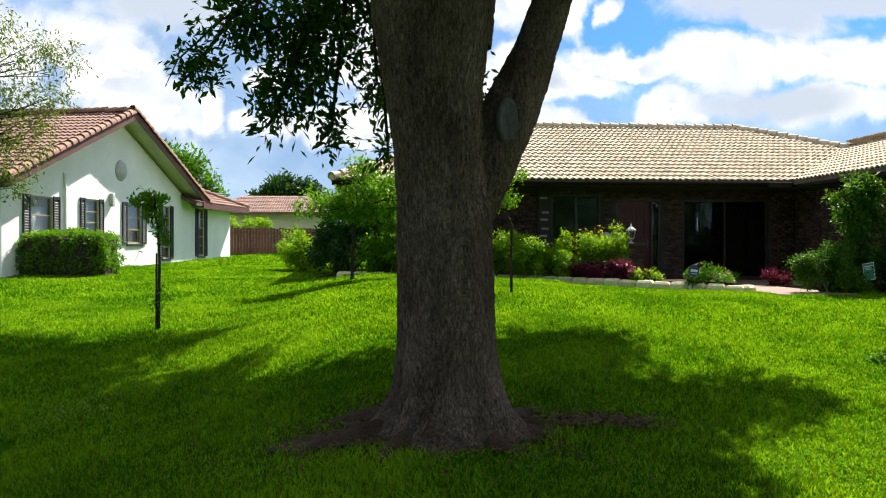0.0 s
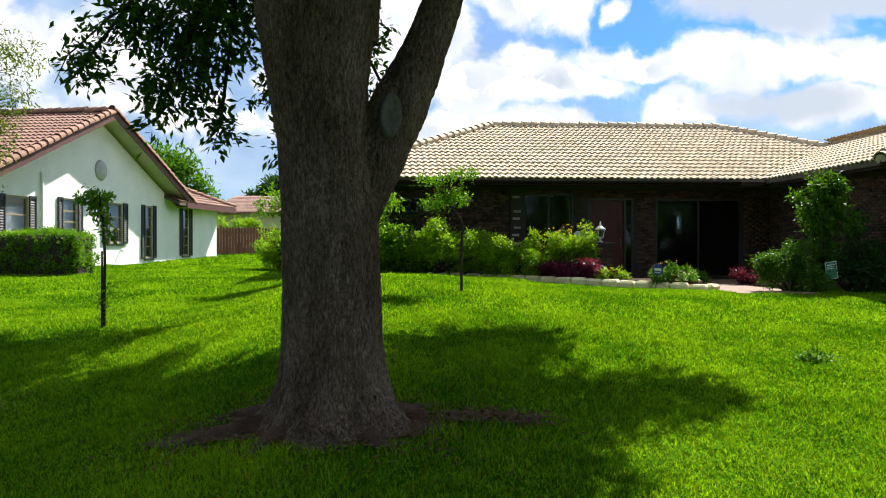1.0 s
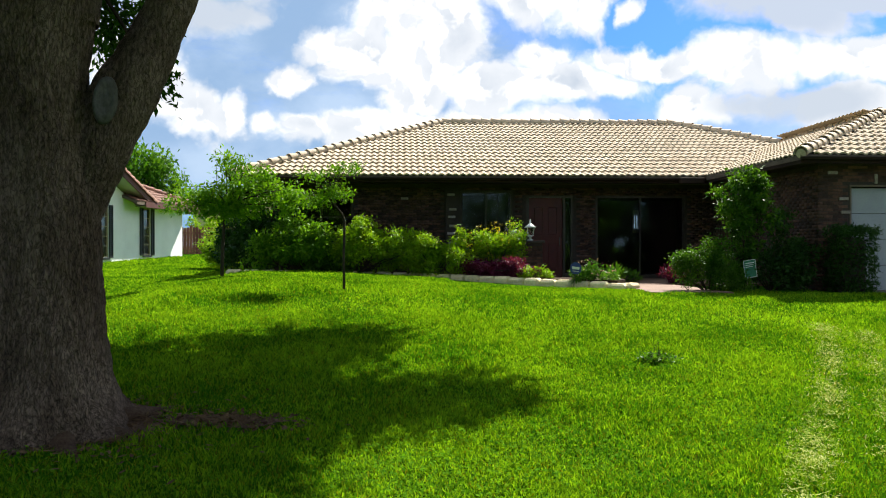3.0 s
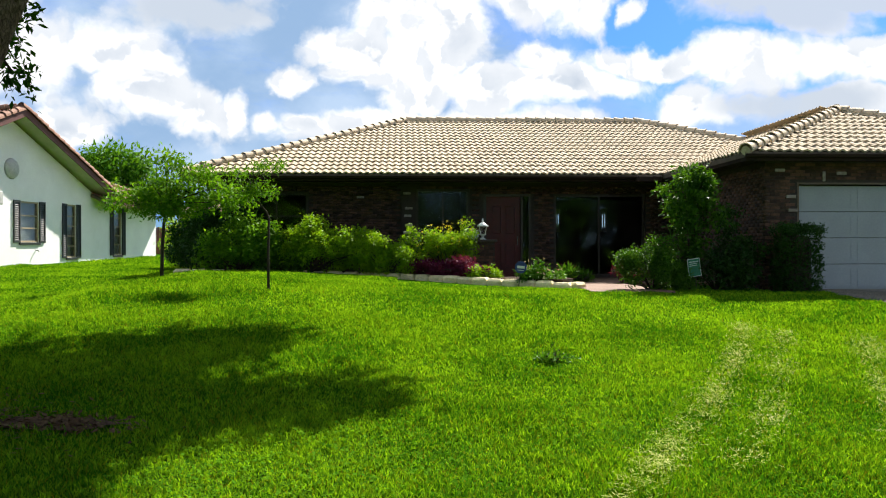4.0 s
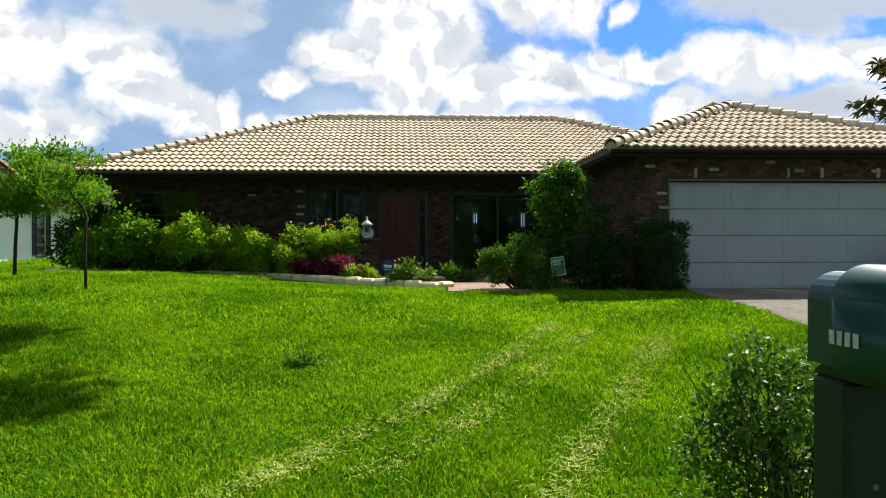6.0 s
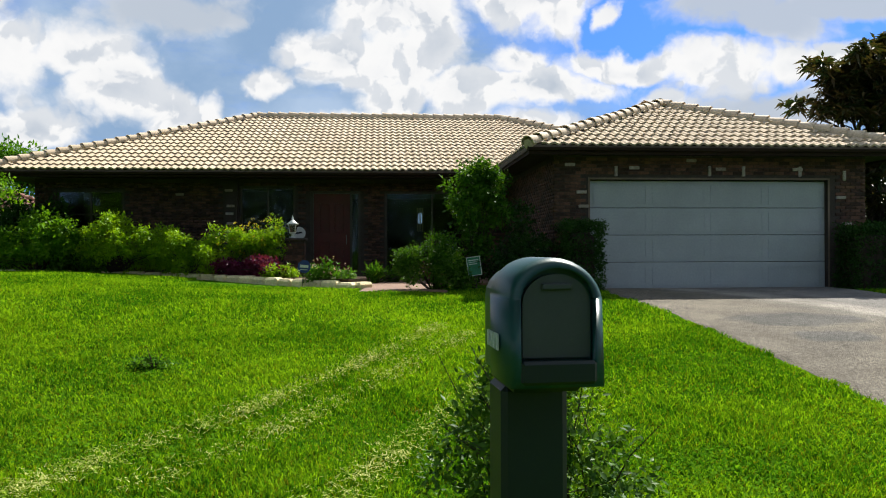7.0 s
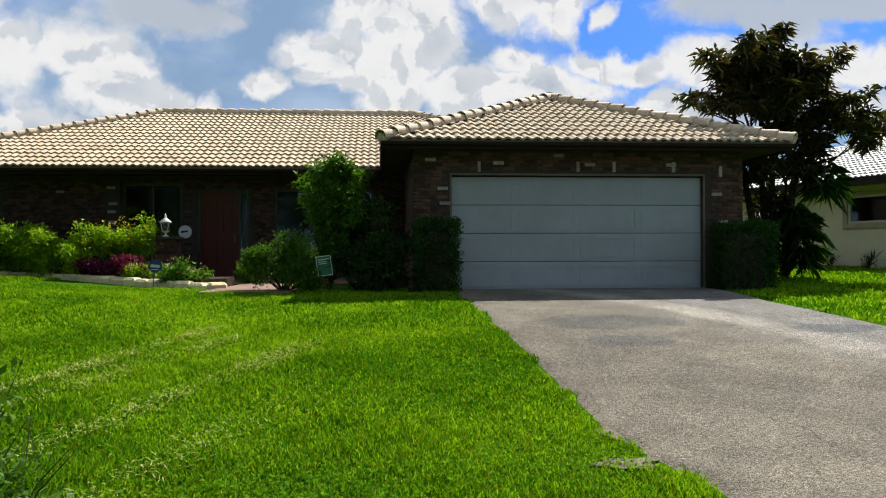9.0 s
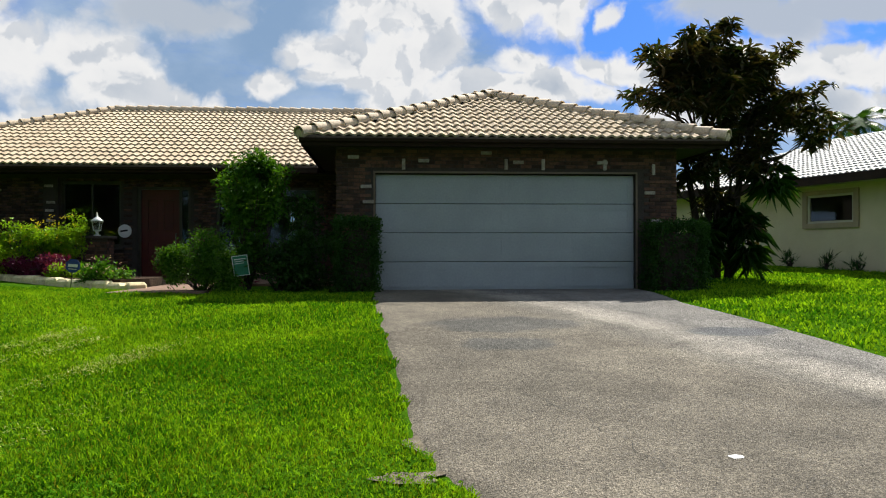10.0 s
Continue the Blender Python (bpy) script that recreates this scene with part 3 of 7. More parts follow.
def tone_asphalt():
    """Pale wheel-track band, lighter far side, brownish near side and two dark oil stains on the driveway."""
    nt = M["asphalt"].node_tree
    n, l = nt.nodes, nt.links
    p = n["Principled BSDF"]
    src = p.inputs["Base Color"].links[0].from_socket
    geo, sp, nz = n.new("ShaderNodeNewGeometry"), n.new("ShaderNodeSeparateXYZ"), n.new("ShaderNodeTexNoise")
    l.new(geo.outputs["Position"], sp.inputs[0])
    l.new(geo.outputs["Position"], nz.inputs["Vector"])
    nz.inputs["Scale"].default_value, nz.inputs["Detail"].default_value, nz.inputs["Roughness"].default_value = 2.6, 8, 0.68

    def op(kind, a, b=0.0):
        nd = n.new("ShaderNodeMath")
        nd.operation = kind
        for k, v in enumerate((a, b)):
            if isinstance(v, (int, float)):
                nd.inputs[k].default_value = v
            else:
                l.new(v, nd.inputs[k])
        return nd.outputs[0]

    def ramp(v, a, b):
        nd = n.new("ShaderNodeMapRange")
        nd.interpolation_type = "SMOOTHSTEP"
        l.new(v, nd.inputs[0])
        nd.inputs[1].default_value, nd.inputs[2].default_value = a, b
        return nd.outputs[0]

    def tint(src, fac, rgb):
        nd = n.new("ShaderNodeMix")
        nd.data_type, nd.blend_type = "RGBA", "MULTIPLY"
        l.new(fac, nd.inputs[0])
        l.new(src, nd.inputs[6])
        nd.inputs[7].default_value = (*rgb, 1)
        return nd.outputs[2]

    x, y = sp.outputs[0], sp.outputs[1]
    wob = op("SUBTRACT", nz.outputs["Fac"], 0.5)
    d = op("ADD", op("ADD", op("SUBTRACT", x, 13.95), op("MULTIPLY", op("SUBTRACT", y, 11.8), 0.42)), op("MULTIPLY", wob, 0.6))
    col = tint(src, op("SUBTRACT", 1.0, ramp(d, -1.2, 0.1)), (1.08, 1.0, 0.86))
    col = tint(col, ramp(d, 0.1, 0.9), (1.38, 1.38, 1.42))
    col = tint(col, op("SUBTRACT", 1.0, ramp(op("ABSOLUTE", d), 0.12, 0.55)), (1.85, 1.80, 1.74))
    for cx, cy, rx, ry in ((12.75, 9.05, 0.62, 0.36), (12.9, 10.2, 1.0, 0.55), (15.6, 9.6, 0.6, 0.3)):
        ex, ey = op("DIVIDE", op("SUBTRACT", x, cx), rx), op("DIVIDE", op("SUBTRACT", y, cy), ry)
        r = op("ADD", op("ADD", op("MULTIPLY", ex, ex), op("MULTIPLY", ey, ey)), op("MULTIPLY", wob, 2.0))
        col = tint(col, op("SUBTRACT", 1.0, ramp(r, 0.45, 1.25)), (0.60, 0.66, 0.76))
    # aggregate: stones of one to two centimetres, some pale, some dark
    for scale, lo, hi in ((95, 0.55, 1.55), (38, 0.80, 1.24)):
        vo, sx, mr, sc = n.new("ShaderNodeTexVoronoi"), n.new("ShaderNodeSeparateColor"), n.new("ShaderNodeMapRange"), n.new("ShaderNodeVectorMath")
        l.new(geo.outputs["Position"], vo.inputs["Vector"])
        vo.inputs["Scale"].default_value = scale
        l.new(vo.outputs["Color"], sx.inputs[0])
        l.new(sx.outputs[0], mr.inputs[0])
        mr.inputs[3].default_value, mr.inputs[4].default_value = lo, hi
        sc.operation = "SCALE"
        l.new(col, sc.inputs[0])
        l.new(mr.outputs[0], sc.inputs["Scale"])
        col = sc.outputs[0]
    l.new(col, p.inputs["Base Color"])


tone_asphalt()


# ---- ground ----
def axis(lo, hi, fine_lo, fine_hi, step):
    near = list(np.arange(fine_lo, fine_hi + 1e-6, step))
    out_lo = [fine_lo - 1.5 * 1.5 ** k for k in range(30)]
    out_hi = [fine_hi + 1.5 * 1.5 ** k for k in range(30)]
    return [v for v in reversed(out_lo) if v > lo] + near + [v for v in out_hi if v < hi]


def grid(xs, ys, zf):
    X, Y = np.meshgrid(xs, ys)
    co = np.stack((X, Y, zf(X, Y)), -1).reshape(-1, 3)
    w = len(xs)
    i = (np.arange(len(ys) - 1)[:, None] * w + np.arange(w - 1)[None, :]).reshape(-1, 1)
    return co, np.concatenate((i, i + 1, i + 1 + w, i + w), 1)


tagged(part("ground", grid(axis(-2500, 2500, -15, 27, 0.3), axis(-2500, 2500, -6, 40, 0.3), lambda x, y: gz(x, y) - 0.012), M["lawn"], None, smooth=True),
       "green lawn ground climbing gently to the houses", "ground", kind="structure")


def drive_left(y):
    return np.interp(y, (-8, 3.5, 5.0, 5.4, 6.0, 8.3, 12.1, 15.2), (11.8, 11.95, 11.95, 11.7, 11.6, 11.48, 11.26, 11.15))


def drive_right(y):
    return 15.93 + (11.9 - y) * 0.208 + np.clip(y - 11.9, 0, 9) * 0.30


ys_d = np.arange(-7.9, 15.05, 0.1)
us_d = np.linspace(0, 1, 60)
U, Y = np.meshgrid(us_d, ys_d)
rough_edge = np.array([0.07 * noise.noise((0, y * 1.9, 3)) + 0.03 * noise.noise((0, y * 9, 7)) for y in ys_d])[:, None]
XD = drive_left(Y) + rough_edge * (1 - U) + U * (drive_right(Y) - drive_left(Y))
co = np.stack((XD, Y, gz(XD, Y) + 0.012 - 0.03 * ((U < 0.001) | (U > 0.999))), -1).reshape(-1, 3)
i = (np.arange(len(ys_d) - 1)[:, None] * 60 + np.arange(59)[None, :]).reshape(-1, 1)
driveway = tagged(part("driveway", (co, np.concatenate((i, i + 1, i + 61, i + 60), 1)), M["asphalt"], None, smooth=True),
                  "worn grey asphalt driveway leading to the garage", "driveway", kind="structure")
BASE[driveway] = Vector((0, 0, 0))


def flat_blob(cx, cy, rx, ry, lift, seed, steps=28, zf=g, ragged=0.28):
    bm, vs = bmesh.new(), []
    mid = bm.verts.new((cx, cy, zf(cx, cy) + lift))
    for k in range(steps):
        t = 2 * math.pi * k / steps
        s = 1 + ragged * noise.noise((math.cos(t) * 1.3 + seed, math.sin(t) * 1.3, seed * 2.1))
        x, y = cx + rx * s * math.cos(t), cy + ry * s * math.sin(t)
        vs.append(bm.verts.new((x, y, zf(x, y) + lift)))
    for k in range(steps):
        bm.faces.new((mid, vs[k], vs[(k + 1) % steps]))
    return bm




def crack_line(pts, width, seed):
    bm, prev = bmesh.new(), None
    fine = []
    for a, b in zip(pts, pts[1:]):
        n = max(2, int(math.dist(a, b) / 0.06))
        fine += [(a[0] + (b[0] - a[0]) * k / n, a[1] + (b[1] - a[1]) * k / n) for k in range(n)]
    for x, y in fine:
        dx, dy = 0.16 * noise.noise((x * 3, y * 3, seed)) + 0.03 * noise.noise((x * 19, y * 19, seed)), 0.16 * noise.noise((x * 3, y * 3, seed + 9)) + 0.03 * noise.noise((x * 19, y * 19, seed + 4))
        w = 0.5 * width * (0.6 + 0.8 * abs(noise.noise((x * 9, y * 9, seed + 3))))
        z = g(x, y) + 0.0165
        now = (bm.verts.new((x + dx - w, y + dy - w * 0.6, z)), bm.verts.new((x + dx + w, y + dy + w * 0.6, z)))
        if prev:
            bm.faces.new((prev[0], prev[1], now[1], now[0]))
        prev = now
    return bm


for k, (pts, w) in enumerate((
        (((12.5, 7.3), (12.9, 6.6), (13.1, 5.9), (13.2, 5.2)), 0.008), (((14.9, 10.3), (15.6, 11.0), (16.4, 11.1)), 0.009),
        (((13.3, 6.4), (13.9, 6.5), (14.3, 6.3)), 0.007), (((12.3, 4.9), (13.0, 5.15), (13.6, 5.0), (14.4, 5.3)), 0.006),
        (((11.9, 8.6), (12.2, 8.2)), 0.012), (((15.3, 8.9), (15.9, 8.8)), 0.008), (((14.6, 6.0), (15.1, 5.2), (15.2, 4.4)), 0.007))):
    part("crack", crack_line(pts, w * 0.9, k * 5.3), M["crack"], driveway)

# loose chips and coarse stones in the worn surface
crng = np.random.default_rng(8)
nc = 16000
cy = 2.5 + 4.5 * crng.random(nc) ** 1.3
cx = drive_left(cy) + 0.1 + (drive_right(cy) - drive_left(cy) - 0.15) * crng.random(nc)
cs = 0.003 + 0.004 * crng.random(nc) + 0.0005 * cy
ca = crng.random(nc) * 6.283
cb = np.stack((cx, cy, gz(cx, cy) + 0.0105), 1)
ring = [cb + np.stack((np.cos(ca + k * 2.094) * cs, np.sin(ca + k * 2.094) * cs, 0 * cs), 1) for k in range(3)]
tip = cb + np.stack((0 * cs, 0 * cs, cs * 0.8), 1)
i = np.arange(nc)[:, None] * 4
tagged(part("stone_chips", (np.stack((*ring, tip), 1).reshape(-1, 3), np.concatenate((i + (0, 1, 3), i + (1, 2, 3), i + (2, 0, 3)), 1).reshape(-1, 3)), M["stonechip"], driveway), kind="stuff")

# walkway and porch slab
walk_bm = prism(bmesh.new(), [(6.75, 14.0, 0.95), (8.35, 14.0, 0.95), (8.2, 17.2, 0.95), (6.95, 17.2, 0.95)], (0, 0, 0.19))
tagged(part("walkway", walk_bm, M["walk"], None), "terracotta coloured concrete front walkway", "walkway", kind="structure")
tagged(part("porch_slab", new_box(4.6, 17.2, 0.9, 10.5, 20.4, 1.15, bevel=0.01), M["walk"], None), "terracotta coloured concrete porch slab", "porch floor", kind="structure")

# ---- roofs ----
ROW, COL = 0.372, 0.182


def tile_mesh(width=COL, length=0.43):
    """A rolled clay tile: rib, pan and a thick lower edge; u across, v up the slope, n out of it."""
    us = [k / 8 for k in range(9)]
    hs = [0.019 * math.sin(2 * math.pi * u) for u in us]
    co, fs = [], []
    for v, lift in ((0, 0.046), (length, 0.004), (0, 0.046), (0, 0.006)):
        co += [(u * (width + 0.006), v, h + lift) for u, h in zip(us, hs)]
    for k in range(8):
        fs.append((k, k + 1, k + 10, k + 9))
        fs.append((k + 27, k + 28, k + 19, k + 18))
    return np.array(co), np.array(fs)


TILE_CO, TILE_F = tile_mesh()


def roof_frame(p, u, v):
    u, v = Vector(u).normalized(), Vector(v).normalized()
    n = u.cross(v).normalized()
    m = Matrix((u, v, n)).transposed().to_4x4()
    m.translation = p
    return m


def lay_tiles(frame_m, rows, left, right, rng):
    """Poses of tiles, in rows up a plane; left and right give the plane's edges at a distance up the slope."""
    out = []
    for r in range(rows):
        v = r * ROW
        lo, hi = left(v + 0.18), right(v + 0.18)
        k0, k1 = math.ceil(lo / COL - 0.35), math.floor((hi - COL) / COL + 0.35)
        for k in range(k0, k1 + 1):
            out.append(frame_m @ Matrix.Translation((k * COL + rng.normal() * 0.004, v + rng.normal() * 0.008, 0.01)) @ Euler((0, 0, rng.normal() * 0.008)).to_matrix().to_4x4())
    return out


def joined_tiles(poses):
    co, fs = [], []
    base = np.c_[TILE_CO, np.ones(len(TILE_CO))]
    for k, m in enumerate(poses):
        co.append((base @ np.array(m).T)[:, :3])
        fs.append(TILE_F + k * len(TILE_CO))
    return np.concatenate(co), np.concatenate(fs)


def cap_mesh(material, r=0.135, length=0.42):
    bm = bmesh.new()

    def shell(y, sc, rr):
        return [bm.verts.new((rr * sc * math.cos(t), y, rr * sc * 0.95 * math.sin(t) + (0.028 if y == 0 else 0))) for t in (math.pi * (k / 8 * 1.16 - 0.08) for k in range(9))]

    for a, b in ((shell(0, 1.08, r), shell(length, 0.86, r)), (shell(length, 0.86, r - 0.02), shell(0, 1.08, r - 0.02)), (shell(0, 1.08, r - 0.02), shell(0, 1.08, r))):
        for k in range(8):
            bm.faces.new((a[k], a[k + 1], b[k + 1], b[k]))
    return mesh_of(bm, material, "ridge_tile", True)


def caps(parent, me, p, q, rng, step=0.33):
    p, q = Vector(p), Vector(q)
    d = (q - p).normalized()
    side = d.cross(Vector((0, 0, 1))).normalized()
    n = side.cross(d)
    m = Matrix((side, d, n)).transposed().to_4x4()
    for k in range(int((q - p).length / step + 0.5)):
        m.translation = p + d * (k * step) + Vector((0, 0, rng.normal() * 0.006))
        piece("ridge_tile", me, parent, m @ Euler((0, rng.normal() * 0.03, rng.normal() * 0.012)).to_matrix().to_4x4())


def slab(bm, pts, thick):
    """A roof plane's deck, pts in order, hung below the tiles."""
    return prism(bm, pts, (0, 0, -thick))


rng = np.random.default_rng(5)

# ---- the brick house ----
house = thing("house", (4.0, 20.5, 1.0), "low brown brick house with tan tiled hip roofs", "house")
EAVE, RIDGE, YE, YR = 3.86, 6.13, 19.5, 25.3
XL, XA, XB = -2.50, 3.25, 11.05
GE_L, GE_R, GE_Y, G_APEX = 9.92, 17.70, 14.45, (13.81, 18.1, 5.30)
PITCH = (RIDGE - EAVE) / (YR - YE)
GP = (G_APEX[2] - EAVE) / (G_APEX[0] - GE_L)
valley_top_y = YE + (G_APEX[2] - EAVE) / PITCH

roof = part("roof", slab(slab(slab(slab(bmesh.new(),
            [(XL, YE, EAVE), (17.0, YE, EAVE), (XB, YR, RIDGE), (XA, YR, RIDGE)], 0.10),
            [(XL, YE, EAVE), (XA, YR, RIDGE), (XL, 31.1, EAVE)], 0.10),
            [(17.0, YE, EAVE), (17.0, 31.1, EAVE), (XB, YR, RIDGE)], 0.10),
            [(XL, 31.1, EAVE), (XA, YR, RIDGE), (XB, YR, RIDGE), (17.0, 31.1, EAVE)], 0.10), M["deck"], house)
GA = Vector(G_APEX)
GB = Vector((G_APEX[0], valley_top_y, G_APEX[2]))
garage_roof = part("garage_roof", slab(slab(slab(bmesh.new(),
                   [(GE_L, GE_Y, EAVE), (GE_R, GE_Y, EAVE), GA], 0.10),
                   [(GE_L, GE_Y, EAVE), GA, GB, (GE_L, YE, EAVE)], 0.10),
                   [(GE_R, GE_Y, EAVE), (GE_R, 23.0, EAVE), GB, GA], 0.10), M["deck"], house)

tile_me = bpy.data.meshes.new("roof_tile")
tile_me.from_pydata(TILE_CO.tolist(), [], TILE_F.tolist())
tile_me.polygons.foreach_set("use_smooth", [True] * len(tile_me.polygons))
tile_me.materials.append(M["tile_piece"])

# main front slope
ln_main = math.hypot(YR - YE, RIDGE - EAVE)
v_main = Vector((0, YR - YE, RIDGE - EAVE)).normalized()
fr = roof_frame((0, YE, EAVE), (1, 0, 0), v_main)
hip = (XA - XL) / ln_main
vfrac = lambda v: v * (YR - YE) / ln_main


def main_right(v):
    y = YE + vfrac(v)
    wing = GE_L + (y - YE) * PITCH / GP
    return wing + 0.12 if y < valley_top_y else XB + (YR - y) * (17.0 - XB) / (YR - YE)


poses = lay_tiles(fr, int(ln_main / ROW) + 1, lambda v: XL + hip * v, main_right, rng)
tagged(part("tile_field", joined_tiles(poses), M["tile"], roof, smooth=True), kind="stuff")
# left hip slope of the main roof
v_left = Vector((XA - XL, 0, RIDGE - EAVE)).normalized()
fr = roof_frame((XL, 0, EAVE), (0, -1, 0), v_left)
ln_left = math.hypot(XA - XL, RIDGE - EAVE)
poses = lay_tiles(fr, int(ln_left / ROW) + 1, lambda v: -31.1 + (31.1 - YR) / ln_left * v, lambda v: -YE - (YR - YE) / ln_left * v, rng)
tagged(part("side_tile_field", joined_tiles(poses), M["tile"], roof, smooth=True), kind="stuff")
# garage front slope: tiles one by one
run = math.hypot(G_APEX[1] - GE_Y, G_APEX[2] - EAVE)
fr = roof_frame((0, GE_Y, EAVE), (1, 0, 0), (0, G_APEX[1] - GE_Y, G_APEX[2] - EAVE))
half = (GE_R - GE_L) / 2
for m in lay_tiles(fr, int(run / ROW) + 1, lambda v: GE_L + half / run * v, lambda v: GE_R - half / run * v, rng):
    piece("roof_tile", tile_me, garage_roof, m)
# garage side slopes
run2 = math.hypot(half, G_APEX[2] - EAVE)
fr = roof_frame((GE_L, 0, EAVE), (0, -1, 0), (half, 0, G_APEX[2] - EAVE))
yv = lambda v: (valley_top_y - YE) / run2 * v
poses = lay_tiles(fr, int(run2 / ROW) + 1, lambda v: -(YE + yv(v)) - 0.1, lambda v: -GE_Y - (G_APEX[1] - GE_Y) / run2 * v, rng)
fr = roof_frame((GE_R, 0, EAVE), (0, 1, 0), (-half, 0, G_APEX[2] - EAVE))
poses += lay_tiles(fr, int(run2 / ROW) + 1, lambda v: GE_Y + (G_APEX[1] - GE_Y) / run2 * v, lambda v: 23.0, rng)
tagged(part("tile_field", joined_tiles(poses), M["tile"], garage_roof, smooth=True), kind="stuff")
cap_me = cap_mesh(M["cap"])
up = Vector((0, 0, 0.015))


def bedding(parent, p, q, material):
    """Mortar under a row of ridge tiles."""
    part("ridge_mortar", tube(bmesh.new(), [Vector(p) + Vector((0, 0, 0.02)), Vector(q) + Vector((0, 0, 0.02))], [0.098, 0.098], 10), material, parent)


for p, q in (((XL, YE, EAVE), (XA, YR, RIDGE)), ((XA, YR, RIDGE), (XB, YR, RIDGE)), ((17.0, YE, EAVE), (XB, YR, RIDGE))):
    caps(roof, cap_me, Vector(p) + up, Vector(q) + up, rng)
    bedding(roof, p, q, M["cap"])
for p, q in (((GE_L, GE_Y, EAVE), GA), ((GE_R, GE_Y, EAVE), GA), (GA, GB)):
    caps(garage_roof, cap_me, Vector(p) + up, Vector(q) + up, rng)
    bedding(garage_roof, p, q, M["cap"])

# fascia, gutters and soffits
part("fascia", new_box(XL, YE + 0.03, EAVE - 0.165, 9.98, YE + 0.07, EAVE - 0.06), M["fascia"], house)
part("gutter", prism(bmesh.new(), [(XL, YE + 0.03, EAVE - 0.05), (XL, YE - 0.08, EAVE - 0.05), (XL, YE - 0.06, EAVE - 0.10), (XL, YE + 0.03, EAVE - 0.12)], (9.9 - XL, 0, 0)), M["fascia"], house)
part("fascia", new_box(GE_L + 0.03, GE_Y + 0.03, EAVE - 0.165, GE_R - 0.03, GE_Y + 0.07, EAVE - 0.04), M["fascia"], house)
part("gutter", prism(bmesh.new(), [(GE_L, GE_Y + 0.03, EAVE - 0.04), (GE_L, GE_Y - 0.08, EAVE - 0.04), (GE_L, GE_Y - 0.06, EAVE - 0.09), (GE_L, GE_Y + 0.03, EAVE - 0.11)], (GE_R - GE_L, 0, 0)), M["fascia"], house)
part("fascia", new_box(GE_L + 0.03, GE_Y + 0.07, EAVE - 0.165, GE_L + 0.07, YE + 0.02, EAVE - 0.04), M["fascia"], house)
part("fascia", new_box(GE_R - 0.07, GE_Y + 0.07, EAVE - 0.165, GE_R - 0.03, 23, EAVE - 0.04), M["fascia"], house)
part("gutter_box", new_box(9.2, YE - 0.14, EAVE - 0.19, 9.85, YE + 0.02, EAVE - 0.03, bevel=0.015), M["fascia"], house)
part("soffit", new_box(XL + 0.1, YE + 0.07, EAVE - 0.125, 10.5, 20.5, EAVE - 0.095), M["soffit"], house)
part("soffit", box(box(new_box(GE_L + 0.07, GE_Y + 0.07, EAVE - 0.125, GE_R - 0.07, 14.95, EAVE - 0.095), GE_L + 0.07, 14.95, EAVE - 0.125, 10.54, 19.5, EAVE - 0.095), 16.92, 14.95, EAVE - 0.125, GE_R - 0.07, 23, EAVE - 0.095), M["soffit"], house)

# walls with their openings
WIN_A, WIN_B, DOOR, SLIDE = (3.50, 4.94, 1.95, 3.55), (-1.1, 0.6, 2.2, 3.45), (5.32, 6.62, 1.15, 3.42), (7.25, 9.75, 1.18, 3.42)
front_wall = part("front_wall", holed(bmesh.new(), -1.6, 10.54, 0.8, 3.73, 20.5, 20.75, [WIN_A, WIN_B, DOOR, SLIDE]), M["mortar"], house)
GD = (11.25, 16.13, 1.07, 3.262)
garage_wall = part("garage_wall", holed(bmesh.new(), 10.54, 16.92, 0.8, 3.73, 14.96, 15.25, [GD]), M["mortar"], house)
garage_side = part("garage_side_wall", new_box(10.54, 15.25, 0.8, 10.8, 20.75, 3.73), M["mortar"], house)
part("garage_side_wall", new_box(16.66, 15.25, 0.8, 16.92, 24, 3.7), M["mortar"], house)
for q in ((-1.6, 20.75, 0.8, -1.35, 30, 3.7), (10.8, 24.0, 0.8, 16.92, 24.25, 3.7), (-1.35, 29.75, 0.8, 6.5, 30, 3.7)):
    part("outer_wall", new_box(*q), M["mortar"], house)
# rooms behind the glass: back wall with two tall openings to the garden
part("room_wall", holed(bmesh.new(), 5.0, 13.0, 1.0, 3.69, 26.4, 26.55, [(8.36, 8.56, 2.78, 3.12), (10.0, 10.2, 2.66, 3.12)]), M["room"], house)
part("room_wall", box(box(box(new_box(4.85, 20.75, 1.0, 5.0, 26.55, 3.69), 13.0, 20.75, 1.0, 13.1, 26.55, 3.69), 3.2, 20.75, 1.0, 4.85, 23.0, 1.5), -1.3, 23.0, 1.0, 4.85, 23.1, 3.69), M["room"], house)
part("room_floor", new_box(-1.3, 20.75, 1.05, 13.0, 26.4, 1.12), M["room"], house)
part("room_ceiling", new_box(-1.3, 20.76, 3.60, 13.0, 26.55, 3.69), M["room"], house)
for k in range(3):
    for x0 in (8.37, 10.0):
        part("blind_slat", new_box(x0 - 0.01 + k * 0.08, 26.36, 2.5, x0 + 0.045 + k * 0.08, 26.39, 3.3), M["beige"], house)


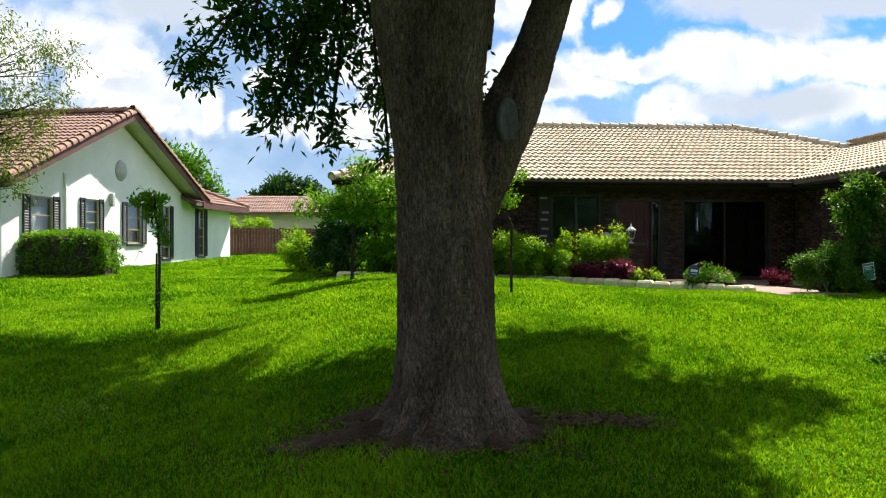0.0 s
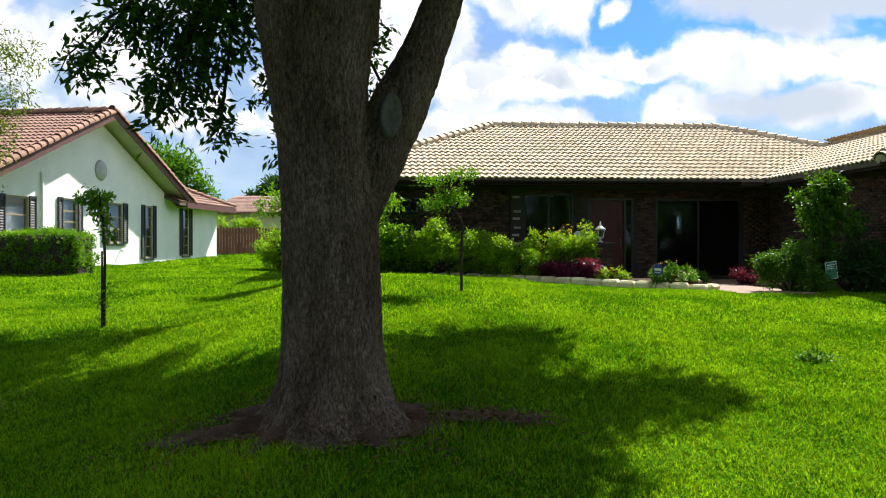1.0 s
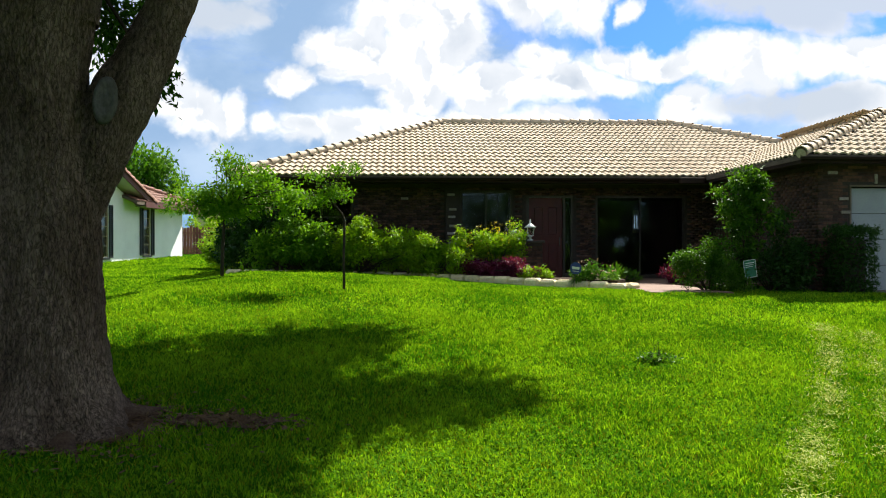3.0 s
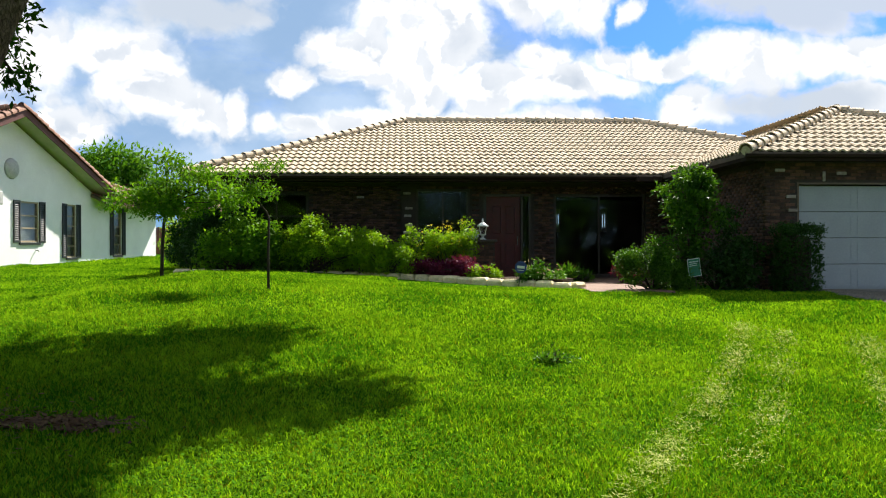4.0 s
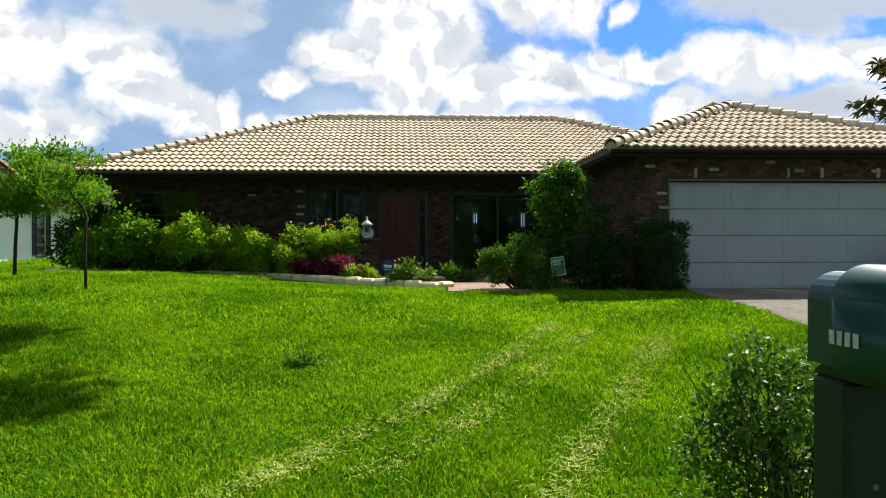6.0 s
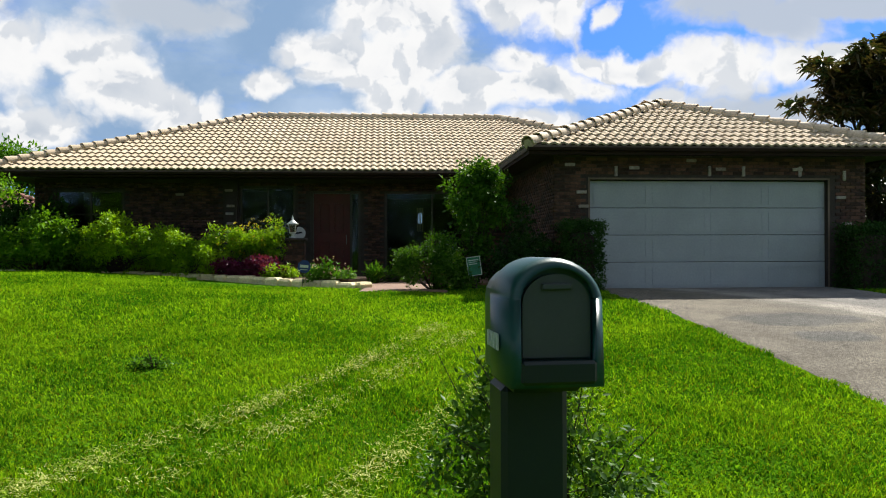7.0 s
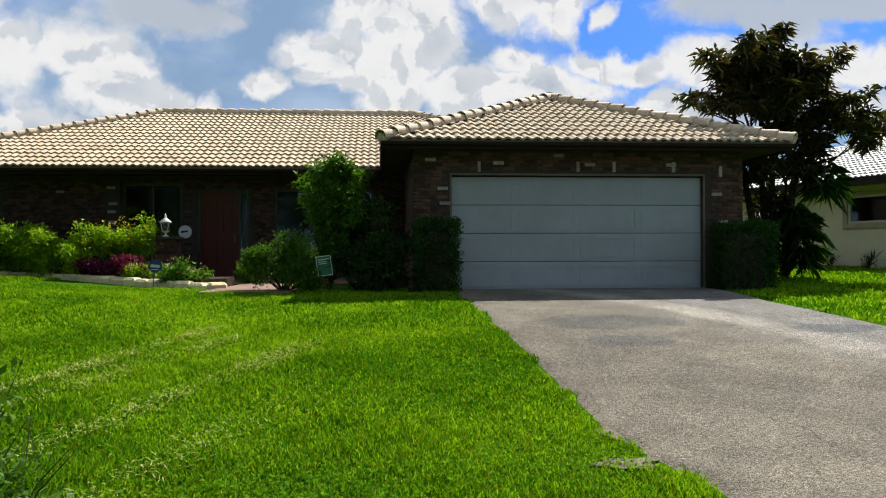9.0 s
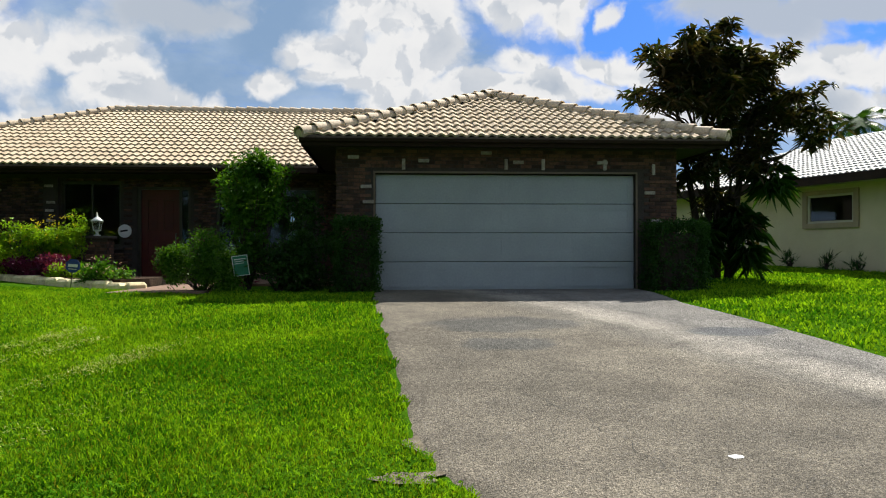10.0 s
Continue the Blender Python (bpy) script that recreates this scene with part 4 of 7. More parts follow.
def window(parent, name, hole, y, frame_mat, bars_x=1, bars_z=0, depth=0.09, fw=0.06, label=""):
    xa, xb, za, zb = hole
    bm = bmesh.new()
    holed(bm, xa, xb, za, zb, y, y + depth, [(xa + fw, xb - fw, za + fw, zb - fw)])
    w = part(name, bm, frame_mat, parent, label)
    xs = [xa + fw + (xb - xa - 2 * fw) * k / (bars_x + 1) for k in range(bars_x + 2)]
    zs = [za + fw + (zb - za - 2 * fw) * k / (bars_z + 1) for k in range(bars_z + 2)]
    for x in xs[1:-1]:
        part("mullion", new_box(x - 0.02, y + 0.01, za + fw, x + 0.02, y + depth - 0.01, zb - fw), frame_mat, w)
    for z in zs[1:-1]:
        part("glazing_bar", new_box(xa + fw, y + 0.012, z - 0.02, xb - fw, y + depth - 0.012, z + 0.02), frame_mat, w)
    pane = part("pane", new_box(xa + fw, y + depth * 0.5, za + fw, xb - fw, y + depth * 0.5 + 0.006, zb - fw), M["pane"], w)
    pane.visible_shadow = False
    return w


window(house, "window", WIN_A, 20.56, M["bronze"], 1, 0)
window(house, "window", WIN_B, 20.56, M["bronze"], 1, 1)
window(house, "sliding_door", SLIDE, 20.56, M["bronze"], 1, 0, label="dark framed glass sliding door")
part("window_sill", new_box(3.42, 20.42, 1.86, 5.02, 20.56, 1.945, bevel=0.01), M["mortar"], house)
# red front door with a pale frame and a narrow sidelight
fdoor = part("front_door", holed(bmesh.new(), 5.40, 6.34, 1.16, 3.36, 20.60, 20.65, [(5.56, 5.80, 2.35, 3.1), (5.94, 6.18, 2.35, 3.1)]), M["red"], house, "dark red panelled front door")
for x in (5.56, 5.94):
    part("door_panel", new_box(x, 20.61, 2.35, x + 0.24, 20.64, 3.1, bevel=0.012), M["red"], fdoor)
    part("door_panel", new_box(x, 20.585, 1.4, x + 0.24, 20.6, 2.1, bevel=0.012), M["red"], fdoor)
part("handle", tube(bmesh.new(), [(6.25, 20.6, 2.05), (6.25, 20.54, 2.07), (6.25, 20.54, 2.25), (6.25, 20.6, 2.27)], [0.012] * 4, 6), M["steel"], fdoor)
part("door_frame", holed(bmesh.new(), 5.32, 6.62, 1.15, 3.42, 20.53, 20.60, [(5.40, 6.34, 1.15, 3.36), (6.40, 6.56, 1.3, 3.36)]), M["bronze"], house)
side_pane = part("sidelight_pane", new_box(6.40, 20.56, 1.3, 6.56, 20.566, 3.36), M["pane"], house)
side_pane.visible_shadow = False
# pale corner strips where the brick turns
part("brick_pilaster", new_box(3.12, 20.40, 1.0, 3.46, 20.5, 3.68), M["mortar"], house)

# garage door: four sections with raised long panels
gdoor = thing("garage_door", (13.69, 15.06, 1.08), "closed white sectional two-car garage door with raised panels", "garage door")
for k in range(4):
    z0 = 1.085 + k * 0.541
    sec = part("door_section", new_box(11.255, 15.06, z0, 16.125, 15.11, z0 + 0.533, bevel=0.008), M["door"], gdoor)
    for x in range(4):
        xa = 11.34 + x * 1.2
        part("raised_panel", holed(bmesh.new(), xa, xa + 1.1, z0 + 0.07, z0 + 0.46, 15.052, 15.062, [(xa + 0.035, xa + 1.065, z0 + 0.105, z0 + 0.425)]), M["door"], sec)
part("bottom_seal", new_box(11.255, 15.055, 1.045, 16.125, 15.10, 1.085), M["fascia"], gdoor)
part("garage_floor", new_box(10.8, 14.9, 0.95, 16.66, 24, 1.06), M["asphalt"], house)
part("door_trim", holed(bmesh.new(), 11.215, 16.165, 1.07, 3.297, 14.945, 14.958, [(11.25, 16.13, 1.07, 3.262)]), M["trim"], house)

# ---- the white neighbour house ----
white_house = thing("neighbour_house", (-10.3, 25.6, 1.3), "white stucco gabled house with red tiles and black shutters", "house")
WM = Matrix(((0.20007, -0.97978, 0, -10.315), (0.97978, 0.20007, 0, 25.629), (0, 0, 1, 0), (0, 0, 0, 1)))


def wpt(s, into, z):
    return WM @ Vector((s, into, z))


WIN_W = ((-4.15, -2.43, 1.95, 3.54), (-1.38, -0.04, 2.45, 3.60), (1.12, 2.79, 2.18, 3.60), (3.77, 4.91, 1.62, 3.62), (6.91, 8.07, 1.68, 3.66))
SH = (0.34, 0.27, 0.33, 0.27, 0.27)
holes = [(a + w, b - w, c, d) for (a, b, c, d), w in zip(WIN_W, SH)]
gable_wall = part("gable_wall", prism(holed(bmesh.new(), -5.0, 10.65, 0.9, 3.75, 0, 0.25, holes, WM),
                  [wpt(-5.0, 0, 3.75), wpt(6.6, 0, 3.75), wpt(0.92, 0, 6.38)], WM.to_3x3() @ Vector((0, 0.25, 0))), M["stucco"], white_house)
part("front_wall", box(bmesh.new(), -5.0, 0.25, 0.9, -4.75, 11, 3.9, WM), M["stucco"], white_house)
part("end_wall", box(bmesh.new(), 10.4, 0.25, 0.9, 10.65, 6, 3.75, WM), M["stucco"], white_house)
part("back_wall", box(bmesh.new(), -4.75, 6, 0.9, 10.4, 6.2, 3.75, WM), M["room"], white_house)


def rotated(bm, m):
    bmesh.ops.transform(bm, matrix=m, verts=bm.verts)
    return bm


for (a, b, c, d), w in zip(WIN_W, SH):
    fr_w = part("window_frame", holed(bmesh.new(), a + w, b - w, c, d, 0.02, 0.10, [(a + w + 0.06, b - w - 0.06, c + 0.06, d - 0.06)], WM), M["beige"], white_house, "beige window frame")
    n_bars = 2 if d - c < 1.7 else 4
    for k in range(1, n_bars + 1):
        z = c + 0.06 + (d - c - 0.12) * k / (n_bars + 1)
        part("glazing_bar", box(bmesh.new(), a + w + 0.06, 0.03, z - 0.022, b - w - 0.06, 0.08, z + 0.022, WM), M["beige"], fr_w)
    pn = part("pane", box(bmesh.new(), a + w + 0.06, 0.055, c + 0.06, b - w - 0.06, 0.06, d - 0.06, WM), M["pane"], fr_w)
    pn.visible_shadow = False
    part("blind", box(bmesh.new(), a + w + 0.02, 0.16, c + 0.03, b - w - 0.02, 0.17, d, WM), M["door"], white_house)
    for xa in (a, b - w):
        sh = part("shutter", box(holed(bmesh.new(), xa, xa + w - 0.01, c - 0.02, d + 0.02, -0.05, -0.022, [(xa + 0.05, xa + w - 0.06, c + 0.06, d - 0.06)], WM), xa + 0.004, -0.022, c - 0.016, xa + w - 0.014, -0.010, d + 0.016, WM), M["shutter"], white_house, "black louvred shutter")
        nl = int((d - c - 0.12) / 0.075)
        for k in range(nl):
            z = c + 0.07 + k * 0.075
            part("louvre", prism(bmesh.new(), [wpt(xa + 0.05, -0.045, z), wpt(xa + 0.05, -0.012, z + 0.05), wpt(xa + 0.05, -0.006, z + 0.045), wpt(xa + 0.05, -0.039, z - 0.006)],
                                 WM.to_3x3() @ Vector((w - 0.11, 0, 0))), M["shutter"], sh)
    part("window_sill", box(bmesh.new(), a + w - 0.04, -0.05, c - 0.09, b - w + 0.04, 0.02, c - 0.005, WM), M["shutter"], white_house)

part("plaster_medallion", rotated(lathe(bmesh.new(), [(0.06, 0.16), (0.2, 0.13), (0.31, 0.07), (0.36, 0.0)], (0, 0, 0), 20), WM @ Matrix.Translation((1.05, 0, 4.67)) @ Euler((radians(90), 0, 0)).to_matrix().to_4x4()), M["dishp"], white_house, "round plaster ornament", True)
part("wall_light", box(bmesh.new(), 0.30, -0.14, 3.42, 0.50, 0, 3.86, WM, bevel=0.03), M["dishp"], white_house, "grey box wall light")
part("conduit", rotated(tube(bmesh.new(), [(-2.2, -0.05, 1.3), (-2.2, -0.05, 4.25), (-2.2, 0.02, 4.32)], [0.045] * 3, 8), WM), M["stucco"], white_house)
part("hose_bib", rotated(tube(bmesh.new(), [(2.3, 0, 1.9), (2.3, -0.1, 1.9), (2.3, -0.12, 1.85)], [0.02] * 3, 6), WM), M["steel"], white_house)

WR = 6.62
wroof = part("roof", slab(slab(bmesh.new(), [wpt(-5.55, -0.62, 3.86), wpt(0.92, -0.62, WR), wpt(0.92, 13, WR), wpt(-5.55, 13, 3.86)], 0.14),
                                 [wpt(0.92, -0.62, WR), wpt(7.1, -0.62, 3.80), wpt(7.1, 13, 3.80), wpt(0.92, 13, WR)], 0.14), M["soffit_cream"], white_house)
wing_roof = part("wing_roof", slab(slab(bmesh.new(), [wpt(5.6, -0.66, 3.83), wpt(11.25, -0.66, 3.83), wpt(7.8, 2.8, 5.3), wpt(5.6, 2.8, 5.3)], 0.12),
                      [wpt(11.25, -0.66, 3.83), wpt(11.25, 6.2, 3.83), wpt(7.8, 2.8, 5.3)], 0.12), M["deck"], white_house)
for s0, z0, s1, z1 in ((-5.55, 3.86, 0.92, WR), (0.92, WR, 7.1, 3.80)):
    part("rake_board", prism(bmesh.new(), [wpt(s0, -0.66, z0 + 0.01), wpt(s1, -0.66, z1 + 0.01), wpt(s1, -0.66, z1 - 0.22), wpt(s0, -0.66, z0 - 0.22)], WM.to_3x3() @ Vector((0, 0.04, 0))), M["fascia_red"], white_house)
part("fascia", box(bmesh.new(), -5.6, -0.62, 3.62, -5.55, 13, 3.86, WM), M["fascia"], white_house)
part("fascia", box(bmesh.new(), 6.2, -0.70, 3.62, 11.25, -0.66, 3.84, WM), M["fascia_red"], white_house)
part("soffit", box(bmesh.new(), 6.6, -0.66, 3.66, 11.2, 0.0, 3.70, WM), M["soffit_cream"], white_house)

W3 = WM.to_3x3()
ln_w = math.hypot(6.47, WR - 3.86)
fr = roof_frame(wpt(-5.55, 0, 3.86), W3 @ Vector((0, -1, 0)), W3 @ Vector((6.47, 0, WR - 3.86)))
tagged(part("tile_field", joined_tiles(lay_tiles(fr, int(ln_w / ROW) + 1, lambda v: -12.5, lambda v: 0.62, rng)), M["tile_red"], wroof, smooth=True), kind="stuff")
fr = roof_frame(wpt(0, -0.66, 3.83), W3 @ Vector((1, 0, 0)), W3 @ Vector((0, 3.46, 1.47)))
ln_g = math.hypot(3.46, 1.47)
tagged(part("tile_field", joined_tiles(lay_tiles(fr, int(ln_g / ROW) + 1, lambda v: 5.7, lambda v: 11.25 - 3.45 / ln_g * v, rng)), M["tile_red"], wing_roof, smooth=True), kind="stuff")
capr_me = cap_mesh(M["cap_red"], 0.13)
for p, q in ((wpt(-5.6, -0.60, 3.90), wpt(0.92, -0.60, WR + 0.05)), (wpt(7.1, -0.60, 3.84), wpt(0.92, -0.60, WR + 0.05)), (wpt(0.92, -0.6, WR + 0.06), wpt(0.92, 9, WR + 0.06))):
    caps(wroof, capr_me, p, q, rng)
caps(wing_roof, capr_me, wpt(11.25, -0.66, 3.87), wpt(7.8, 2.8, 5.34), rng)

# ---- the cream neighbour house ----
cream_house = thing("neighbour_house", (24.0, 20.5, 1.3), "cream stucco house with a pale grey tiled roof", "house")
NM = Matrix(((0.27, 0.963, 0, 23.28), (-0.963, 0.27, 0, 22.0), (0, 0, 1, 0), (0, 0, 0, 1)))
N3 = NM.to_3x3()
part("side_wall", holed(bmesh.new(), -9, 9, 0.9, 3.75, 0, 0.25, [(0.0, 1.87, 2.45, 3.45)], NM), M["cream"], cream_house)
part("far_wall", box(bmesh.new(), -9, 0.25, 0.9, -8.75, 9, 3.75, NM), M["cream"], cream_house)
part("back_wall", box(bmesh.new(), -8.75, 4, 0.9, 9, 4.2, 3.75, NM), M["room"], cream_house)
wf = part("window_frame", holed(bmesh.new(), -0.02, 1.89, 2.43, 3.47, -0.05, 0.06, [(0.14, 1.73, 2.57, 3.35)], NM), M["beige"], cream_house, "beige wooden window frame")
part("inner_frame", holed(bmesh.new(), 0.14, 1.73, 2.57, 3.35, -0.01, 0.05, [(0.21, 1.66, 2.63, 3.29)], NM), M["soffit_cream"], wf)
pn = part("pane", box(bmesh.new(), 0.21, 0.02, 2.63, 1.66, 0.026, 3.29, NM), M["pane"], wf)
pn.visible_shadow = False
part("cable", rotated(tube(bmesh.new(), [(2.75, -0.015, 1.3), (2.73, -0.015, 2.2), (2.75, -0.015, 3.6)], [0.012] * 3, 5), NM), M["fascia"], cream_house)
nroof = part("roof", slab(slab(bmesh.new(), [NM @ Vector(p) for p in ((-9.6, -0.6, 3.78), (9.6, -0.6, 3.78), (9.6, 5.6, 5.75), (-4.5, 5.6, 5.75))], 0.12),
                                 [NM @ Vector(p) for p in ((-9.6, -0.6, 3.78), (-4.5, 5.6, 5.75), (-9.6, 11, 3.78))], 0.12), M["deck"], cream_house)
part("fascia", box(bmesh.new(), -9.6, -0.66, 3.58, 9.6, -0.6, 3.80, NM), M["fascia"], cream_house)
part("soffit", box(bmesh.new(), -9.5, -0.6, 3.60, 9.5, 0.0, 3.63, NM), M["soffit_cream"], cream_house)
ln_n = math.hypot(6.2, 1.97)
fr = roof_frame(NM @ Vector((0, -0.6, 3.78)), N3 @ Vector((1, 0, 0)), N3 @ Vector((0, 6.2, 1.97)))
tagged(part("tile_field", joined_tiles(lay_tiles(fr, int(ln_n / ROW) + 1, lambda v: -9.6 + 5.1 / ln_n * v, lambda v: 9.6, rng)), M["tile_grey"], nroof, smooth=True), kind="stuff")

# ---- fence and far house ----
fence = thing("fence", (-3, 40, 1.6), "reddish brown wooden board fence across the back garden", "fence")
for k in range(82):
    x = -10.4 + k * 0.152
    h = 3.02 + 0.03 * rng.normal()
    part("board", prism(bmesh.new(), [(x, 40, 1.4), (x + 0.138, 40, 1.4), (x + 0.138, 40, h - 0.04), (x + 0.10, 40, h), (x + 0.04, 40, h), (x, 40, h - 0.04)], (0, 0.025, 0)), M["fence"], fence)
for z in (1.9, 2.7):
    part("rail", new_box(-10.4, 40.026, z, 2.1, 40.07, z + 0.09), M["fence"], fence)
far_house = thing("far_house", (-9, 60, 1.6), "distant cream house with a pink tiled roof", "house")
part("wall", new_box(-13.5, 58.6, 1.2, -5.5, 66, 4.55), M["cream"], far_house)
froof = part("roof", slab(slab(bmesh.new(), [(-14, 58, 4.55), (-5, 58, 4.55), (-7, 62, 6.0), (-12, 62, 6.0)], 0.15), [(-5, 58, 4.55), (-5, 66.5, 4.55), (-7, 62, 6.0)], 0.15), M["tile_red"], far_house)
fr = roof_frame((0, 58, 4.56), (1, 0, 0), (0, 4, 1.45))
tagged(part("tile_field", joined_tiles(lay_tiles(fr, 11, lambda v: -14 + 0.47 * v, lambda v: -5 - 0.47 * v, rng)), M["tile_red"], froof, smooth=True), kind="stuff")

# ---- planter kerb, pillar, lantern, signs ----
KERB = ((-2.30, 18.20), (-0.6, 18.42), (1.0, 18.62), (2.2, 18.55), (3.46, 17.80), (4.6, 16.92), (5.6, 16.10), (6.50, 15.45))


def kerb_at(d):
    for (xa, ya), (xb, yb) in zip(KERB, KERB[1:]):
        ln = math.hypot(xb - xa, yb - ya)
        if d <= ln:
            return xa + (xb - xa) * d / ln, ya + (yb - ya) * d / ln, math.atan2(yb - ya, xb - xa)
        d -= ln
    return (*KERB[-1], math.atan2(KERB[-1][1] - KERB[-2][1], KERB[-1][0] - KERB[-2][0]))


kerb = thing("planter_kerb", (2.2, 18.4, 1.2), "low pale yellow cast stone edging round the flower bed", "garden edging")
total_len = sum(math.dist(a, b) for a, b in zip(KERB, KERB[1:]))
stone_me = mesh_of(new_box(0.004, -0.13, -0.22, 0.396, 0.13, 0.0, bevel=0.05), M["stone"], "edging_stone")
n_st = int(total_len / 0.40)
for k in range(n_st + 1):
    x, y, a = kerb_at(k * 0.40)
    top = 1.485 - 0.225 * k / n_st
    piece("edging_stone", stone_me, kerb, pose(x, y, top + rng.normal() * 0.006, rng.normal() * 0.8, rng.normal() * 0.8, math.degrees(a) + rng.normal()))
for x, y, z in ((6.62, 15.40, 1.25), (6.30, 15.72, 1.24)):
    piece("edging_stone", stone_me, kerb, pose(x, y, z, 0, 0, 40))
bed_pts = [(x, y + 0.1, 1.0) for x, y in KERB] + [(6.85, 16.2, 1.0), (6.8, 17.3, 1.0), (4.9, 17.4, 1.0), (4.5, 20.45, 1.0), (-1.6, 20.45, 1.0), (-2.6, 21.5, 1.0), (-2.9, 19.5, 1.0)]
tagged(part("planting_bed", prism(bmesh.new(), bed_pts, (0, 0, 0.30)), M["mulch"], None), "dark mulch planting bed before the house", "flower bed", kind="structure")

pillar = thing("brick_pillar", (5.13, 18.45, 1.2), "short dark brick pillar beside the porch", "pillar")
part("core", new_box(4.90, 18.22, 1.0, 5.36, 18.68, 2.10), M["mortar"], pillar)
part("cap", new_box(4.84, 18.16, 2.10, 5.42, 18.74, 2.17, bevel=0.015), M["mortar"], pillar)
lantern = thing("lantern", (5.08, 18.4, 2.17), "white metal post lantern with frosted glass on the pillar", "lantern")
LX, LY = 5.09, 18.4
part("base", lathe(bmesh.new(), [(0.07, 0), (0.075, 0.02), (0.03, 0.04), (0.03, 0.09), (0.085, 0.12), (0.085, 0.135)], (LX, LY, 2.17), 12), M["white"], lantern)
part("glass", lathe(bmesh.new(), [(0.08, 0), (0.115, 0.17), (0.105, 0.19)], (LX, LY, 2.307), 8), M["lamp_glass"], lantern)
for k in range(4):
    a = math.pi / 4 + k * math.pi / 2
    part("rib", tube(bmesh.new(), [(LX + 0.083 * math.cos(a), LY + 0.083 * math.sin(a), 2.30), (LX + 0.12 * math.cos(a), LY + 0.12 * math.sin(a), 2.49)], [0.008] * 2, 5), M["white"], lantern)
part("roof", lathe(bmesh.new(), [(0.14, 0), (0.145, 0.012), (0.08, 0.06), (0.035, 0.10), (0.018, 0.12), (0.026, 0.145), (0.012, 0.17), (0.004, 0.21)], (LX, LY, 2.49), 12), M["white"], lantern, smooth=True)

plaque = thing("round_plaque", (5.03, 20.44, 2.33), "round white plaque with dark marks hung on the wall", "plaque")
part("disc", rotated(lathe(bmesh.new(), [(0.15, 0.03), (0.165, 0.015), (0.165, 0.0)], (0, 0, 0), 24), pose(5.03, 20.49, 2.33, 90)), M["white"], plaque)
part("dark_mark", prism(bmesh.new(), [(4.93, 20.452, 2.30), (5.12, 20.452, 2.33), (5.10, 20.452, 2.37), (4.94, 20.452, 2.35)], (0, 0.004, 0)), M["shutter"], plaque)


def yard_sign(at, w, h, tilt, turn, plate_mat, label, blue):
    sg = thing("yard_sign", at, label, "yard sign")
    m = Matrix.Translation(at) @ pose(0, 0, 0, 0, tilt, turn)
    post = 0.42
    part("stake", rotated(new_box(-0.008, 0.004, -0.15, 0.008, 0.016, post + h * 0.5), m), M["bronze"], sg)
    if blue:
        pts = [(w / 2 * math.cos(t) / math.cos(math.pi / 8), -0.004, post + h / 2 + h / 2 * math.sin(t) / math.cos(math.pi / 8)) for t in (math.pi / 8 + k * math.pi / 4 for k in range(8))]
        part("plate", rotated(prism(bmesh.new(), pts, (0, 0.006, 0)), m), plate_mat, sg, "blue eight-sided plate")
        part("pale_band", rotated(new_box(-w * 0.33, -0.008, post + h * 0.40, w * 0.33, -0.0045, post + h * 0.62), m), M["bar"], sg)
        part("pale_line", rotated(new_box(-w * 0.28, -0.008, post + h * 0.22, w * 0.28, -0.0045, post + h * 0.27), m), M["bar"], sg)
    else:
        part("rim", rotated(holed(bmesh.new(), -w / 2, w / 2, post, post + h, -0.004, 0.003, [(-w / 2 + 0.012, w / 2 - 0.012, post + 0.012, post + h - 0.012)]), m), M["bar"], sg)
        part("plate", rotated(new_box(-w / 2 + 0.012, -0.002, post + 0.012, w / 2 - 0.012, 0.002, post + h - 0.012), m), plate_mat, sg, "green plate")
        for k, (f, hh) in enumerate(((0.80, 0.016), (0.70, 0.012), (0.60, 0.012))):
            part("text_bar", rotated(new_box(-w * 0.36, -0.006, post + h * f, w * (0.36 - 0.07 * k), -0.0025, post + h * f + hh), m), M["bar"], sg)
    return sg


yard_sign((5.56, 15.62, 1.02), 0.25, 0.25, 6, 8, M["blue"], "small blue security sign on a stake among flowers", True)
yard_sign((8.98, 14.5, 0.98), 0.27, 0.36, -8, 8, M["green"], "green yard sign with pale lines leaning on a stake", False)

# ---- mailbox ----
mailbox = thing("mailbox", (7.72, 2.35, 0.3), "dark green plastic mailbox with a hooded lid on a thick post", "mailbox")


def arch(bm, hw, z0, zs, y0, y1, seg=12):
    """A box with a round top: half width, bottom, spring of the arch, front and back."""
    pts = [(-hw, z0), (hw, z0)] + [(hw * math.cos(t), zs + hw * 0.86 * math.sin(t)) for t in (math.pi * k / seg for k in range(seg + 1))]
    return prism(bm, [(7.71 + x, y0, z) for x, z in pts], (0, y1 - y0, 0))


body = part("body", arch(bmesh.new(), 0.135, 1.45, 1.71, 2.13, 2.62), M["mb"], mailbox, smooth=False)
outer = [(-0.155, 1.44), (-0.155, 1.72)] + [(0.155 * math.cos(t), 1.72 + 0.138 * math.sin(t)) for t in (math.pi - math.pi * k / 30 for k in range(31))] + [(0.155, 1.72), (0.155, 1.44)]
inner = [(x * 0.80, 1.50 + (z - 1.44) * 0.80 if z < 1.45 else 1.72 + (z - 1.72) * 0.76) for x, z in outer]
bm = bmesh.new()
back = lambda z: 0.022 + 0.085 * max(0.0, (z - 1.62) / 0.24) ** 1.5
ro, ri, bo, bi = ([bm.verts.new((7.71 + x, y + back(z) * f, z)) for x, z in ring] for ring, y, f in ((outer, 2.065, 1), (inner, 2.065, 0.25), (outer, 2.42, 0), (inner, 2.14, 0)))
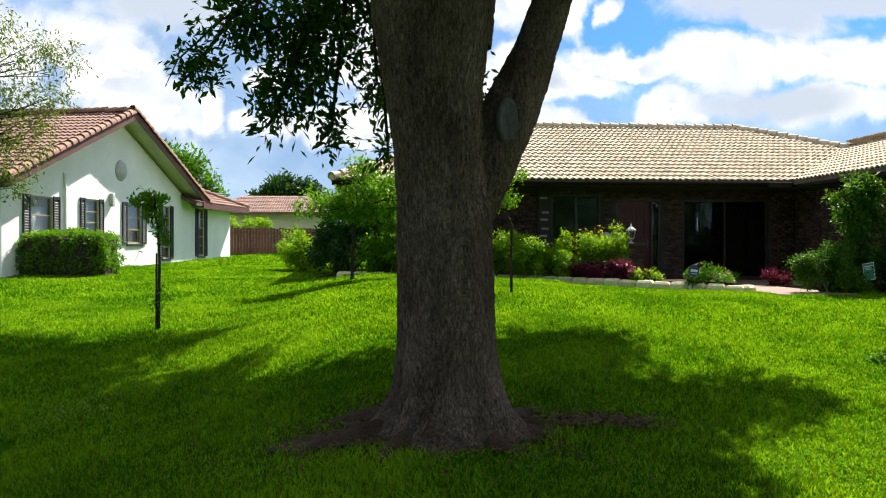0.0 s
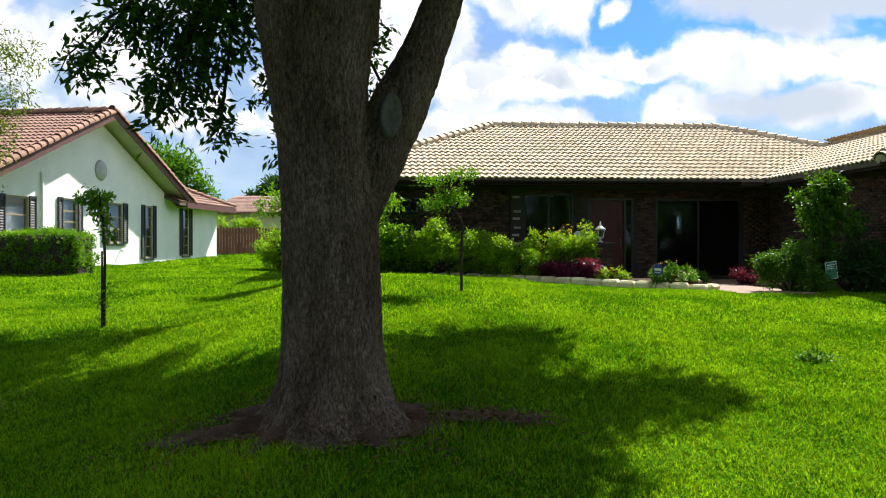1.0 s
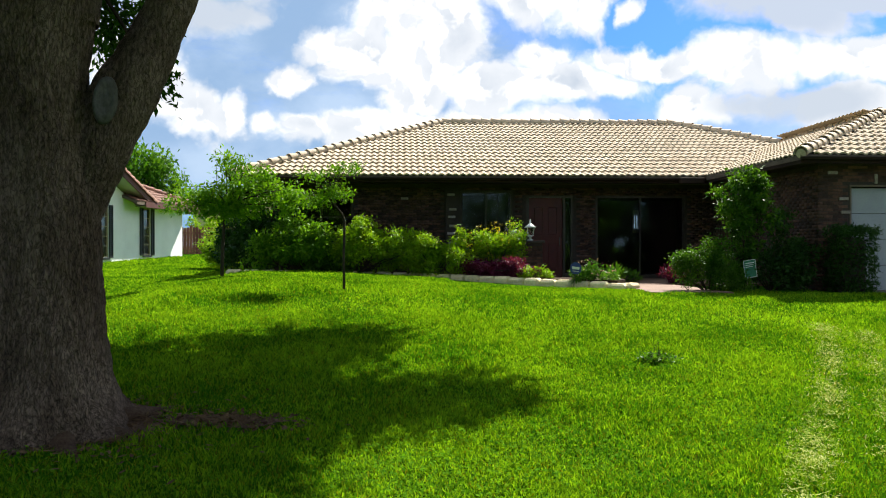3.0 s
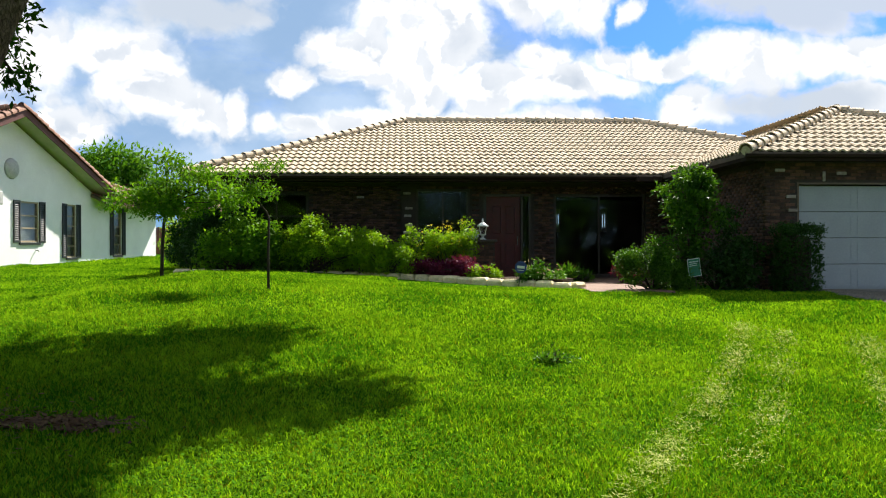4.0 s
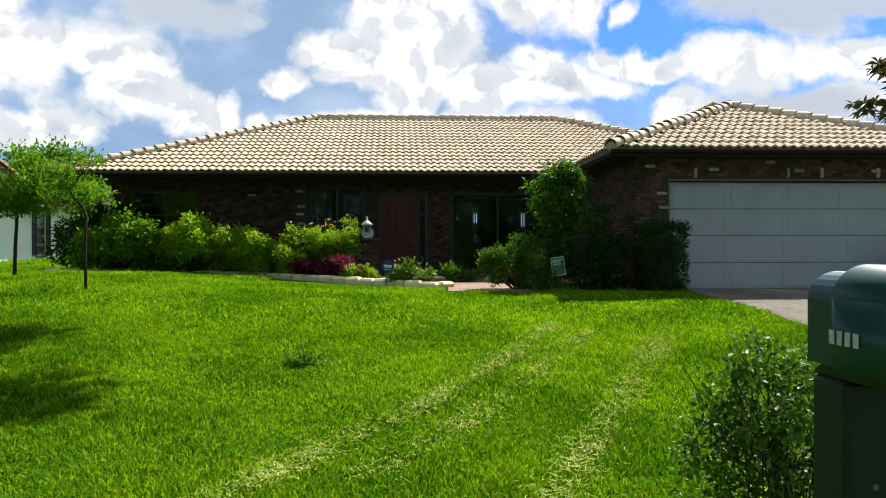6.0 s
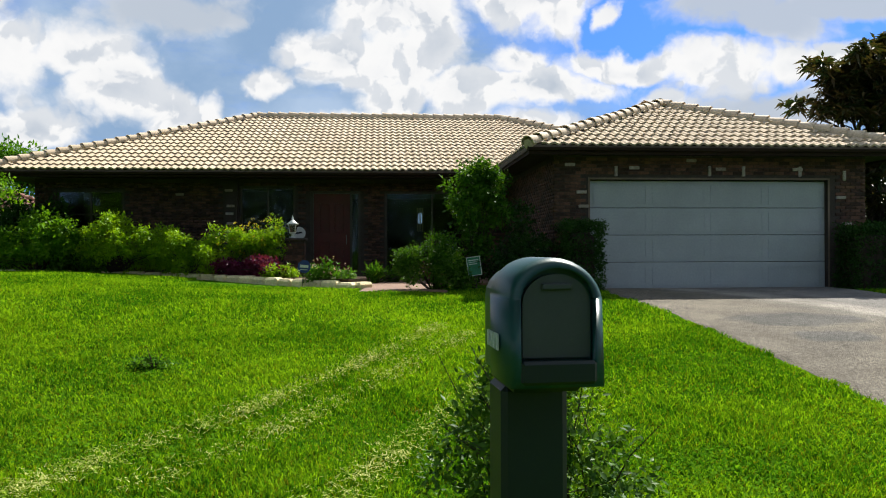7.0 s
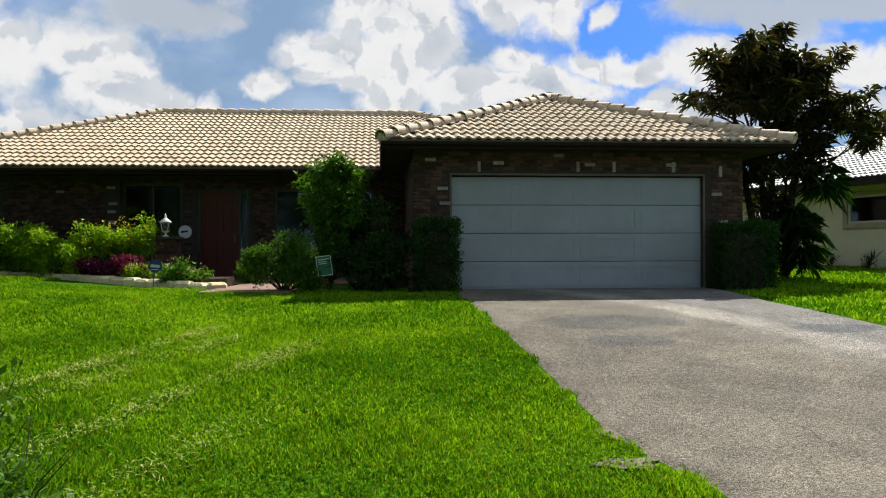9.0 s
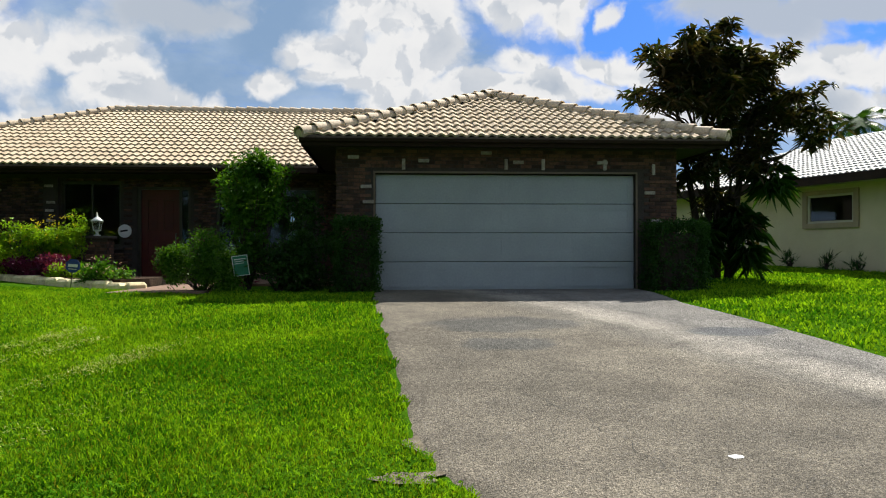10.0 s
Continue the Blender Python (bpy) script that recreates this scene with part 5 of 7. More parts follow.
for k in range(len(ro) - 1):
    bm.faces.new((ro[k], ro[k + 1], ri[k + 1], ri[k]))
    bm.faces.new((ro[k], bo[k], bo[k + 1], ro[k + 1]))
    bm.faces.new((ri[k], ri[k + 1], bi[k + 1], bi[k]))
bm.faces.new((ro[0], ri[0], ri[-1], ro[-1]))
bm.faces.new((ro[0], ro[-1], bo[-1], bo[0]))
bmesh.ops.bevel(bm, geom=[e for e in bm.edges if len(e.link_faces) == 2 and e.calc_face_angle(0) > 0.6], offset=0.014, segments=3, affect="EDGES")
part("hood", bm, M["mb"], mailbox, "green arched hood round the lid", True)
part("lid", arch(bmesh.new(), 0.112, 1.535, 1.71, 2.105, 2.125), M["mb_door"], mailbox, "grey lid in the hood")
part("lid_grip", new_box(7.66, 2.09, 1.755, 7.76, 2.106, 1.775, bevel=0.004), M["mb_door"], mailbox)
part("lower_panel", new_box(7.585, 2.062, 1.452, 7.835, 2.10, 1.528, bevel=0.01), M["mb_shade"], mailbox)
part("bracket", prism(bmesh.new(), [(7.585, 2.16, 1.452), (7.835, 2.16, 1.452), (7.82, 2.24, 1.40), (7.60, 2.24, 1.40)], (0, 0.38, 0)), M["mb_shade"], mailbox)
part("post", new_box(7.588, 2.38, 0.15, 7.832, 2.62, 1.40, bevel=0.022), M["mb_shade"], mailbox)
part("post_screw", rotated(lathe(bmesh.new(), [(0.014, 0.0), (0.013, 0.005), (0.004, 0.006)], (0, 0, 0), 10), pose(7.71, 2.38, 0.98, 90)), M["steel"], mailbox)
part("flag", prism(bmesh.new(), [(7.868, 2.20, 1.665), (7.868, 2.24, 1.655), (7.868, 2.40, 1.72), (7.868, 2.47, 1.735), (7.868, 2.48, 1.775), (7.868, 2.36, 1.77)], (0.012, 0, 0)), M["flag"], mailbox, "faded pinkish white flag")
part("number_plate_recess", new_box(7.846, 2.18, 1.49, 7.872, 2.56, 1.60, bevel=0.004), M["mb"], mailbox)
for k in range(4):
    part("number_bar", new_box(7.872, 2.22 + k * 0.07, 1.51, 7.876, 2.262 + k * 0.07, 1.585), M["bar"], mailbox)
    part("number_bar", new_box(7.543, 2.24 + k * 0.05, 1.545, 7.548, 2.27 + k * 0.05, 1.60), M["bar"], mailbox)

mailbox.rotation_euler = (0, 0, radians(3.4))
mailbox.location = Vector((7.71, 2.07, 0.3)) + Euler((0, 0, radians(3.4))).to_matrix() @ Vector((0.01, 0.28, 0))

scrap = thing("paper_scrap", (13.76, 5.49, g(13.76, 5.49) + 0.012), "small white paper scrap lying on the driveway", "litter")
part("sheet", flat_blob(13.76, 5.49, 0.055, 0.04, 0.016, 8, 9), M["bar"], scrap)

# ---- the oak ----
oak = thing("oak_tree", (-0.71, 5.0, 0.7), "large old oak with a thick furrowed forked grey-brown trunk", "tree")
veg = np.random.default_rng(11)


def bark_ring(c, d, r, seg, flare=0.0):
    """One ring of a trunk: centre, direction, radius, with furrows and lobes."""
    d = Vector(d).normalized()
    a = d.cross(Vector((0, 1, 0))).normalized()
    b = d.cross(a)
    out = []
    for k in range(seg):
        t = 2 * math.pi * k / seg
        q = Vector((math.cos(t), math.sin(t), 0))
        z = c[2]
        lobes = 0.035 * noise.noise((q.x * 1.2, q.y * 1.2, z * 0.6)) + flare * max(0, math.sin(t * 5 + 0.7) * 0.55 + 0.35 + 0.4 * noise.noise((q.x, q.y, 2)))
        warp = 0.35 * noise.noise((q.x * 2, q.y * 2, z * 1.3))
        ridge = noise.noise((q.x * 9 + warp, q.y * 9 + warp, z * 2.4))
        ridge = (1 - abs(ridge) * 2.2)
        cross = 1 - abs(noise.noise((q.x * 4, q.y * 4, z * 11))) * 2
        h = -0.020 * max(0, ridge) ** 3 - 0.008 * max(0, cross) ** 4 + 0.008 * noise.noise((q.x * 20, q.y * 20, z * 16))
        out.append(Vector(c) + (a * math.cos(t) + b * math.sin(t)) * (r + lobes * r / 0.4 + h))
    return out


def trunk_mesh(path, seg, steps, flare=None):
    """path: rows (x, y, z, r); rings between them glide."""
    P = np.array(path, float)
    tt = np.linspace(0, len(P) - 1, steps)
    C = np.stack([np.interp(tt, np.arange(len(P)), P[:, k]) for k in range(4)], 1)
    ker = np.array((1, 2, 3, 2, 1)) / 9
    for _ in range(3):
        pad = np.pad(C, ((2, 2), (0, 0)), mode="edge")
        S = np.stack([np.convolve(pad[:, k], ker, "valid") for k in range(4)], 1)
        C[1:-1] = S[1:-1]
    co = []
    for k in range(steps):
        d = C[min(k + 1, steps - 1), :3] - C[max(k - 1, 0), :3]
        f = flare(C[k, 2]) if flare else 0.0
        co += [tuple(v) for v in bark_ring(tuple(C[k, :3]), d, C[k, 3], seg, f)]
    i = (np.arange(steps - 1)[:, None] * seg + np.arange(seg)[None, :])
    j = (np.arange(steps - 1)[:, None] * seg + (np.arange(seg) + 1)[None, :] % seg)
    f = np.stack((i, j, j + seg, i + seg), -1).reshape(-1, 4)
    return np.array(co), f


TX, TY = -0.705, 4.93
part("trunk", trunk_mesh([(TX, TY, 0.35, 0.74), (TX, TY, 0.62, 0.62), (TX, TY, 0.80, 0.52), (TX, TY, 1.05, 0.44), (TX, TY, 1.40, 0.400), (TX, TY, 1.83, 0.385), (TX - 0.0, TY, 2.4, 0.375),
                          (TX - 0.04, TY, 2.9, 0.365), (TX - 0.09, TY, 3.3, 0.385), (TX - 0.11, TY, 3.65, 0.435), (TX - 0.12, TY, 3.95, 0.48), (TX - 0.12, TY, 4.25, 0.44), (TX - 0.12, TY, 4.5, 0.30), (TX - 0.12, TY, 4.6, 0.03)], 130, 190,
                         lambda z: 0.30 * max(0.0, (1.05 - z) / 0.7) ** 1.6), M["bark"], oak, smooth=True)
part("limb", trunk_mesh([(-0.53, 5.02, 2.2, 0.16), (-0.41, 5.02, 2.6, 0.22), (-0.28, 5.04, 2.95, 0.24), (-0.17, 5.08, 3.2, 0.24), (-0.065, 5.13, 3.43, 0.215), (0.065, 5.19, 3.75, 0.182), (0.20, 5.25, 4.13, 0.165),
                         (0.45, 5.2, 4.9, 0.15), (1.2, 5.8, 6.4, 0.13), (2.4, 7.5, 8.0, 0.09), (3.4, 10, 8.9, 0.05)], 64, 130), M["bark"], oak, smooth=True)
part("stem", trunk_mesh([(TX - 0.30, TY, 3.7, 0.24), (TX - 0.40, TY, 4.3, 0.235), (-1.5, 5.3, 5.6, 0.2), (-2.2, 6.2, 7.2, 0.16), (-2.6, 8.5, 8.8, 0.1), (-2.4, 12, 9.3, 0.05)], 48, 70), M["bark"], oak, smooth=True)
part("stem", trunk_mesh([(TX + 0.12, TY + 0.02, 3.7, 0.25), (TX + 0.16, TY + 0.02, 4.4, 0.245), (-0.4, 5.1, 5.8, 0.2), (0.2, 6.4, 7.4, 0.15), (0.6, 9.0, 8.8, 0.09)], 48, 70), M["bark"], oak, smooth=True)
# the healed branch scar on the limb
part("branch_scar", rotated(lathe(bmesh.new(), [(0.15, -0.06), (0.14, -0.01), (0.12, 0.012), (0.09, 0.008), (0.06, -0.006), (0.03, 0.004)], (0, 0, 0), 22),
     Matrix.Translation((-0.23, 4.80, 3.10)) @ pose(0, 0, 0, 86, 6, 10) @ Matrix.Diagonal((0.62, 1.25, 1, 1))), M["scar"], oak, "pale oval healed branch scar", True)
# surface roots
for k, (a, ln, r) in enumerate(((200, 1.35, 0.12), (236, 0.75, 0.12), (268, 0.55, 0.10), (310, 0.75, 0.11), (335, 0.8, 0.10), (170, 1.0, 0.10), (20, 0.9, 0.1), (90, 0.9, 0.12))):
    pts, rad = [], []
    for j in range(9):
        f = j / 8
        b = radians(a + 16 * noise.noise((k * 3.1, f * 2, 0)))
        x, y = TX + (0.42 + ln * f) * math.cos(b), TY + (0.42 + ln * f) * math.sin(b)
        pts.append((x, y, g(x, y) + 0.05 * (1 - f) ** 2 - 0.03 - 0.05 * f))
        rad.append(r * (1 - 0.75 * f))
    part("root", tube(bmesh.new(), pts, rad, 10), M["root"], oak, smooth=True)

# hanging sprays of leaves beside the trunk
SPRAY = [(-1.72, 5.25, 3.85, 0.50, 0.45, 0.42), (-2.30, 5.25, 3.95, 0.42, 0.35, 0.25), (-2.72, 5.25, 3.55, 0.24, 0.25, 0.26), (-1.95, 5.1, 3.38, 0.33, 0.3, 0.28), (-1.62, 5.2, 3.05, 0.17, 0.2, 0.22),
         (-2.05, 5.0, 3.10, 0.14, 0.16, 0.16), (-1.25, 5.7, 3.55, 0.22, 0.25, 0.35), (-1.15, 5.75, 2.95, 0.13, 0.15, 0.2), (-0.75, 6.5, 4.15, 0.55, 0.4, 0.42), (-0.28, 6.2, 3.55, 0.16, 0.2, 0.25), (-1.5, 5.6, 4.4, 0.8, 0.5, 0.4)]
part("hanging_leaves", leaf_mass(veg, SPRAY, 1150, 7, 0.085, 0.034, 0.055, 0.35, 0.15), M["oak"], oak, "dark green drooping oak leaves")
tw = bmesh.new()
for b in SPRAY:
    c = Vector(b[:3])
    rt = Vector((-1.35, 5.3, 5.0))
    tube(tw, [rt, rt.lerp(c, 0.5) + Vector((0, 0, 0.25)), c, c + Vector((-0.15, 0, -b[5] * 0.7))], [0.03, 0.022, 0.013, 0.004], 5, cap=False)
tube(tw, [(-1.5, 5.3, 4.6), (-2.0, 5.25, 4.25), (-2.5, 5.25, 3.95), (-2.85, 5.25, 3.62), (-2.95, 5.25, 3.4)], [0.02, 0.015, 0.011, 0.007, 0.003], 5, cap=False)
part("twig_work", tw, M["bark_dark"], oak)
# the high unseen crown, over lawn and street, placed for the shade it casts
LEAN = Vector((0.50, 0.78, 1.0))


def over(gx, gy, h, r, rz=0.9):
    c = Vector((gx, gy, g(gx, gy))) + LEAN * h
    return (c.x, c.y, c.z, r, r, rz)


CROWN = [over(*q) for q in ((-6.3, 4.4, 8.0, 1.4), (-4.3, 4.3, 8.4, 1.5), (-2.4, 5.0, 8.2, 1.5), (-0.7, 5.6, 8.6, 1.5), (0.45, 7.3, 8.8, 1.0), (1.2, 7.9, 9.2, 0.55), (1.1, 5.5, 8.3, 0.95), (2.5, 6.0, 8.8, 0.55), (-0.6, 2.5, 7.6, 1.5), (-5.9, 3.2, 7.8, 1.5),
                            (-2.6, 2.4, 7.6, 1.8), (-5.2, 1.8, 7.6, 1.9), (0.2, 3.6, 7.8, 0.9), (-4.4, 3.0, 7.8, 1.5), (-8.2, 3.0, 7.8, 1.9), (0.9, -0.4, 7.2, 1.5), (-1.4, -1.2, 7.0, 2.0), (-4.5, -1.8, 7.2, 2.0), (-5.2, 9.6, 9.6, 0.9), (-6.6, 9.3, 9.6, 1.1),
                            (-4.0, 9.9, 9.8, 0.4), (-1.6, -5, 6.8, 2.2), (2.2, -4, 6.8, 2.0), (-5.5, -5.5, 6.8, 2.2), (-3.2, 7.6, 8.8, 0.35), (-1.2, 6.9, 8.8, 0.4), (-1.2, 3.9, 8.0, 1.4), (-3.4, 3.5, 7.9, 1.5), (0.2, 2.2, 7.6, 1.0), (-5.8, 5.4, 8.4, 0.9), (-2.9, 5.9, 8.5, 0.8), (-4.6, 5.2, 8.4, 1.1), (-6.5, 6.0, 8.6, 1.0), (-7.4, 9.6, 9.6, 1.2), (-3.6, 2.0, 7.6, 1.4), (0.3, 4.6, 8.1, 1.0), (-4.8, 4.0, 8.2, 1.6), (-3.2, 4.6, 8.3, 1.2), (-5.6, 5.6, 8.5, 0.8), (-2.6, 3.2, 7.8, 1.4), (-3.9, 5.0, 8.3, 1.2), (-2.2, 6.0, 8.5, 0.7))]
CROWN += [over(*q) for q in ((-5.2, 7.7, 9.0, 0.9), (-4.0, 6.7, 8.8, 0.9), (-6.3, 7.0, 8.8, 1.1), (-4.6, 6.0, 8.6, 1.0), (-7.6, 7.8, 9.2, 1.2), (-3.6, 5.8, 8.5, 0.9))]
# low unseen clumps added to block sky light over the left lawn
CROWN += [(-5.0, 2.5, 6.3, 1.7, 1.5, 0.8), (-3.0, 1.5, 6.5, 1.7, 1.5, 0.8), (-2.2, 4.2, 7.0, 1.4, 1.2, 0.8), (-6.2, 4.6, 6.8, 1.6, 1.4, 0.8), (-4.2, 0.2, 6.2, 1.7, 1.5, 0.8)]
part("crown", leaf_mass(veg, CROWN, 16500, 8, 0.21, 0.11, 0.18, 0.15, 0.1), M["oak"], oak, "wide dark green leafy crown, unseen, set to shade the lawn")
lb = bmesh.new()
for b in CROWN:
    c = Vector(b[:3])
    rt = Vector((-1.0, 5.3, 5.6)).lerp(Vector((0.2, 6.2, 6.8)), 0.5 + 0.5 * math.sin(c.x))
    tube(lb, [rt, rt.lerp(c, 0.5) + Vector((0, 0, 0.9)), c], [0.11, 0.07, 0.02], 7, cap=False)
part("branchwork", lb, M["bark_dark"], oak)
for x, y, rx, ry, s in ((0.55, 5.05, 0.42, 0.17, 2), (-1.45, 4.72, 0.60, 0.20, 4), (-0.71, 4.95, 0.85, 0.58, 6)):
    tagged(part("bare_earth", flat_blob(x, y, rx, ry, 0.012, s), M["earth"], None), "patch of bare reddish earth at the oak's foot", "bare ground", kind="structure")

for x, y, rx, ry, sd in ((11.58, 5.28, 0.20, 0.10, 5), (11.64, 5.95, 0.08, 0.14, 7)):
    tagged(part("worn_edge", flat_blob(x, y, rx, ry, 0.002, sd, 40, ragged=0.9), M["earth_grey"], None), "crumbled sandy soil at the driveway's edge", "bare ground", kind="structure")
dl = 1500
la, lr = veg.random(dl) * 6.283, 0.45 + np.abs(veg.normal(size=dl)) * 0.42
lx, ly = TX + np.cos(la) * lr * 1.25, TY - 0.05 + np.sin(la) * lr * 0.8
lx[:420], ly[:420] = 0.6 + veg.normal(size=420) * 0.28, 5.05 + veg.normal(size=420) * 0.12
lz = gz(lx, ly) + 0.02
lt = veg.random(dl) * 6.283
ld = np.stack((np.cos(lt), np.sin(lt), veg.normal(size=dl) * 0.25), 1) * 0.035
ls = np.stack((-np.sin(lt), np.cos(lt), veg.normal(size=dl) * 0.25), 1) * 0.014
lp = np.stack((lx, ly, lz), 1)
li = np.arange(dl)[:, None] * 4
tagged(part("fallen_leaves", (np.stack((lp - ld, lp + ls, lp + ld, lp - ls), 1).reshape(-1, 3), np.concatenate((li + (0, 1, 2), li + (0, 2, 3)), 1).reshape(-1, 3)), M["litter"], None), "brown fallen leaves round the oak's foot", "leaf litter", kind="stuff")


# ---- small trees, shrubs and flowers ----
def shrub(name, blobs, twigs, per, length, width, leaf, label, category="shrub", spray=0.05, droop=0.1, hollow=0.45, flowers=None, group="", stem_r=0.018):
    x, y = blobs[0][0], blobs[0][1]
    z = min(g(x, y), 1.32)
    ob = thing(name, (x, y, z), label, category, group)
    part("foliage", leaf_mass(veg, clumps(veg, blobs), int(twigs * 1.5), per, length, width, spray * 0.8, droop, hollow), M[leaf], ob)
    bm = bmesh.new()
    twigs_in(bm, veg, (x, y, z - 0.05), blobs, 12 + 2 * len(blobs), stem_r, 5, 0.06)
    part("woody_stem", bm, M["bark_dark"], ob)
    if flowers:
        mname, count, size = flowers
        top = [(b[0], b[1], b[2] + b[5] * 0.15, b[3], b[4], b[5]) for b in blobs]
        tagged(part("blossom", leaf_mass(veg, top, count, 4, size, size * 0.8, size * 0.5, -0.4, 0.9), M[mname], ob), kind="stuff")
    return ob


def small_tree(at, stem, blobs, twigs, per, length, width, leaf, label, r=0.03, limbs=10, spray=0.05, droop=0.1):
    ob = thing("young_tree", at, label, "tree")
    part("trunk", tube(bmesh.new(), stem, [r * (1 - 0.5 * k / len(stem)) for k in range(len(stem))], 8), M["bark_dark"], ob, smooth=True)
    bm = bmesh.new()
    twigs_in(bm, veg, stem[-1], blobs, limbs, r * 0.45, 5, 0.08)
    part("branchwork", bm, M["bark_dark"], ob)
    part("crown", leaf_mass(veg, clumps(veg, blobs, 7), int(twigs * 1.1), per, length, width, spray * 0.7, droop, 0.3), M[leaf], ob)
    return ob


# sapling on the lawn before the white house, tied to a stake
sx, sy = -4.63, 11.19
sap = small_tree((sx, sy, 0.85), [(sx, sy, 0.8), (sx + 0.01, sy, 1.3), (sx + 0.02, sy, 1.9), (sx + 0.0, sy, 2.4), (sx - 0.05, sy, 2.62)],
                 [(sx - 0.16, sy, 2.82, 0.24, 0.2, 0.13), (sx + 0.08, sy, 2.78, 0.1, 0.1, 0.12), (sx, sy, 2.45, 0.09, 0.1, 0.1), (sx + 0.1, sy, 2.2, 0.08, 0.08, 0.08), (sx - 0.12, sy, 2.62, 0.12, 0.1, 0.08)], 120, 6, 0.085, 0.040, "fresh",
                 "thin staked sapling with a small leafy top", 0.026, 10)
tagged(part("low_shoots", leaf_mass(veg, [(sx + 0.05, sy, 1.28, 0.24, 0.2, 0.20), (sx, sy, 1.02, 0.12, 0.12, 0.14)], 36, 5, 0.06, 0.028, 0.05, 0.0, 0.3), M["fresh"], sap, "leafy side shoots"), kind="stuff")
part("stake", tube(bmesh.new(), [(sx - 0.035, sy + 0.02, 0.75), (sx - 0.03, sy + 0.02, 2.0)], [0.018, 0.016], 6), M["bark_dark"], sap)
# young tree at the bed's end, with a flat layered crown
x, y = -1.84, 15.74
small_tree((x, y, 1.39), [(x, y, 1.3), (x + 0.02, y, 2.0), (x + 0.05, y, 2.5), (x + 0.1, y, 2.9)],
           [(x + 0.0, y, 3.15, 1.15, 0.9, 0.42), (x - 0.75, y, 3.0, 0.55, 0.5, 0.28), (x + 0.9, y, 3.35, 0.7, 0.6, 0.32), (x + 0.3, y, 3.75, 0.6, 0.5, 0.18), (x + 0.2, y, 2.75, 0.55, 0.5, 0.14), (x + 1.35, y, 3.0, 0.5, 0.4, 0.3)], 1000, 8, 0.09, 0.038, "fresh",
           "young tree with feathery flat layers of green leaves", 0.04, 24, 0.10, 0.05)
# sapling with a bent stem on the lawn
x, y = 0.98, 12.0
small_tree((x, y, 1.31), [(x, y, 1.25), (x - 0.005, y, 1.9), (x + 0.01, y, 2.45), (x - 0.03, y, 2.56), (x - 0.16, y, 2.72), (x - 0.26, y, 2.86)],
           [(x - 0.25, y, 2.86, 0.34, 0.3, 0.10), (x - 0.5, y, 2.78, 0.25, 0.25, 0.10), (x - 0.05, y, 3.28, 0.36, 0.3, 0.07), (x - 0.45, y, 3.2, 0.3, 0.25, 0.06), (x + 0.12, y, 3.36, 0.22, 0.2, 0.06), (x - 0.1, y, 3.0, 0.25, 0.2, 0.08)], 300, 7, 0.055, 0.022, "fresh",
           "slender bent sapling with airy layers of small leaves", 0.024, 22, 0.06, 0.0)

# bushes in the bed, from the far end to the pillar
shrub("bush", [(-2.1, 19.7, 2.2, 0.7, 0.7, 0.95), (-1.4, 20.0, 2.7, 0.9, 0.4, 0.8), (-2.4, 20.8, 2.1, 0.6, 0.8, 0.85), (-0.6, 19.7, 2.2, 0.9, 0.5, 0.8)], 700, 8, 0.11, 0.05, "dark", "tall dark green bush at the corner of the house", spray=0.09)
shrub("bush", [(-0.75, 18.5, 2.05, 0.72, 0.55, 0.66), (-1.35, 18.5, 1.85, 0.45, 0.45, 0.5), (-0.15, 18.6, 2.0, 0.5, 0.45, 0.6)], 700, 8, 0.09, 0.045, "fresh", "rounded green bush in the flower bed", spray=0.08)
shrub("bush", [(0.7, 18.6, 2.1, 0.62, 0.55, 0.68), (1.3, 18.6, 2.15, 0.68, 0.55, 0.68), (1.95, 18.5, 1.95, 0.58, 0.5, 0.6), (2.35, 18.45, 1.75, 0.4, 0.4, 0.42)], 1150, 8, 0.075, 0.036, "lime", "large yellow-green bush with fine leaves", spray=0.07)
shrub("bush", [(0.2, 18.5, 1.6, 0.35, 0.2, 0.28), (-0.2, 18.5, 1.55, 0.3, 0.2, 0.25), (0.55, 18.45, 1.55, 0.3, 0.15, 0.2)], 170, 6, 0.10, 0.07, "glossy", "low bluish green plant at the kerb", spray=0.06)
shrub("bush", [(2.75, 18.25, 1.85, 0.55, 0.45, 0.42), (3.25, 18.15, 1.85, 0.42, 0.4, 0.42), (2.4, 18.3, 1.75, 0.35, 0.3, 0.36)], 640, 8, 0.065, 0.032, "lime", "bright lime green bush", spray=0.06)
shrub("bush", [(4.15, 18.15, 2.05, 0.55, 0.42, 0.48), (4.55, 18.2, 2.15, 0.35, 0.36, 0.42), (3.75, 18.15, 1.9, 0.42, 0.36, 0.42)], 680, 8, 0.06, 0.03, "lime", "yellow flowering green bush beside the pillar", spray=0.06, flowers=("yellow", 130, 0.035))
shrub("ground_cover", [(3.95, 17.72, 1.50, 0.5, 0.30, 0.22), (3.5, 18.0, 1.50, 0.35, 0.18, 0.19), (4.45, 17.4, 1.47, 0.45, 0.30, 0.21), (4.80, 17.15, 1.42, 0.3, 0.22, 0.18)], 760, 7, 0.07, 0.03, "purple", "low deep purple foliage along the kerb", "plant", 0.04, flowers=("pink", 40, 0.02))
shrub("plant", [(5.05, 17.0, 1.45, 0.28, 0.2, 0.18), (4.75, 16.95, 1.38, 0.15, 0.15, 0.12)], 110, 6, 0.08, 0.03, "lime", "small pale green plant at the kerb", "plant", 0.04)
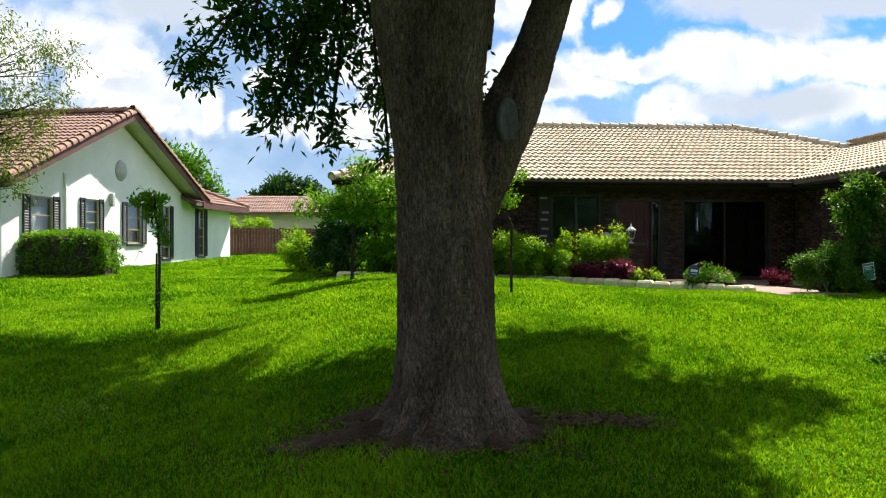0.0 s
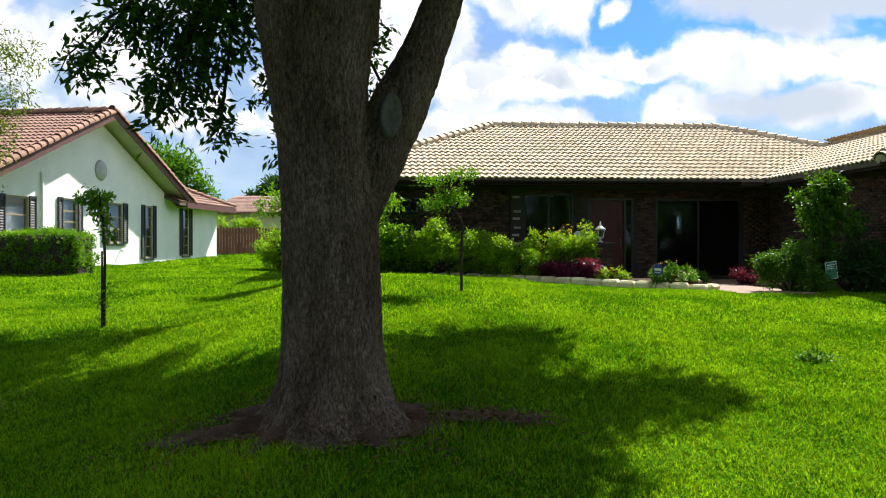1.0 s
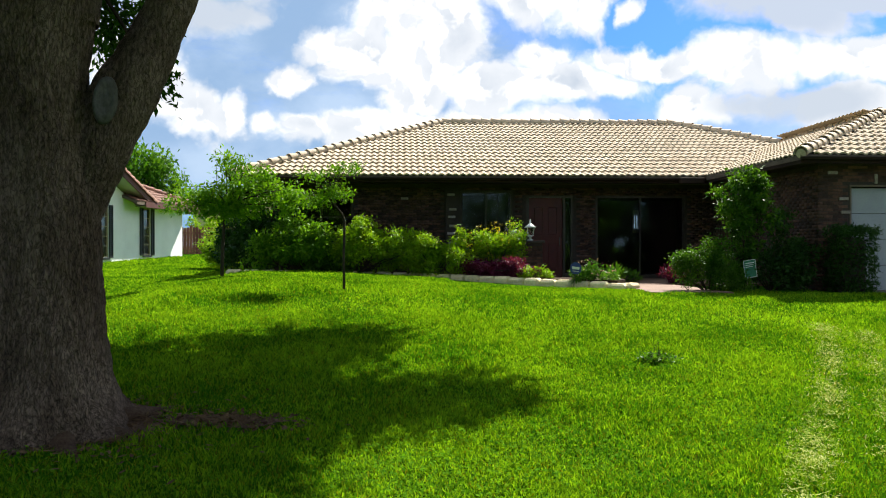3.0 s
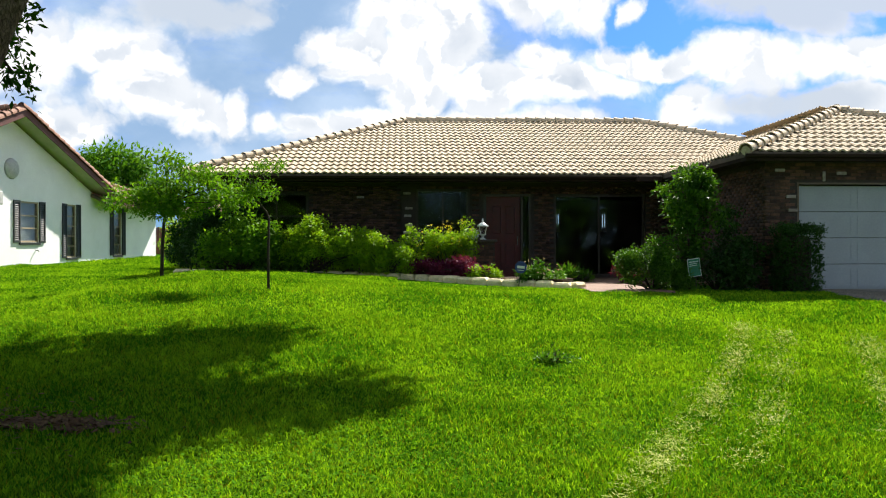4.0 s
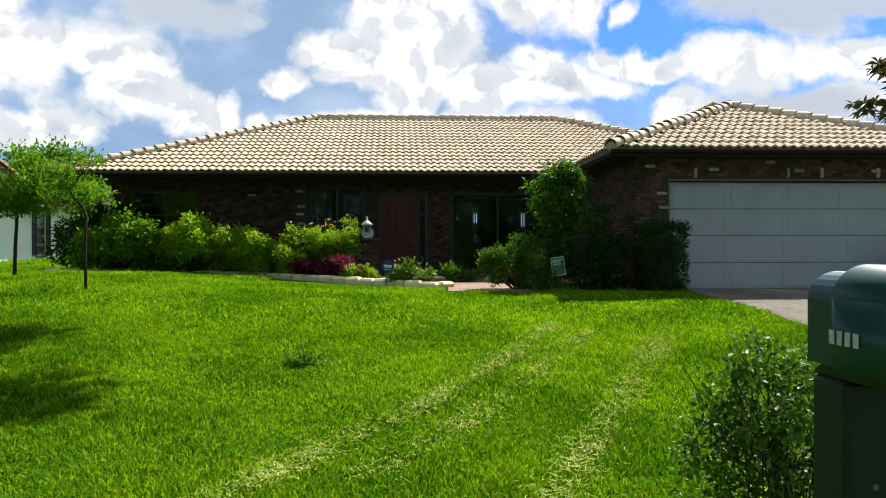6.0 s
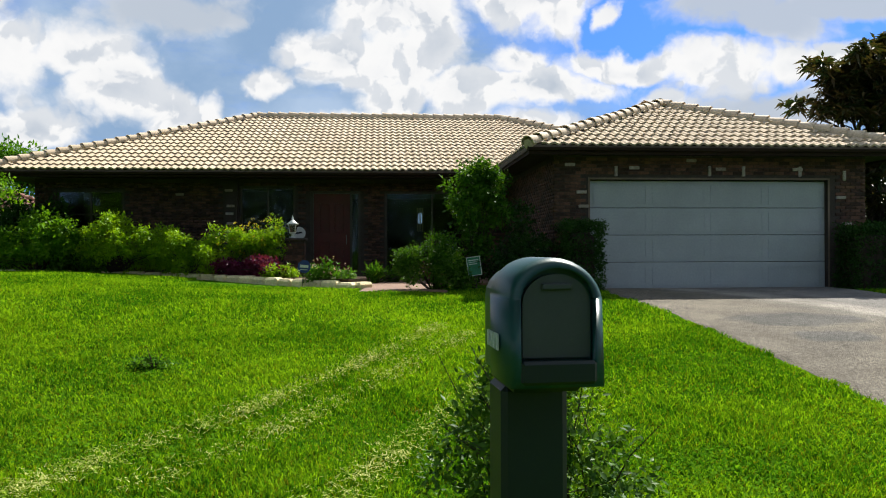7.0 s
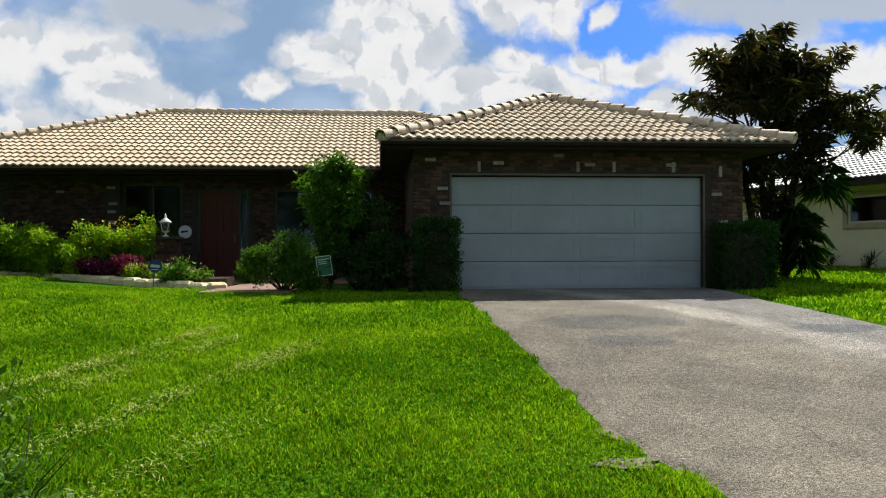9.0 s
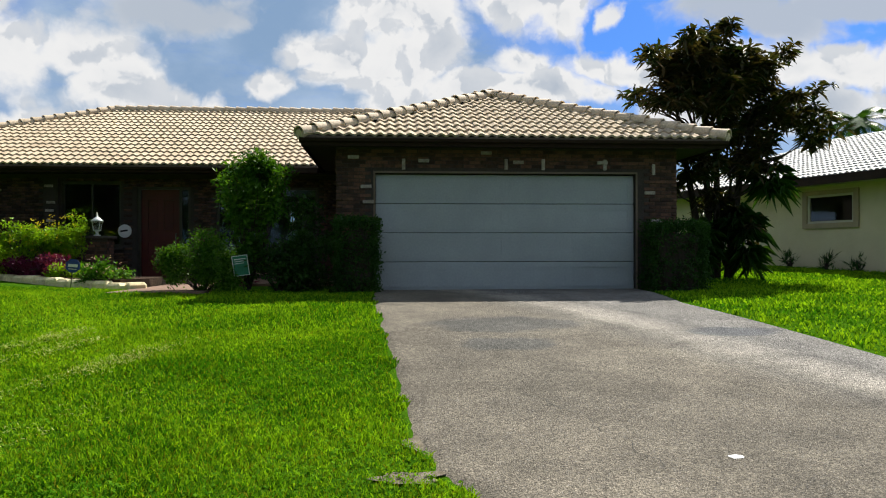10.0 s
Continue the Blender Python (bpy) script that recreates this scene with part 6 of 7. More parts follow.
shrub("flowering_plant", [(6.0, 16.0, 1.45, 0.32, 0.25, 0.24), (6.35, 15.85, 1.40, 0.25, 0.2, 0.18), (5.75, 16.05, 1.4, 0.2, 0.2, 0.2)], 260, 7, 0.06, 0.03, "mid", "green plant with small pale pink flowers", "flower", 0.04, flowers=("pink", 45, 0.025))
shrub("plant", [(7.0, 17.6, 1.33, 0.22, 0.2, 0.14), (7.5, 17.9, 1.3, 0.2, 0.2, 0.12)], 90, 6, 0.16, 0.03, "mid", "low strappy green plant beside the walkway", "plant", 0.05, -0.5)
shrub("plant", [(8.35, 17.3, 1.3, 0.3, 0.2, 0.14)], 60, 6, 0.12, 0.03, "purple", "low dark red plant beside the walkway", "plant", 0.05, -0.5)

shrub("weed", [(4.86, 7.8, g(4.86, 7.8) + 0.05, 0.20, 0.13, 0.030), (4.70, 7.72, g(4.7, 7.72) + 0.05, 0.11, 0.09, 0.025)], 34, 6, 0.05, 0.020, "mid", "flat dark green weed clump in the lawn", "weed", 0.02, stem_r=0.004)

# tall shrub before the garage corner and the bushes at its foot
shrub("tall_shrub", [(8.95, 14.95, 3.05, 0.50, 0.42, 0.50), (8.75, 14.9, 2.45, 0.32, 0.32, 0.45), (9.35, 15.0, 2.85, 0.42, 0.4, 0.55), (9.15, 15.0, 3.42, 0.3, 0.3, 0.2), (9.0, 14.95, 2.0, 0.28, 0.3, 0.5)], 520, 7, 0.105, 0.046, "deep", "tall loose green shrub before the brick wall", spray=0.08, hollow=0.3)
shrub("bush", [(8.15, 14.75, 1.62, 0.55, 0.45, 0.56), (7.7, 14.8, 1.5, 0.35, 0.35, 0.4), (8.6, 14.75, 1.5, 0.5, 0.4, 0.5)], 1000, 8, 0.055, 0.028, "deep", "dense rounded green bush beside the walkway", spray=0.05)
# dark leaves here paint the wall's black shadow beside the garage
shrub("bush", [(9.5, 14.9, 1.6, 0.6, 0.45, 0.62), (10.1, 14.9, 1.55, 0.5, 0.45, 0.6), (9.9, 15.3, 2.2, 0.5, 0.4, 0.6)], 520, 8, 0.08, 0.04, "dark", "dark green bush standing in for the shade of the house", spray=0.06)


def box_hedge(x0, y0, x1, y1, z0, z1, twigs, leaf, label, length=0.05, round_top=0.0):
    ob = thing("hedge", ((x0 + x1) / 2, (y0 + y1) / 2, z0), label, "hedge")
    n = twigs
    u = veg.random((n, 3)) * 2 - 1
    k = veg.integers(0, 5, n)
    for ax, s, code in ((0, -1, 0), (0, 1, 1), (1, -1, 2), (1, 1, 3), (2, 1, 4)):
        u[k == code, ax] = s
    u *= (1 - 0.06 * veg.random((n, 1)))
    lump = 1 + 0.05 * np.sin(u[:, :1] * 4 + u[:, 1:2] * 3 + x0) + 0.04 * np.cos(u[:, 2:] * 5 + y0)
    rad = 1 - round_top * (np.abs(u[:, 0]) * np.abs(u[:, 2]) + np.abs(u[:, 1]) * np.abs(u[:, 2]))[:, None] * 0.12
    c = np.array(((x0 + x1) / 2, (y0 + y1) / 2, (z0 + z1) / 2)) + u * lump * rad * np.array(((x1 - x0) / 2, (y1 - y0) / 2, (z1 - z0) / 2))
    blobs = [(*q, 0.05, 0.05, 0.05) for q in c]
    part("foliage", leaf_mass(veg, blobs, n * 2, 6, length, length * 0.5, 0.035, 0.0, 0.2), M[leaf], ob)
    # solid dark core fills in for the hedge's shaded inside
    part("inner_wood", new_box(x0 + 0.12, y0 + 0.12, z0 - 0.05, x1 - 0.12, y1 - 0.12, z1 - 0.14, bevel=0.1), M["bark_dark"], ob)
    return ob


box_hedge(10.58, 14.05, 11.27, 14.75, 1.03, 2.34, 900, "dark", "tall clipped dark green box hedge beside the garage")
box_hedge(16.22, 14.1, 17.2, 14.8, 1.03, 2.28, 900, "dark", "clipped dark green hedge block beside the garage")
box_hedge(-11.2, 21.2, -8.75, 22.7, 1.2, 2.52, 1300, "fresh", "neatly clipped green hedge under the white wall", 0.07, 1.0)
shrub("bush", [(-3.75, 24.6, 2.1, 0.75, 0.7, 0.55), (-3.7, 24.5, 1.7, 0.5, 0.5, 0.5)], 420, 7, 0.09, 0.045, "lime", "rounded clipped green bush on the side lawn", spray=0.06)
shrub("bush", [(-2.5, 22.4, 2.3, 0.7, 0.9, 0.9), (-2.6, 23.6, 2.0, 0.5, 0.7, 0.7)], 500, 8, 0.11, 0.05, "dark", "tall green bush along the side of the house", spray=0.09)

# bush behind the mailbox
mbush = [(8.02, 4.3, 0.82, 0.46, 0.42, 0.46), (7.72, 4.25, 0.68, 0.30, 0.3, 0.32), (8.42, 4.3, 0.62, 0.32, 0.3, 0.30), (8.0, 4.3, 1.28, 0.24, 0.22, 0.22), (7.75, 4.2, 1.15, 0.16, 0.15, 0.14), (8.15, 4.3, 1.1, 0.25, 0.22, 0.2)]
mbush = [(7.95 + (b[0] - 8.02) * 0.9, 3.67 + (b[1] - 4.3) * 0.9, 0.38 + (b[2] - 0.38) * 1.04, b[3] * 0.88, b[4] * 0.88, b[5]) for b in mbush]
ob = shrub("bush", mbush, 560, 7, 0.050, 0.024, "glossy", "loose twiggy glossy green bush behind the mailbox", spray=0.06, hollow=0.12, stem_r=0.007)
tw = bmesh.new()
for k in range(26):
    a, e = veg.random() * 6.28, 0.2 + veg.random() * 0.7
    p = Vector((7.97 + 0.13 * veg.normal(), 3.67 + 0.11 * veg.normal(), 0.4))
    q = p + Vector((math.cos(a) * 0.4, math.sin(a) * 0.35, 0.35 + 0.75 * e))
    tube(tw, [p, p.lerp(q, 0.5) + Vector((0.03, 0.0, 0.12)), q], [0.005, 0.004, 0.0015], 4, cap=False)
part("loose_twig", tw, M["bark_dark"], ob)

# tree with long drooping leaves beyond the garage
x, y = 18.65, 17.2
rt = thing("broad_leaf_tree", (x, y, 1.15), "tall dark tree with rusty long-leaved clusters on several stems", "tree")
RT = [(18.6, y, 5.7, 1.2, 0.9, 0.6), (17.9, y, 6.05, 1.0, 0.9, 0.65), (19.2, y, 6.15, 1.0, 0.9, 0.7), (17.35, y, 5.2, 0.7, 0.8, 0.5), (18.5, y, 5.2, 1.3, 1.0, 0.7), (20.2, y, 5.1, 0.9, 0.8, 0.5), (20.8, y, 4.5, 0.7, 0.7, 0.35), (19.5, y, 4.4, 1.0, 0.9, 0.5), (18.2, y, 4.3, 0.9, 0.9, 0.5),
      (18.2, y, 3.5, 0.7, 0.7, 0.5), (19.6, y, 3.7, 0.8, 0.7, 0.4), (18.7, y, 2.8, 0.5, 0.5, 0.35), (19.2, y - 0.2, 2.3, 0.35, 0.4, 0.3)]
for k, (dx, lean) in enumerate(((-0.3, -0.5), (0.0, 0.1), (0.25, 0.6), (-0.12, -0.1))):
    part("stem", tube(bmesh.new(), [(x + dx, y, 1.05), (x + dx + lean * 0.2, y, 2.2), (x + dx + lean * 0.6, y + 0.1, 3.6), (x + dx + lean * 1.3, y, 5.3)], [0.10, 0.085, 0.065, 0.03], 9), M["bark_dark"], rt, smooth=True)
bm = bmesh.new()
for b in RT:
    twigs_in(bm, veg, (x + (b[0] - x) * 0.35, y, b[2] - 0.8), [b], 7, 0.03, 5, 0.15)
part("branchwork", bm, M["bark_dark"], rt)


def rosettes(rng, blobs, count, per, length, width, tip=0.3, hollow=0.4):
    """Long leaves in star-like whorls at the twig ends."""
    vol = np.array([b[3] * b[4] * b[5] for b in blobs]) ** 0.7
    pick = rng.choice(len(blobs), count, p=vol / vol.sum())
    b = np.array(blobs)[pick]
    d = rng.normal(size=(count, 3))
    d /= np.linalg.norm(d, axis=1)[:, None]
    c = b[:, :3] + d * b[:, 3:] * (hollow + (1 - hollow) * rng.random((count, 1)))
    c = np.repeat(c, per, 0)
    n = len(c)
    ang = rng.random(n) * 2 * math.pi
    el = rng.normal(size=n) * 0.45 + 0.1
    ax = np.stack((np.cos(ang) * np.cos(el), np.sin(ang) * np.cos(el), np.sin(el)), 1)
    side = np.cross(ax, (0, 0, 1.0))
    side /= np.linalg.norm(side, axis=1)[:, None] + 1e-9
    ln = length * (0.6 + 0.7 * rng.random((n, 1)))
    w = ln * width / length / 2
    drop = np.array((0, 0, -1.0)) * ln
    co = np.stack((c, c + ax * ln * 0.5 + side * w - drop * 0.02, c + ax * ln + drop * tip, c + ax * ln * 0.5 - side * w - drop * 0.02), 1).reshape(-1, 3)
    i = np.arange(n)[:, None] * 4
    return co, np.concatenate((i + (0, 1, 2), i + (0, 2, 3)), 1).reshape(-1, 3)


part("crown", rosettes(veg, clumps(veg, RT, 8, 0.36), 1350, 11, 0.27, 0.062, 0.25, 0.25), M["rust"], rt, "dark rusty green leaf clusters")
part("low_leaves", rosettes(veg, [(19.1, y - 0.3, 2.4, 0.35, 0.3, 0.35), (19.25, y - 0.3, 1.7, 0.3, 0.3, 0.25), (18.3, y - 0.2, 2.0, 0.3, 0.3, 0.5), (19.8, y - 0.2, 3.3, 0.4, 0.3, 0.3)], 60, 12, 0.45, 0.05, 0.5), M["dark"], rt, "long strap leaves low on the stems")

# pale feathery tree in front of the white house
x, y = -9.6, 15.2
ft = thing("feathery_tree", (x, y, 1.0), "airy pale green tree with fine drooping foliage", "tree")
FTB = [(-8.3, 15.2, 5.9, 0.75, 0.8, 0.45), (-9.1, 15.2, 5.1, 0.9, 0.9, 0.6), (-8.2, 15.2, 5.1, 0.45, 0.6, 0.35), (-8.7, 15.2, 4.2, 0.5, 0.6, 0.55), (-9.3, 15.2, 4.0, 0.6, 0.7, 0.6), (-9.4, 15.2, 6.3, 0.9, 0.9, 0.6), (-8.35, 15.2, 4.6, 0.25, 0.4, 0.25), (-8.95, 15.2, 3.4, 0.4, 0.5, 0.4)]
FT = [(b[0] + 0.42, *b[1:3], b[3] * 1.12, b[4], b[5] * 1.12) for b in FTB]
part("trunk", tube(bmesh.new(), [(x, y, 0.9), (x - 0.1, y, 2.5), (x + 0.1, y, 4.0), (x + 0.3, y, 5.5)], [0.14, 0.11, 0.08, 0.03], 9), M["bark_dark"], ft, smooth=True)
bm = bmesh.new()
for b in FT:
    twigs_in(bm, veg, (x + 0.2, y, b[2] - 0.5), [b], 6, 0.02, 4, 0.12)
part("branchwork", bm, M["bark_dark"], ft)
part("crown", leaf_mass(veg, FT, 950, 7, 0.085, 0.028, 0.07, 0.5, 0.15), M["feather"], ft)


# trees behind the houses
def far_tree(at, blobs, twigs, length, leaf, label, r=0.2):
    ob = thing("far_tree", at, label, "tree")
    bm = bmesh.new()
    tube(bm, [at, (at[0], at[1], blobs[0][2])], [r, r * 0.6], 8)
    part("trunk", bm, M["bark_dark"], ob)
    bm = bmesh.new()
    twigs_in(bm, veg, (at[0], at[1], blobs[0][2] - 1.0), blobs, 3 * len(blobs), 0.06, 5, 0.2)
    part("branchwork", bm, M["bark_dark"], ob)
    part("crown", leaf_mass(veg, blobs, twigs, 8, length, length * 0.45, 0.2, 0.15, 0.3), M[leaf], ob)


far_tree((-13, 46, 1.8), [(-13.6, 46, 6.7, 1.9, 1.8, 1.25), (-15.3, 46, 6.2, 1.6, 1.5, 1.2), (-12.2, 46, 6.2, 1.2, 1.3, 1.2), (-11.3, 46.5, 5.0, 1.0, 1.0, 1.0)], 900, 0.28, "mid", "bushy bright green tree behind the white house")
far_tree((-10, 72, 1.8), [(-10, 72, 7.2, 1.8, 1.6, 1.3), (-8, 72, 6.8, 1.6, 1.4, 1.4), (-11.7, 72, 6.4, 1.4, 1.3, 1.0)], 600, 0.4, "dark", "distant dark green tree beyond the fence")
shrub("bush", [(-8.0, 41.5, 3.2, 0.9, 0.5, 0.5), (-8.9, 41.6, 3.0, 0.6, 0.5, 0.5)], 160, 7, 0.16, 0.08, "lime", "yellow-green bush by the wooden fence", spray=0.12)
palm = thing("palm_tree", (36.0, 40.0, 2.0), "distant palm tree behind the cream house roof", "tree")
part("trunk", tube(bmesh.new(), [(36, 40, 1.6), (36.1, 40, 5), (36.0, 40, 8.6)], [0.2, 0.16, 0.14], 10), M["bark"], palm)
for k in range(16):
    a, e = k * 2.4, 0.9 - 0.09 * k
    pts = [Vector((36 + math.cos(a) * r * math.cos(e), 40 + math.sin(a) * r * math.cos(e), 8.6 + r * math.sin(e) - 0.22 * r * r)) for r in (0, 0.6, 1.2, 1.8, 2.4)]
    co, fs = [], []
    for p, q in zip(pts, pts[1:]):
        for j in range(5):
            c = p.lerp(q, j / 5)
            d = (q - p).normalized()
            s = d.cross(Vector((0, 0, 1))).normalized()
            for sg in (-1, 1):
                b0 = len(co)
                t = c + s * sg * 0.5 + d * 0.25 + Vector((0, 0, -0.22))
                co += [c - d * 0.05, c + d * 0.12, t]
                fs.append((b0, b0 + 1, b0 + 2))
    part("frond", (np.array([tuple(v) for v in co]), np.array(fs)), M["dark"], palm)
# weeds along the cream wall
for k in range(7):
    s = -3.5 + k * 1.5 + veg.normal() * 0.3
    p = NM @ Vector((s, -0.35, 0))
    shrub("weed", [(p.x, p.y, g(p.x, p.y) + 0.15, 0.16, 0.16, 0.22)], 16, 5, 0.22, 0.025, "dark", "thin dark weeds at the foot of the cream wall", "weed", 0.04, -0.9, group="weeds along the wall")

# unseen tree belt added across the street to darken window reflections and the facade
woods = []
for k in range(46):
    wx = -50 + k * 2.6 + veg.normal() * 0.6
    woods.append((wx, -24 + veg.normal() * 1.5, 3.2 + veg.random() * 3.6, 2.4, 2.0, 2.6 + veg.random()))
tagged(part("street_trees", leaf_mass(veg, woods, 6500, 6, 0.55, 0.30, 0.45, 0.1, 0.5), M["dark"], None), "added dark green tree belt behind the viewer", "trees", kind="stuff")

# ---- bricks ----
BW, BH, GAP = 0.203, 0.058, 0.010
brick_me = mesh_of(new_box(0, -0.012, 0, BW - 0.002, 0.02, BH, bevel=0.004), M["brick"], "brick")


def course_places(x0, x1, z0, z1, holes):
    out, row, z = [], 0, z0
    while z + BH <= z1:
        x = x0 - (row % 2) * (BW + GAP) / 2
        while x < x1:
            a, b = max(x, x0), min(x + BW, x1)
            if b - a > 0.05 and not any(a < h[1] and b > h[0] and z < h[3] and z + BH > h[2] for h in holes):
                out.append((a, b - a, z))
            x += BW + GAP
        z, row = z + BH + GAP, row + 1
    return out


def joined_bricks(places, m, rng):
    co, fs = [], []
    for k, (a, w, z) in enumerate(places):
        y = -0.010 - 0.006 * rng.random()
        co += [m @ Vector(p) for p in ((a, y, z), (a + w, y, z), (a + w, y, z + BH), (a, y, z + BH), (a, 0.01, z), (a + w, 0.01, z), (a + w, 0.01, z + BH), (a, 0.01, z + BH))]
        i = k * 8
        fs += [(i, i + 1, i + 2, i + 3), (i + 4, i, i + 3, i + 7), (i + 1, i + 5, i + 6, i + 2), (i + 3, i + 2, i + 6, i + 7), (i + 4, i + 5, i + 1, i)]
    return np.array([tuple(v) for v in co]), np.array(fs)


brng = np.random.default_rng(3)
big = (GD[0] - 0.06, GD[1] + 0.06, 0.0, GD[3] + 0.06)
front = course_places(10.54, 16.92, 1.05, 3.73, [big])
full = [q for q in front if q[1] > BW - 0.01 and q[2] > 2.0][:300]
rest = [q for q in front if q not in full]
for a, w, z in full:
    piece("brick", brick_me, garage_wall, pose(a, 14.96 - 0.004 * brng.random(), z))
tagged(part("brickwork", joined_bricks(rest, Matrix.Translation((0, 14.96, 0)), brng), M["bricks"], garage_wall), kind="stuff")
side_m = Matrix.Translation((10.54, 20.5, 0)) @ pose(0, 0, 0, 0, 0, -90)
tagged(part("brickwork", joined_bricks(course_places(0, 5.54, 1.05, 3.68, []), side_m, brng), M["bricks"], garage_side), kind="stuff")
tagged(part("brickwork", joined_bricks(course_places(-1.6, 10.54, 1.05, 3.68, [(h[0] - 0.02, h[1] + 0.02, h[2] - 0.1, h[3]) for h in (WIN_A, WIN_B, DOOR, SLIDE)] + [(3.1, 3.48, 0, 4)]), Matrix.Translation((0, 20.5, 0)), brng), M["bricks"], front_wall), kind="stuff")
for a, w, z in course_places(4.90, 5.36, 1.1, 2.10, []):
    bm = new_box(a, 18.208, z, a + w, 18.235, z + BH)
    part("brick", bm, M["brick"], pillar)
for a, w, z in course_places(18.22, 18.68, 1.1, 2.10, []):
    part("brick", new_box(5.345, a, z, 5.372, a + w, z + BH), M["brick"], pillar)
# paler bricks set proud here and there
pale_me = mesh_of(new_box(0, -0.022, 0, 0.2, 0.02, 0.062, bevel=0.006), M["brick_pale"], "pale_brick")
for x, z in ((12.04, 3.46), (13.80, 3.44), (15.39, 3.44), (10.75, 3.52), (13.2, 3.68 - 0.07), (11.02, 2.70), (16.30, 2.88), (16.42, 2.35), (10.98, 2.98)):
    piece("pale_brick", pale_me, garage_wall, pose(x, 14.945, z))
for x, z in ((11.80, 3.325), (13.70, 3.33), (14.40, 3.33), (15.57, 3.33), (16.50, 3.25)):
    piece("pale_brick", pale_me, garage_wall, pose(x, 14.945, z, 0, -90, 0))
for x, z in ((3.15, 2.35), (3.2, 2.55), (3.17, 2.80), (3.2, 3.0), (3.15, 3.4), (1.9, 3.3), (3.19, 2.1)):
    piece("pale_brick", pale_me, front_wall, pose(x, 20.385 if x > 3 else 20.48, z))


# ---- grass ----
def on_lawn(x, y):
    drive = (x > drive_left(y) - 0.01 + 0.07 * np.sin(y * 7) * np.cos(y * 2.3)) & (x < drive_right(y) + 0.03)
    kx, ky = np.array([p[0] for p in KERB]), np.array([p[1] for p in KERB])
    bed = (x > -2.4) & (x < 6.7) & (y > np.interp(x, kx, ky) - 0.10)
    house_in = (x > -2.8) & (x < 17.6) & (y > 18.8) | (x > 10.4) & (x < 17.3) & (y > 14.2) | (x > 6.6) & (x < 10.6) & (y > 15.2)
    path = (x > 6.72) & (x < 8.4) & (y > 13.95)
    oak_in = ((x - TX) / 0.78) ** 2 + ((y - TY) / 0.62) ** 2 < 1
    white_in = ((np.stack((x + 10.315, y - 25.629), -1) @ np.array((0.97978, -0.20007))) < 0.05) & (y > 19)
    cream_in = (np.stack((x - 23.28, y - 22.0), -1) @ np.array((0.963, 0.27))) > -0.05
    return ~(drive | bed | house_in | path | oak_in | white_in | cream_in)


def blades(rng, n, x0, x1, y0, y1, height, width, bend=0.7, thin=None):
    x, y = x0 + (x1 - x0) * rng.random(n), y0 + (y1 - y0) * rng.random(n)
    keep = on_lawn(x, y)
    bare = np.exp(-(((x - 0.62) / 0.5) ** 2 + ((y - 5.05) / 0.25) ** 2)) + np.exp(-(((x + 1.35) / 0.8) ** 2 + ((y - 4.75) / 0.3) ** 2)) + np.exp(-(((x + 0.71) / 1.0) ** 2 + ((y - 4.95) / 0.75) ** 2)) * 0.9
    bare += np.exp(-(((x - 11.45) / 0.34) ** 2 + ((y - 5.3) / 0.28) ** 2)) * 0.45 + np.exp(-(((x - 11.6) / 0.2) ** 2 + ((y - 6.0) / 0.3) ** 2)) * 0.4 + np.exp(-(((x - 4.86) / 0.22) ** 2 + ((y - 7.75) / 0.14) ** 2))
    keep &= rng.random(n) > bare * 0.95
    x, y = x[keep], y[keep]
    n = len(x)
    tall = 0.75 + 0.35 * np.sin(x * 2.1 + np.sin(y * 1.7)) * np.cos(y * 2.6 + x) + 0.2 * np.sin(x * 9 + 3) * np.sin(y * 8)
    a = rng.random(n) * 2 * math.pi
    h = height * (0.55 + 0.6 * rng.random(n)) * np.clip(tall, 0.5, 1.3)
    ln = h * bend * (0.3 + 1.2 * rng.random(n))
    w = width * (0.6 + 0.8 * rng.random(n)) / 2
    p = np.stack((x, y, gz(x, y) - 0.015), 1)
    d = np.stack((np.cos(a), np.sin(a), np.zeros(n)), 1)
    b = rng.random(n) * 2 * math.pi
    s = np.stack((np.cos(b), np.sin(b), np.zeros(n)), 1) * w[:, None]
    upv = np.array((0, 0, 1.0))
    mid = p + d * (ln * 0.35)[:, None] + upv * (h * 0.65)[:, None]
    tip = p + d * ln[:, None] + upv * h[:, None]
    co = np.stack((p - s, p + s, mid + s * 0.8, mid - s * 0.8, tip), 1).reshape(-1, 3)
    i = np.arange(n)[:, None] * 5
    return co, np.concatenate((i + (0, 1, 2), i + (0, 2, 3), i + (3, 2, 4)), 1).reshape(-1, 3)


gr = np.random.default_rng(21)
for name, args in (("grass", (230000, -4.5, 12.2, 2.2, 6.2, 0.066, 0.0095)), ("grass", (190000, -6.5, 12.0, 6.2, 10.0, 0.07, 0.012)), ("grass", (140000, -9, 12.0, 10.0, 15.6, 0.075, 0.016)),
                   ("grass", (75000, -12, -1.5, 15.6, 27.0, 0.085, 0.026)), ("grass", (70000, 15.5, 26, 7.5, 27.0, 0.08, 0.026)), ("grass", (14000, -9, -1.5, 27.0, 40.0, 0.10, 0.045)), ("grass", (12000, -1.5, 3, 15.5, 18.6, 0.075, 0.02)), ("grass", (40000, -8, 14, -6, 2.2, 0.07, 0.02))):
    tagged(part(name, blades(gr, *args), M["blade"], None), "thick bright green lawn grass", "grass", kind="stuff")

